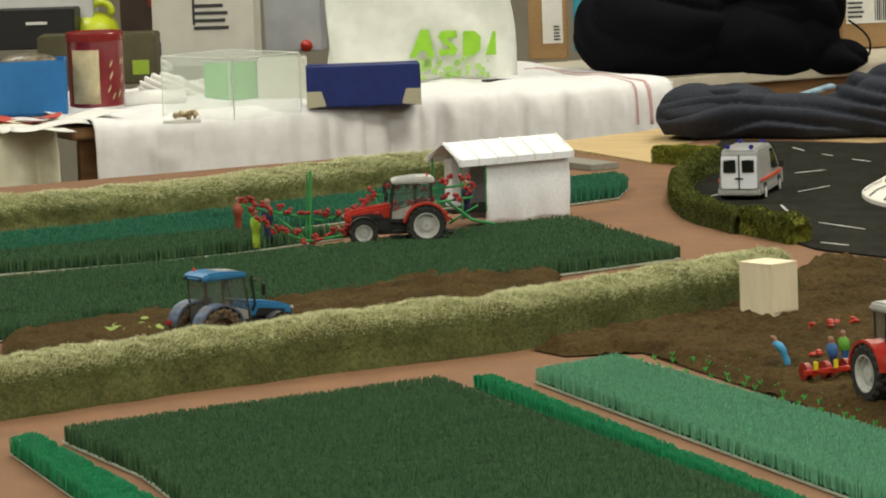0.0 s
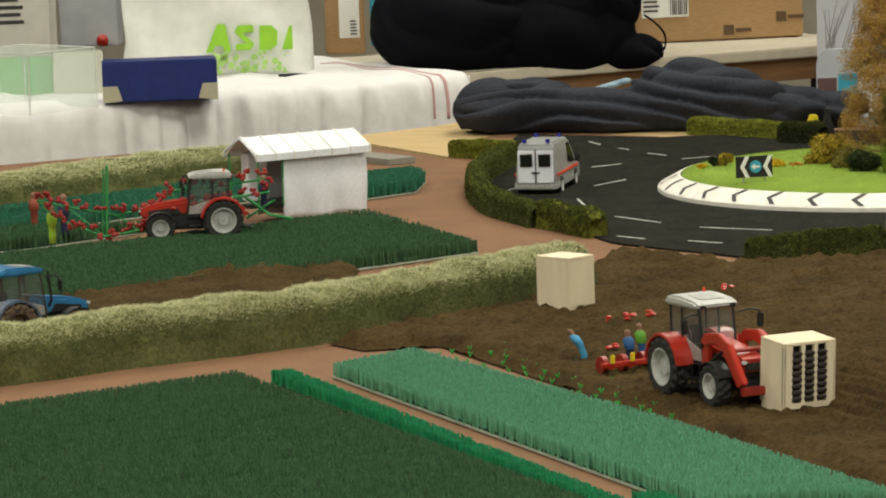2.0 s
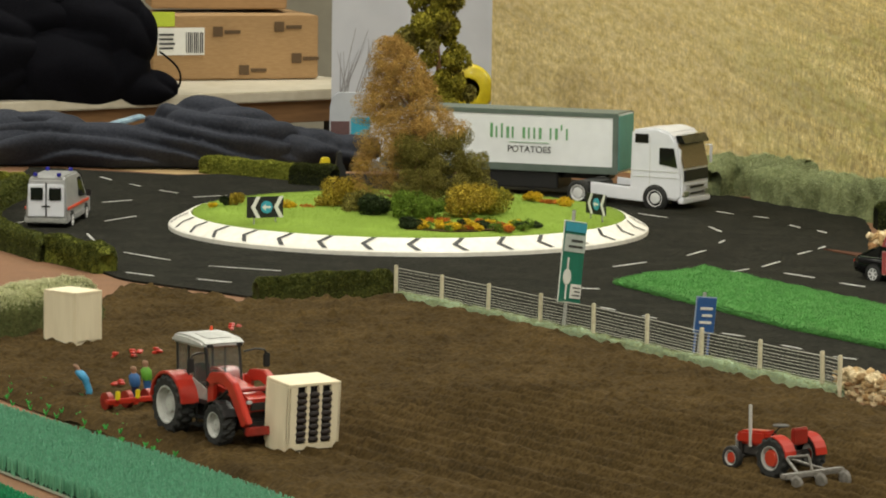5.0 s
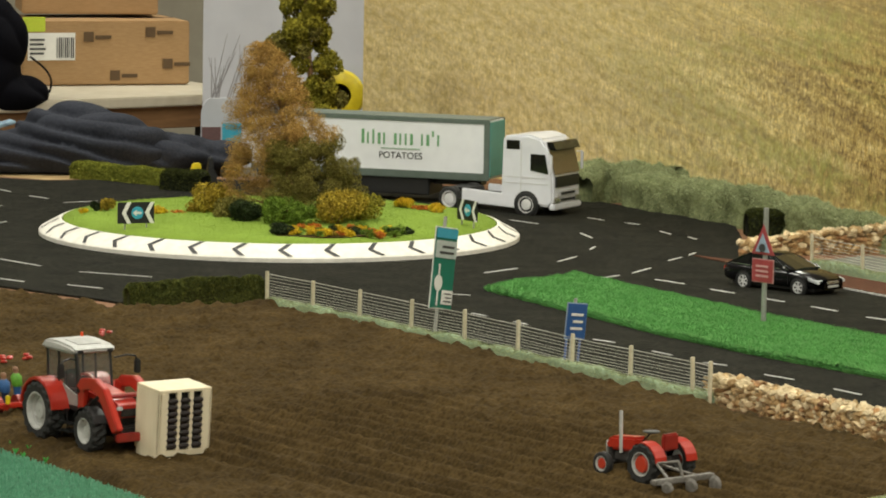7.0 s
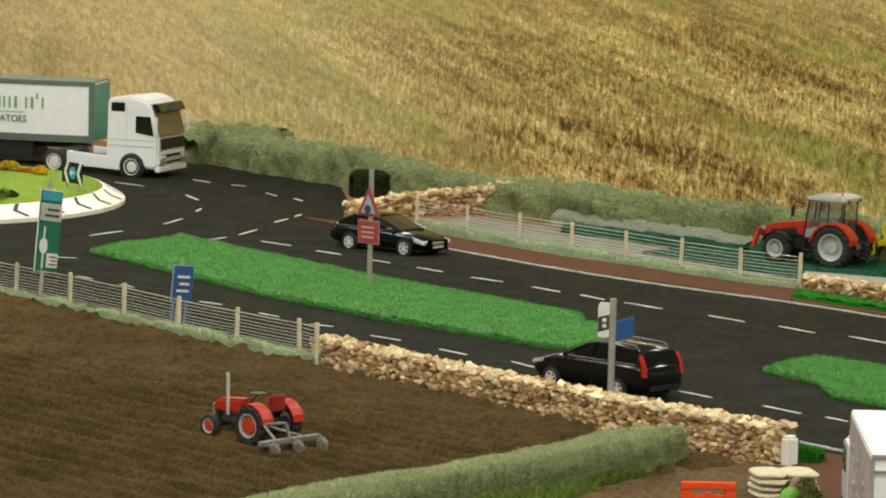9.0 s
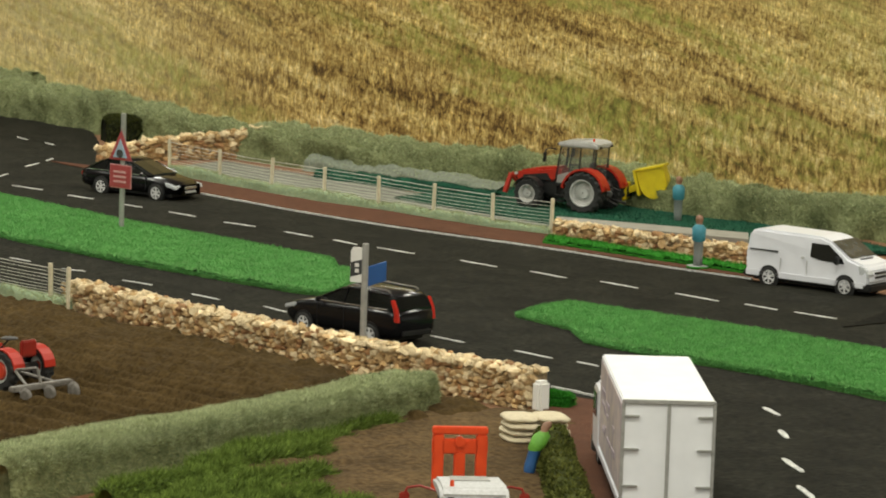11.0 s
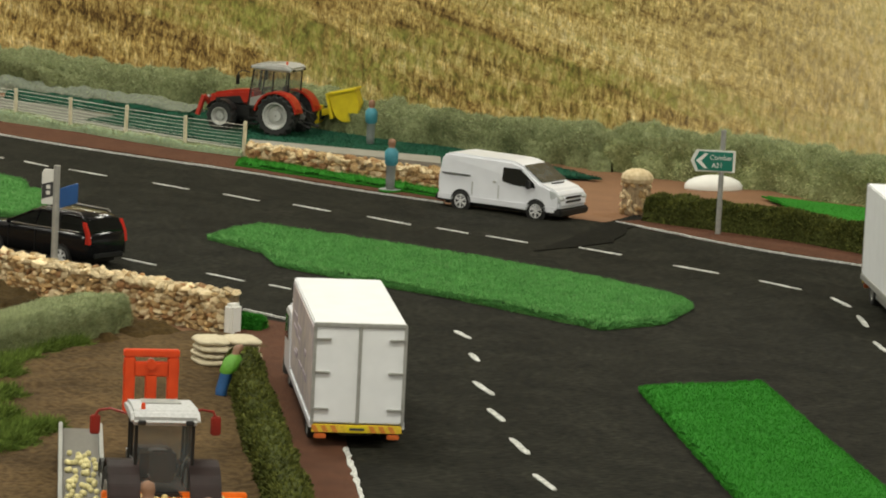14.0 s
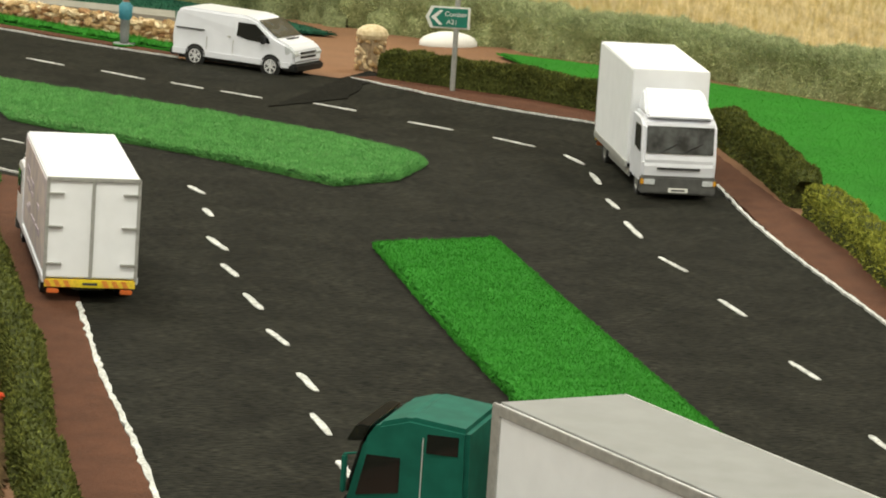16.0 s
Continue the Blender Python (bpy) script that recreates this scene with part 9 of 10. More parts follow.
# cardboard box with a label, on the laminate table
x, y, w = -0.472, 8.783, 0.3780
b = carton(x - 0.030, y + 0.04, w, 0.26, 0.140, 18, "large brown cardboard box with a white label", CARDBOARD, name="cardboard_box")
bm = bmesh.new()
block(bm, -w * 0.47, -w * 0.19, -0.1325, -0.1305, 0.055, 0.115)
lab = part("label", bm, PAPER, b)
bm = bmesh.new()
for k in range(9):
    block(bm, -w * 0.30 + 0.0045 * k, -w * 0.30 + 0.0045 * k + (0.0028 if k % 3 else 0.0016), -0.1335, -0.1322, 0.06, 0.105)
part("barcode", bm, INK, lab)
print_bars(b, -w * 0.46, -w * 0.34, -0.1328, 0.065, 0.105, 4, INK, 4)
for px, pz in ((-0.04, 0.105), (0.10, 0.115), (0.14, 0.045), (0.02, 0.02)):
    bm = bmesh.new()
    block(bm, px - 0.012, px + 0.010, -0.1325, -0.1305, pz - 0.010, pz + 0.012)
    block(bm, px + 0.014, px + 0.05, -0.1325, -0.1305, pz - 0.004, pz + 0.004)
    part("logo_mark", bm, surface("box_print", (0.10, 0.055, 0.02)), b)
bm = bmesh.new()
block(bm, -w / 2, -w / 2 + 0.05, -0.1324, -0.1302, 0.118, 0.15)
part("tape", bm, surface("lime_tape", (0.5, 0.6, 0.04)), b, "lime yellow tape")
b2 = carton(x - 0.05, y + 0.15, w * 0.8, 0.24, 0.10, 8, "brown cardboard box stacked on another", CARDBOARD, 0.1485, "cardboard_box")


# ---- heaps of fabric ----
def heap(name, label, category, blobs, material, seed, fold=0.012, z=0.0, pleat=48.0, slant=5.0, wild=5.0, parent=None):
    """Crumpled cloth: overlapping soft lobes with folds drawn over them."""
    bm = bmesh.new()
    for (x, y, zc, rx, ry, rz, turn) in blobs:
        vs = bmesh.ops.create_uvsphere(bm, u_segments=96, v_segments=56, radius=1)["verts"]
        m = Matrix.Translation((x, y, zc)) @ Matrix.Rotation(radians(turn), 4, "Z") @ Matrix.Diagonal((rx, ry, rz, 1))
        bmesh.ops.transform(bm, matrix=m, verts=vs)
    for v in bm.verts:
        p = v.co
        w = noise.noise_vector(Vector((p.x * 3.2, p.y * 3.2, p.z * 5.0)) + Vector((seed, 0, 0)))
        w2 = noise.noise_vector(Vector((p.x * 9.0, p.y * 9.0, p.z * 14.0)) + Vector((0, seed, 0)))
        s1 = p.z * pleat + p.y * pleat * 0.25 + p.x * slant + wild * w.x + 1.0 * w2.x
        s2 = p.z * pleat * 0.6 - p.x * slant * 2.2 + 4.0 * w.y + 1.2 * w2.y
        r = abs(math.sin(s1)) ** 0.75 * 1.5 - 0.8 + 0.7 * max(0.0, w.z + 0.3) * (abs(math.sin(s2)) ** 0.75 - 0.5) + 0.25 * w2.z
        d = Vector((0.2 * w.x, -0.8, 0.55)).normalized()
        v.co = p + d * fold * r + Vector((0, 0, fold * 0.9 * w.z))
        v.co.z = max(v.co.z, z)
    ob = linked(name, bm, material, parent, True)
    if len(blobs) > 1:
        knit = ob.modifiers.new("one_skin", "REMESH")
        knit.mode, knit.voxel_size, knit.use_smooth_shade = "VOXEL", 0.003, True
    return ob if parent else tagged(ob, label, category)


bx, by = -1.034, 8.050
bag_ob = tagged(new("black_bag"), "slumped black fabric bag on the hall table", "bag")
heap("body", "", "", [(bx + 0.055, by + 0.10, 0.085, 0.19, 0.15, 0.125, 35), (bx + 0.17, by + 0.2, 0.18, 0.22, 0.15, 0.12, 30)], BAG_BLACK, 3, 0.015, z=-0.020, pleat=22, slant=9, wild=7.0, parent=bag_ob)
heap("flap", "", "", [(bx + 0.23, by + 0.155, 0.055, 0.20, 0.12, 0.105, 25), (bx + 0.27, by + 0.19, 0.13, 0.15, 0.12, 0.11, 20), (bx + 0.35, by + 0.20, 0.115, 0.085, 0.08, 0.075, -25), (bx + 0.36, by + 0.20, 0.010, 0.12, 0.07, 0.045, 20)], BAG_BLACK, 9, 0.015, z=-0.020, pleat=26, slant=14, wild=6.0, parent=bag_ob)
bm = bmesh.new()
for k in range(10):
    a, b_ = Vector((-0.601, 8.300, 0.087)).lerp(Vector((-0.560, 8.300, 0.012)), k / 10), Vector((-0.601, 8.300, 0.087)).lerp(Vector((-0.560, 8.300, 0.012)), (k + 1) / 10)
    bow = 0.02
    rod(bm, a + Vector((bow * math.sin(k * 0.314), 0, 0)), b_ + Vector((bow * math.sin((k + 1) * 0.314), 0, 0)), 0.0022, seg=6)
tagged(linked("bag_cord", bm, BAG_BLACK), "thin black cord hanging from the fabric bag", "cord")

# plywood ledge with a fleece jacket thrown over it
tagged(slab("plywood_ledge", [(-1.016, 6.677), (-0.778, 6.322), (-0.708, 6.634), (-0.443, 6.527), (-0.211, 6.590), (-0.286, 7.169), (-0.678, 7.253), (-0.859, 6.867)], -0.022, -0.002, PLY), "bare plywood sheet at the layout's rear corner", "board")
jx, jy = -0.563, 6.620
jacket = tagged(new("fleece_jacket"), "slate-blue fleece jacket thrown over the layout's edge", "jacket")
heap("body", "", "", [(jx - 0.13, jy + 0.12, 0.030, 0.13, 0.10, 0.050, 20), (jx + 0.02, jy + 0.12, 0.025, 0.20, 0.10, 0.045, 8), (jx + 0.17, jy + 0.14, 0.034, 0.15, 0.11, 0.058, 15), (jx + 0.14, jy + 0.2, 0.05, 0.1, 0.08, 0.055, 10)], FLEECE, 7, 0.019, pleat=100, slant=7, wild=8.0, parent=jacket)
heap("sleeve", "", "", [(jx + 0.27, jy + 0.17, 0.020, 0.13, 0.08, 0.036, 10), (jx + 0.37, jy + 0.2, 0.012, 0.09, 0.06, 0.026, 5)], FLEECE, 11, 0.013, pleat=70, slant=16, wild=8.0, parent=jacket)
heap("hood", "", "", [(jx - 0.18, jy + 0.10, 0.045, 0.07, 0.075, 0.044, 60), (jx - 0.12, jy + 0.12, 0.040, 0.09, 0.07, 0.040, 15)], FLEECE, 5, 0.013, pleat=40, slant=8, wild=6.0, parent=jacket)
bm = bmesh.new()
block(bm, -0.04, 0.04, -0.02, 0.02, 0, 0.006, 0.002, Matrix.Translation(Vector((-0.564, 6.900, 0.055))) @ Matrix.Rotation(0.3, 4, "Z") @ Matrix.Rotation(-0.25, 4, "Y"))
tagged(linked("folded_cloth", bm, surface("pale_blue_cloth", (0.30, 0.42, 0.50), (0.12, 0.18, 0.24), 60, 0.9)), "pale blue checked cloth tucked under the jacket", "cloth")

# ---- goods on the cloth-covered table ----
# white carrier bag with a green printed mark
x, y, w = -1.454, 7.915, 0.3945
bag = thing("carrier_bag", x, y + 0.06, 12, "white plastic carrier bag with a green printed mark", "bag", z=0.006)
h = 0.26


def bag_side(u, v):
    a = 2 * math.pi * u
    cx, cy = math.cos(a), math.sin(a)
    k = 1 - 0.10 * v + 0.05 * math.sin(5 * a + 6 * v) * (0.3 + v)
    sq = 0.75
    px = math.copysign(abs(cx) ** sq, cx) * w * 0.5 * k
    py = math.copysign(abs(cy) ** sq, cy) * 0.055 * k + 0.006 * math.sin(9 * v + 4 * a)
    return (px, py, h * v + 0.004 * math.sin(3 * a))


sheet("bag_body", bag_side, 72, 24, surface("thin_white_plastic", (0.78, 0.79, 0.73), (0.70, 0.71, 0.65), 30, 0.35, 0.001, blotch=0.06), bag, 0.001)
BAGGREEN = surface("bag_print_green", (0.30, 0.62, 0.03), (0.26, 0.55, 0.025), 40, 0.5)
for pts in ([(-0.025, 0.052), (0.000, 0.108), (0.016, 0.108), (0.026, 0.052), (0.013, 0.052), (0.009, 0.064), (-0.006, 0.064), (-0.011, 0.052)],
            [(0.036, 0.054), (0.066, 0.054), (0.074, 0.066), (0.062, 0.078), (0.050, 0.088), (0.074, 0.090), (0.072, 0.104), (0.042, 0.104), (0.034, 0.092), (0.048, 0.076), (0.060, 0.067), (0.036, 0.066)],
            [(0.084, 0.052), (0.106, 0.052), (0.120, 0.062), (0.122, 0.090), (0.110, 0.102), (0.086, 0.102)],
            [(0.130, 0.052), (0.146, 0.100), (0.152, 0.100), (0.152, 0.052)]):
    bm = bmesh.new()
    outline(bm, pts, -0.0655, -0.063)
    part("printed_shape", bm, BAGGREEN, bag)
rnd = random.Random(8)
for k in range(46):
    bm = bmesh.new()
    r = rnd.uniform(0.002, 0.0075)
    lathe(bm, [(0.0002, -0.0004), (r, -0.0004), (r, 0.0004), (0.0002, 0.0004)], (rnd.uniform(-0.02, 0.14), -0.0645, 0.008 + 0.042 * rnd.random()), "y", 10)
    part("printed_dot", bm, surface("bag_print_pale", (0.42, 0.68, 0.18)) if k == 0 else bpy.data.materials["bag_print_pale"], bag)

# dark blue carton lying open
x, y, w = -1.468, 7.366, 0.2186
b = carton(x, y + 0.06, w, 0.09, 0.078, 12, "dark blue carton lying on its side", surface("navy_card", (0.008, 0.022, 0.16), (0.006, 0.018, 0.13), 40, 0.45), 0.006, "blue_carton")
for q in (-1, 1):
    bm = bmesh.new()
    outline(bm, [(q * w * 0.5, 0.0), (q * w * 0.5, 0.032), (q * w * 0.37, 0.032), (q * w * 0.33, 0.004)], -0.050, -0.0465)
    part("tape_flap", bm, surface("cream_flap", (0.5, 0.47, 0.33)) if q < 0 else bpy.data.materials["cream_flap"], b)
# clear display cases
x, y, w = -1.690, 7.265, 0.200
c = thing("display_case", x, y, -35, "empty clear acrylic display case on the cloth", "display case", z=0.006)
hw, hd, hh = w / 2, 0.085, 0.112
for x0, x1, y0, y1, z0, z1 in ((-hw, hw, -hd, -hd + 0.003, 0, hh), (-hw, hw, hd - 0.003, hd, 0, hh), (-hw, -hw + 0.003, -hd + 0.003, hd - 0.003, 0, hh), (hw - 0.003, hw, -hd + 0.003, hd - 0.003, 0, hh), (-hw, hw, -hd, hd, hh, hh + 0.003)):
    bm = bmesh.new()
    block(bm, x0, x1, y0, y1, z0, z1)
    part("pane", bm, CLEAR, c).visible_shadow = False
bm = bmesh.new()
for q in (-1, 1):
    for r in (-1, 1):
        rod(bm, (q * hw, r * hd, 0), (q * hw, r * hd, hh), 0.0012, seg=5)
    rod(bm, (q * hw, -hd, hh + 0.002), (q * hw, hd, hh + 0.002), 0.0012, seg=5)
    rod(bm, (-hw, q * hd, hh + 0.002), (hw, q * hd, hh + 0.002), 0.0012, seg=5)
part("polished_edge", bm, surface("bright_edge", (0.7, 0.72, 0.66), rough=0.2), c)
x, y, w = -1.766, 7.431, 0.1040
carton(x, y + 0.16, w, 0.03, 0.075, 10, "bright green card box behind the display case", surface("green_card", (0.06, 0.42, 0.06), (0.05, 0.36, 0.05), 40, 0.5), 0.006, "green_box")
x, y, w = -1.659, 7.479, 0.0934
carton(x, y + 0.10, w, 0.06, 0.085, 8, "pale translucent plastic box on the cloth", surface("pale_plastic", (0.62, 0.63, 0.52), (0.55, 0.56, 0.46), 30, 0.3), 0.006, "plastic_box")
# white printed box and grey boxes behind
x, y, w = -2.045, 8.559, 0.2256
b = carton(x, y + 0.02, w, 0.14, 0.155, 6, "white printed card box standing at the back", surface("white_card", (0.70, 0.68, 0.60), (0.64, 0.62, 0.55), 20, 0.5), 0.006, "white_box")
print_bars(b, -0.02, 0.07, -0.0712, 0.075, 0.14, 4, INK, 3)
bm = bmesh.new()
block(bm, -w / 2 - 0.0008, -w / 2 + 0.018, -0.0712, -0.068, 0.0, 0.055)
part("blue_corner", bm, surface("blue_print", (0.02, 0.03, 0.14)), b)
bm = bmesh.new()
block(bm, -w * 0.1, -w * 0.075, -0.0712, -0.069, 0.09, 0.15)
part("text_bar", bm, INK, b)
x, y, w = -1.915, 8.810, 0.1317
b = carton(x, y + 0.10, w, 0.1, 0.125, 4, "grey card box standing at the back", surface("grey_card", (0.42, 0.43, 0.45), (0.36, 0.37, 0.39), 20, 0.6), 0.006, "grey_box")
x, y, w = -1.877, 8.865, 0.0675
heap("red_toy", "small red plastic object among the boxes", "toy", [(x, y - 0.02, 0.02, 0.014, 0.014, 0.013, 0)], RED, 2, 0.003)
# upright cardboard and a cyan folder at the table's end
x, y, w = -1.266, 8.438, 0.0856
b = carton(x, y + 0.06, w, 0.03, 0.20, 8, "upright brown cardboard sheet with a white label", CARDBOARD, 0.004, "cardboard_sheet")
bm = bmesh.new()
block(bm, -0.012, 0.032, -0.0165, -0.0145, 0.035, 0.16)
lab = part("label", bm, PAPER, b)
print_bars(b, 0.012, 0.028, -0.0168, 0.04, 0.075, 5, INK, 3)
x, y, w = -1.212, 8.609, 0.0548
carton(x, y + 0.10, w, 0.02, 0.17, 5, "cyan folder standing behind the bags", CYAN, 0.004, "folder")
# dark flat strap on the cloth
bm = bmesh.new()
for k in range(8):
    rod(bm, Vector((-1.313, 7.880, 0.010)).lerp(Vector((-1.249, 7.891, 0.010)), k / 8), Vector((-1.313, 7.880, 0.010)).lerp(Vector((-1.249, 7.891, 0.010)), (k + 1) / 8), 0.004 - 0.003 * abs(k - 3) / 6, seg=6)
tagged(linked("strap", bm, BLACK), "short black strap lying on the cloth", "strap")

# red tin
x, y, w = -2.015, 7.461, 0.1108
tin = thing("biscuit_tin", x, y + 0.04, 20, "tall dark red round tin with a cream label", "tin", z=0.006)
r, h = w * 0.50, 0.148
bm = bmesh.new()
lathe(bm, [(r, 0), (r, 0.002), (r * 0.985, 0.004), (r * 0.985, h - 0.018), (r, h - 0.016)], (0, 0, 0), "z", 40)
MAROON = surface("maroon_tin", (0.20, 0.012, 0.018), (0.15, 0.01, 0.014), 60, 0.3, coat=0.3)
part("body", bm, MAROON, tin, smooth=True)
bm = bmesh.new()
lathe(bm, [(r * 1.03, h - 0.017), (r * 1.03, h - 0.003), (r * 0.98, h), (r * 0.9, h - 0.002), (0.002, h - 0.002)], (0, 0, 0), "z", 40)
part("lid", bm, surface("red_lid", (0.22, 0.014, 0.016), rough=0.25, coat=0.3), tin)
CREAMLAB = surface("cream_label", (0.55, 0.47, 0.28), (0.45, 0.38, 0.22), 60, 0.6)
sheet("label", lambda u, v: ((r * 0.993) * math.cos(radians(-150 + 62 * u)), (r * 0.993) * math.sin(radians(-150 + 62 * u)), 0.010 + 0.105 * v), 12, 4, CREAMLAB, tin, 0.0006)
for k in range(9):
    a0 = random.Random(k).uniform(-78, -25)
    z0 = random.Random(k + 50).uniform(0.012, 0.085)
    sheet("painted_sprig", lambda u, v, a0=a0, z0=z0: (r * 0.994 * math.cos(radians(a0 + 7 * u)), r * 0.994 * math.sin(radians(a0 + 7 * u)), z0 + 0.01 * u + 0.006 * v), 4, 2, CREAMLAB, tin, 0.0006)
# blue open carton of odds and ends
x, y, w = -2.118, 7.318, 0.1486
b = carton(x, y + 0.06, w, 0.11, 0.105, 14, "bright blue open carton full of small dark goods", surface("bright_blue_card", (0.012, 0.15, 0.42), (0.01, 0.13, 0.37), 40, 0.45), 0.006, "blue_carton", True)
heap("metal_clutter", "dark metal odds and ends in a carton", "clutter", [(x, y + 0.06, 0.104, w * 0.40, 0.042, 0.018, 14)], surface("mixed_metal", (0.22, 0.18, 0.12), (0.04, 0.035, 0.03), 120, 0.4), 4, 0.006)
# olive box, black case and lime plastic toy behind
x, y, w = -2.161, 7.979, 0.2487
b = carton(x, y + 0.10, w, 0.10, 0.105, 8, "dark olive printed box behind the red tin", surface("olive_card", (0.085, 0.075, 0.03), (0.065, 0.058, 0.022), 30, 0.5), 0.006, "olive_box")
bm = bmesh.new()
block(bm, w * 0.30, w * 0.44, -0.0512, -0.0495, 0.02, 0.05)
part("green_print", bm, surface("lime_print", (0.35, 0.5, 0.04)), b)
x, y, w = -2.607, 9.007, 0.1934
b = carton(x, y + 0.18, w, 0.10, 0.095, 6, "black case with a pale printed bar", BLACK, 0.006, "black_case")
print_bars(b, -0.02, 0.05, -0.0512, 0.055, 0.07, 1, PAPER, 3)
carton(-2.627, 9.287, 0.27, 0.10, 0.15, 6, "pale grey box at the back of the table", surface("pale_grey_card", (0.6, 0.6, 0.58), (0.55, 0.55, 0.53), 20, 0.6), 0.006, "grey_box")
toy = thing("lime_toy", -2.508, 9.30, 8, "lime green moulded plastic toy with a ring handle", "toy", z=0.006)
LIME = surface("lime_plastic", (0.50, 0.57, 0.02), (0.42, 0.48, 0.02), 40, 0.35)
bm = bmesh.new()
lathe(bm, [(0.072, 0.0), (0.072, 0.030), (0.066, 0.050), (0.052, 0.066), (0.030, 0.076), (0.002, 0.079)], (0, 0, 0), "z", 32)
part("dome", bm, LIME, toy, smooth=True)
bm = bmesh.new()
tube(bm, [Vector((0.030 + 0.026 * math.cos(radians(a)), -0.02, 0.078 + 0.022 * math.sin(radians(a)))) for a in range(-20, 205, 15)], 0.009, 10)
part("ring_handle", bm, LIME, toy, smooth=True)
x, y, w = -2.438, 9.493, 0.0842
carton(x, y + 0.22, w * 2.2, 0.08, 0.20, 4, "dark brown display box with a red front", surface("dark_brown_card", (0.05, 0.03, 0.02), (0.04, 0.024, 0.016), 20, 0.5), 0.006, "brown_box")
carton(x + 0.03, y + 0.15, w * 0.9, 0.03, 0.09, 4, "small red carton among dark boxes", surface("red_card", (0.25, 0.02, 0.015), (0.2, 0.016, 0.012), 20, 0.4), 0.07, "red_box")
# papers, leaflets and a paper roll
PINKISH = surface("leaflet_print", (0.55, 0.45, 0.5), (0.75, 0.74, 0.72), 30, 0.6)
for k, (px, py, tn, mt) in enumerate(((-2.006, 7.008, 30, PAPER), (-2.001, 7.148, 55, PINKISH), (-2.061, 7.127, 10, surface("red_leaflet", (0.5, 0.06, 0.03))), (-1.965, 7.174, 42, PAPER), (-1.950, 6.924, 20, PAPER))):
    def leaf(u, v, k=k):
        return (-0.07 + 0.14 * u, -0.05 + 0.10 * v, 0.010 + 0.003 * k + 0.010 * (v - 0.5) ** 2 * (k % 3) + 0.006 * math.sin(u * 5 + k))
    ob = sheet("leaflet", leaf, 10, 8, mt, None, 0.0006)
    ob.matrix_basis = pose(px, py, 0.0, 0, 0, tn)
    tagged(ob, "loose printed leaflet curling on the table", "paper", "loose leaflets")
bm = bmesh.new()
rod(bm, Vector((-1.945, 7.446, 0.022)), Vector((-1.837, 7.494, 0.022)), 0.016, seg=24)
roll = tagged(linked("paper_roll", bm, PAPER, None, True), "white paper roll lying on the cloth", "paper roll")
x, y, w = -1.749, 7.086, 0.0701
b = thing("small_model", x, y + 0.02, 12, "small grey rubble model in a clear box", "model", z=0.007)
bm = bmesh.new()
block(bm, -w / 2, w / 2, -0.015, 0.015, 0, 0.006, 0.001)
part("tray", bm, PAPER, b)
rnd = random.Random(3)
for k in range(26):
    bm = bmesh.new()
    ball(bm, (rnd.uniform(-0.2, 0.42) * w, rnd.uniform(-0.011, 0.011), 0.010 + rnd.uniform(0, 0.010)), rnd.uniform(0.003, 0.006), 6)
    part("pebble", bm, MORTAR if k % 2 else STONE_PALE, b)
for k, blob in enumerate(((-2.116, 8.248, 0.02, 0.07, 0.05, 0.03, 10), (-1.849, 7.746, 0.012, 0.06, 0.04, 0.022, 30), (-1.972, 7.867, 0.018, 0.06, 0.04, 0.026, 60))):
    heap("tissue_paper", "crumpled white tissue paper on the cloth", "paper", [blob], PAPER, 6 + k, 0.013, pleat=170, slant=60, wild=14.0)

# ---- behind the roundabout: display board, poster stand, leafy plant, yellow ring ----
x, y, w = -0.059, 7.238, 0.2948
b = thing("display_board", x, y + 0.65, 3, "bluish white display board with faint printed grasses", "board", z=-0.1)
w *= 1.14
bm = bmesh.new()
block(bm, -w / 2, w / 2, 0, 0.008, 0, 0.62, 0.001)
part("panel", bm, surface("bluish_white_board", (0.60, 0.61, 0.66), (0.55, 0.56, 0.61), 12, 0.4, blotch=0.06), b)
rnd = random.Random(12)
for k in range(26):
    bm = bmesh.new()
    px = rnd.uniform(-w * 0.46, -w * 0.1)
    rod(bm, (px, -0.0005, 0.13), (px + rnd.uniform(-0.02, 0.05), -0.0005, 0.16 + rnd.uniform(0.03, 0.11)), 0.0012, 0.0004, 4)
    part("printed_grass", bm, surface("grass_print", (0.36, 0.35, 0.36)) if k == 0 else bpy.data.materials["grass_print"], b)
bm = bmesh.new()
block(bm, w * 0.28, w * 0.49, -0.004, 0.0, 0.355, 0.44)
part("dark_clip", bm, BLACK, b)
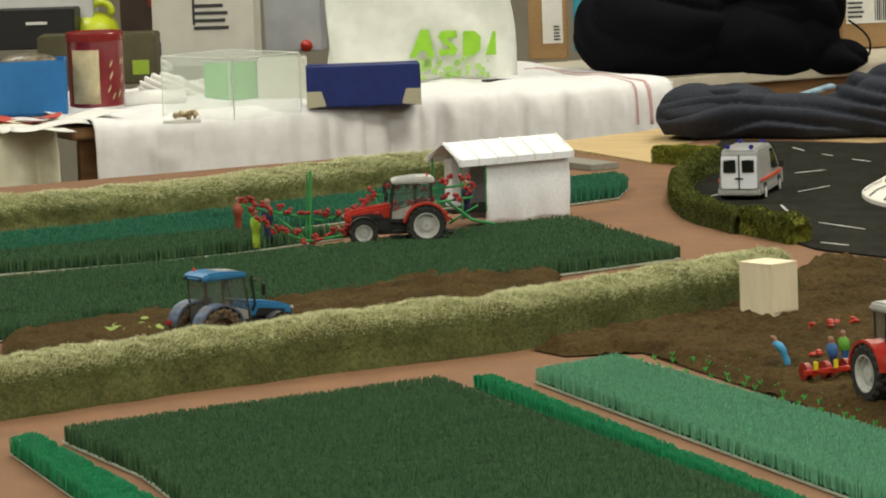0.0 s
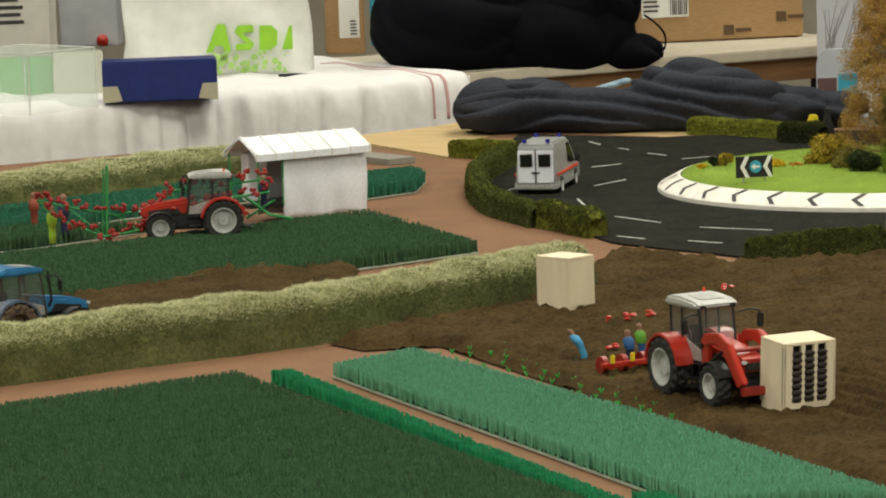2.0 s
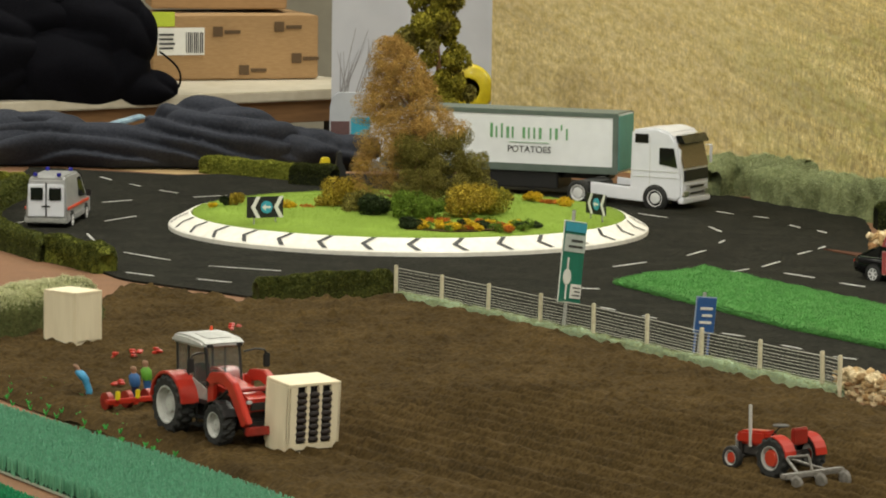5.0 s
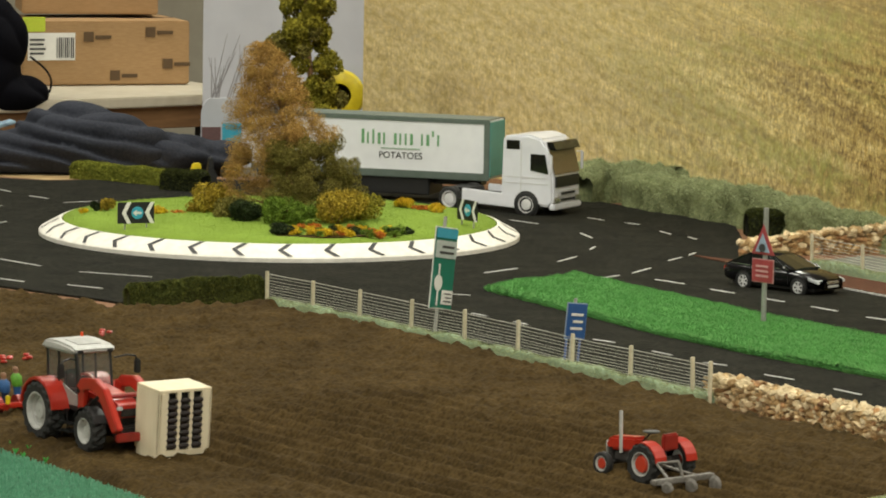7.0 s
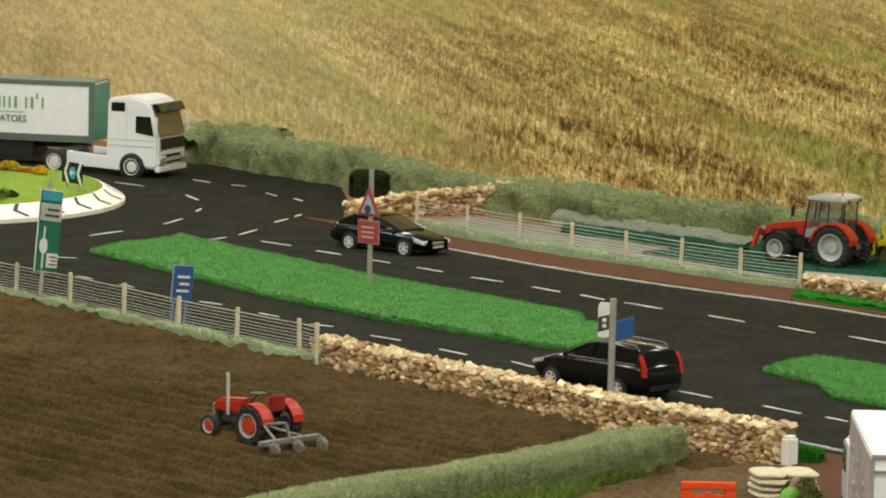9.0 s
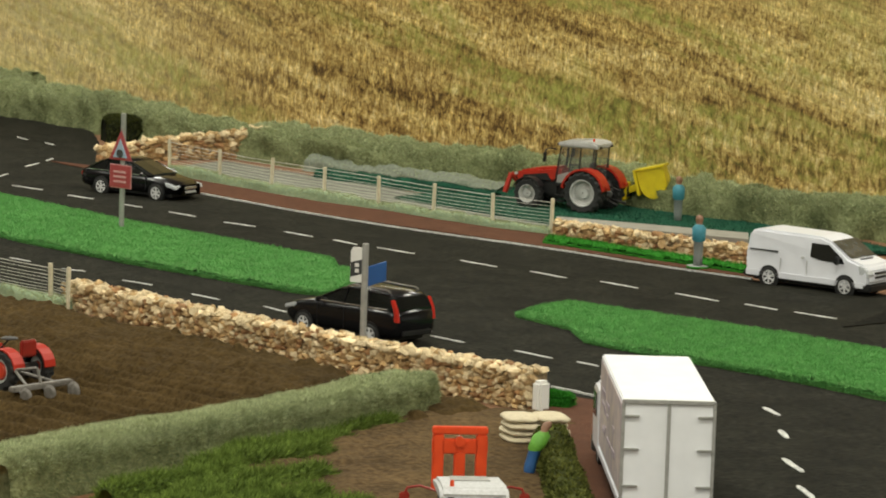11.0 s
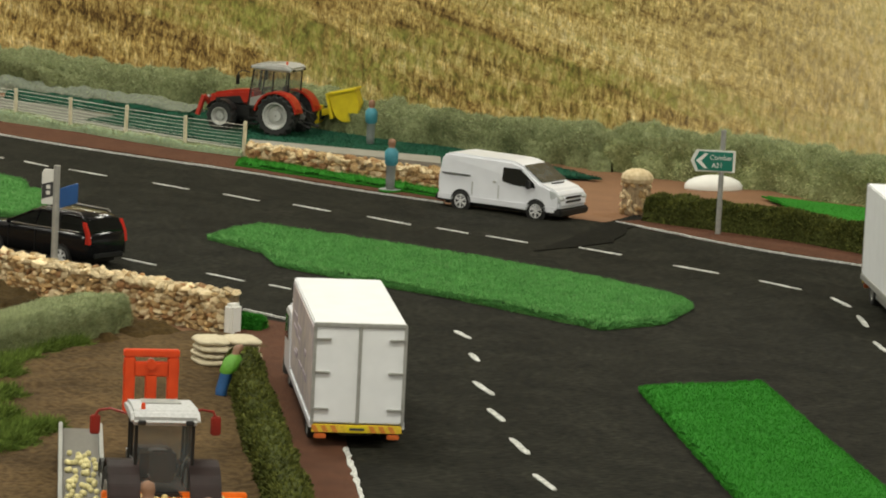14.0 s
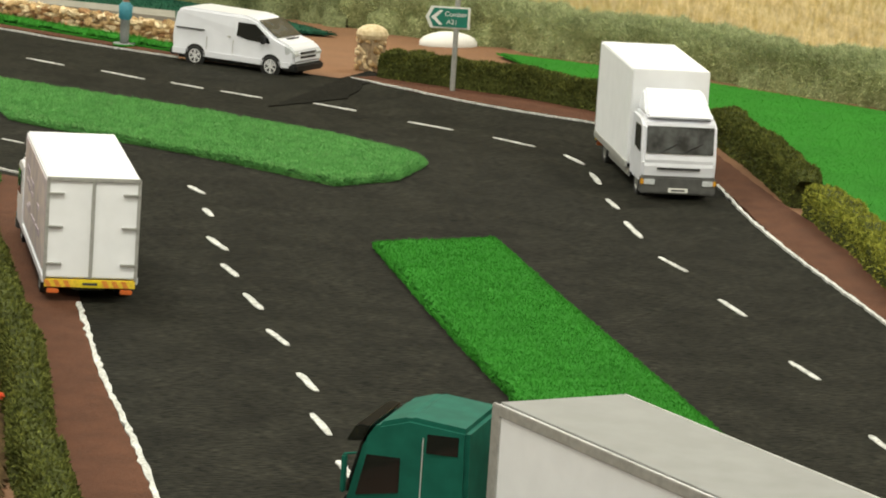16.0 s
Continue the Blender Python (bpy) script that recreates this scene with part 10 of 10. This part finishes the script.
# poster stand with green, red and blue fields
x, y, w = -0.164, 6.400, 0.0644
b = thing("poster_stand", x, y + 0.45, 6, "upright poster stand with coloured fields", "poster stand", z=-0.06)
w *= 1.1
hh = 0.178
bm = bmesh.new()
outline(bm, [(-w / 2, 0.0), (w / 2, 0.0), (w / 2, hh), (-w * 0.30, hh), (-w * 0.42, hh - 0.008), (-w * 0.5, hh - 0.026)], 0.0, 0.01, 0.001)
part("panel", bm, surface("stand_grey", (0.46, 0.48, 0.52), (0.40, 0.42, 0.46), 20, 0.5), b)
for x0, x1, z0, z1, mt in ((-0.48, -0.02, 0.088, 0.128, surface("poster_brown", (0.12, 0.06, 0.06))), (-0.48, -0.02, 0.058, 0.088, surface("poster_green", (0.05, 0.3, 0.04))), (0.02, 0.48, 0.10, 0.135, CYAN), (0.02, 0.48, 0.075, 0.097, PAPER), (0.02, 0.48, 0.055, 0.066, surface("poster_lime", (0.2, 0.5, 0.05))), (-0.48, -0.02, 0.01, 0.055, INK), (0.02, 0.48, 0.01, 0.05, INK)):
    bm = bmesh.new()
    block(bm, x0 * w, x1 * w, -0.002, 0.0, z0, z1)
    part("colour_field", bm, mt, b)
for (tx, ty, tz, dx_, dz_, mt, lb) in ((-0.192, 6.475, 0.0, 0.030, 0.040, YELLOW, "small yellow plastic toy behind the hedge"), (-0.170, 6.455, 0.0, 0.016, 0.052, BLACK, "small black plastic toy behind the hedge")):
    bm = bmesh.new()
    outline(bm, [(-dx_ / 2, 0.0), (dx_ / 2, 0.0), (dx_ / 2, dz_ * 0.5), (dx_ * 0.15, dz_ * 0.62), (dx_ * 0.1, dz_), (-dx_ * 0.3, dz_), (-dx_ / 2, dz_ * 0.55)], -0.008, 0.008, 0.0015)
    ob = linked("plastic_toy", bm, mt)
    ob.matrix_basis = pose(tx, ty, tz, 0, 0, 12)
    tagged(ob, lb, "toy", "plastic toys")
# yellow ring
px, py, pz = (0.042, 7.300, 0.092)
bm = bmesh.new()
lathe(bm, [(0.022, -0.008), (0.042, -0.010), (0.048, 0.0), (0.042, 0.010), (0.022, 0.008), (0.022, -0.008)], (px, py, pz), "y", 32)
tagged(linked("yellow_ring", bm, YELLOW, None, True), "yellow plastic ring standing behind the trailer", "ring")
bm = bmesh.new()
rod(bm, (px + 0.02, py, -0.03), (px + 0.02, py, pz - 0.04), 0.01, seg=12)
tagged(linked("ring_stand", bm, YELLOW), "yellow plastic stand below a ring", "stand")
px, py = -0.020, 6.705
plant = thing("leafy_plant", px, py, 0, "tall yellow-green foam foliage plant behind the trailer", "plant", z=0.0)
bm = bmesh.new()
rod(bm, (0, 0, 0), (0.01, 0, 0.16), 0.007, 0.005, 8)
rod(bm, (0.01, 0, 0.16), (-0.005, 0, 0.34), 0.005, 0.002, 8)
part("trunk", bm, WOOD, plant)
rnd = random.Random(77)
cl, dk = [], []
for k in range(70):
    u = rnd.random()
    z = 0.085 + 0.27 * u
    wd = 0.062 * (1 - 0.45 * abs(u - 0.35) * 1.6)
    a = rnd.uniform(0, 6.28)
    q = wd * math.sqrt(rnd.random())
    (dk if rnd.random() < 0.25 else cl).append((q * math.cos(a) + 0.006 * math.sin(9 * u), q * math.sin(a), z, rnd.uniform(0.012, 0.022)))
leaf_cloud("foliage", plant, cl, 0.0028, 30000, LEAF_YELLOWGREEN, 8)
leaf_cloud("foliage", plant, dk, 0.0028, 9000, LEAF_OLIVE, 9)


# small things at the edges of the fields
hedge_of("grass_tuft", [(0.822, 3.612), (0.846, 3.596)], 0.020, (0.016, 0.016), TURF_BASE, TURF, "small green grass tuft at the stone wall's end", "grass tuft", blades=1500, blade=0.004, lump=0.2, square=2.5, seed=301)
bm = bmesh.new()
block(bm, 0.0, 0.150, -0.05, 0.004, 0.0, 0.010, 0.001, Matrix.Translation((-0.925, 6.33, 0.0)) @ Matrix.Rotation(radians(-47), 4, "Z"))
tagged(linked("grey_board", bm, PLY_GREY), "grey plastic board lying at the layout's rear edge", "board")
rnd = random.Random(401)
CUT_STEM = surface("cut_stem_green", (0.30, 0.40, 0.09), (0.20, 0.28, 0.05), 120, 0.7)
for k in range(12):
    bm = bmesh.new()
    r = rnd.uniform(0.004, 0.007)
    ball(bm, (0, 0, 0), r, 9, (1.8, 0.9, 0.7))
    for v in bm.verts:
        v.co += Vector((rnd.uniform(-1, 1), rnd.uniform(-1, 1), rnd.uniform(-1, 1))) * r * 0.16
    ob = linked("cut_plant", bm, CUT_STEM)
    ob.matrix_basis = pose(-1.180 + 0.009 * (k % 7) + rnd.uniform(-0.004, 0.004), 4.395 + 0.017 * (k % 5) + rnd.uniform(-0.01, 0.01), 0.012, rnd.uniform(-30, 30), rnd.uniform(-30, 30), rnd.uniform(0, 180))
    tagged(ob, "pale green cut plant lying on the soil behind a tractor", "plant", "cut plants")
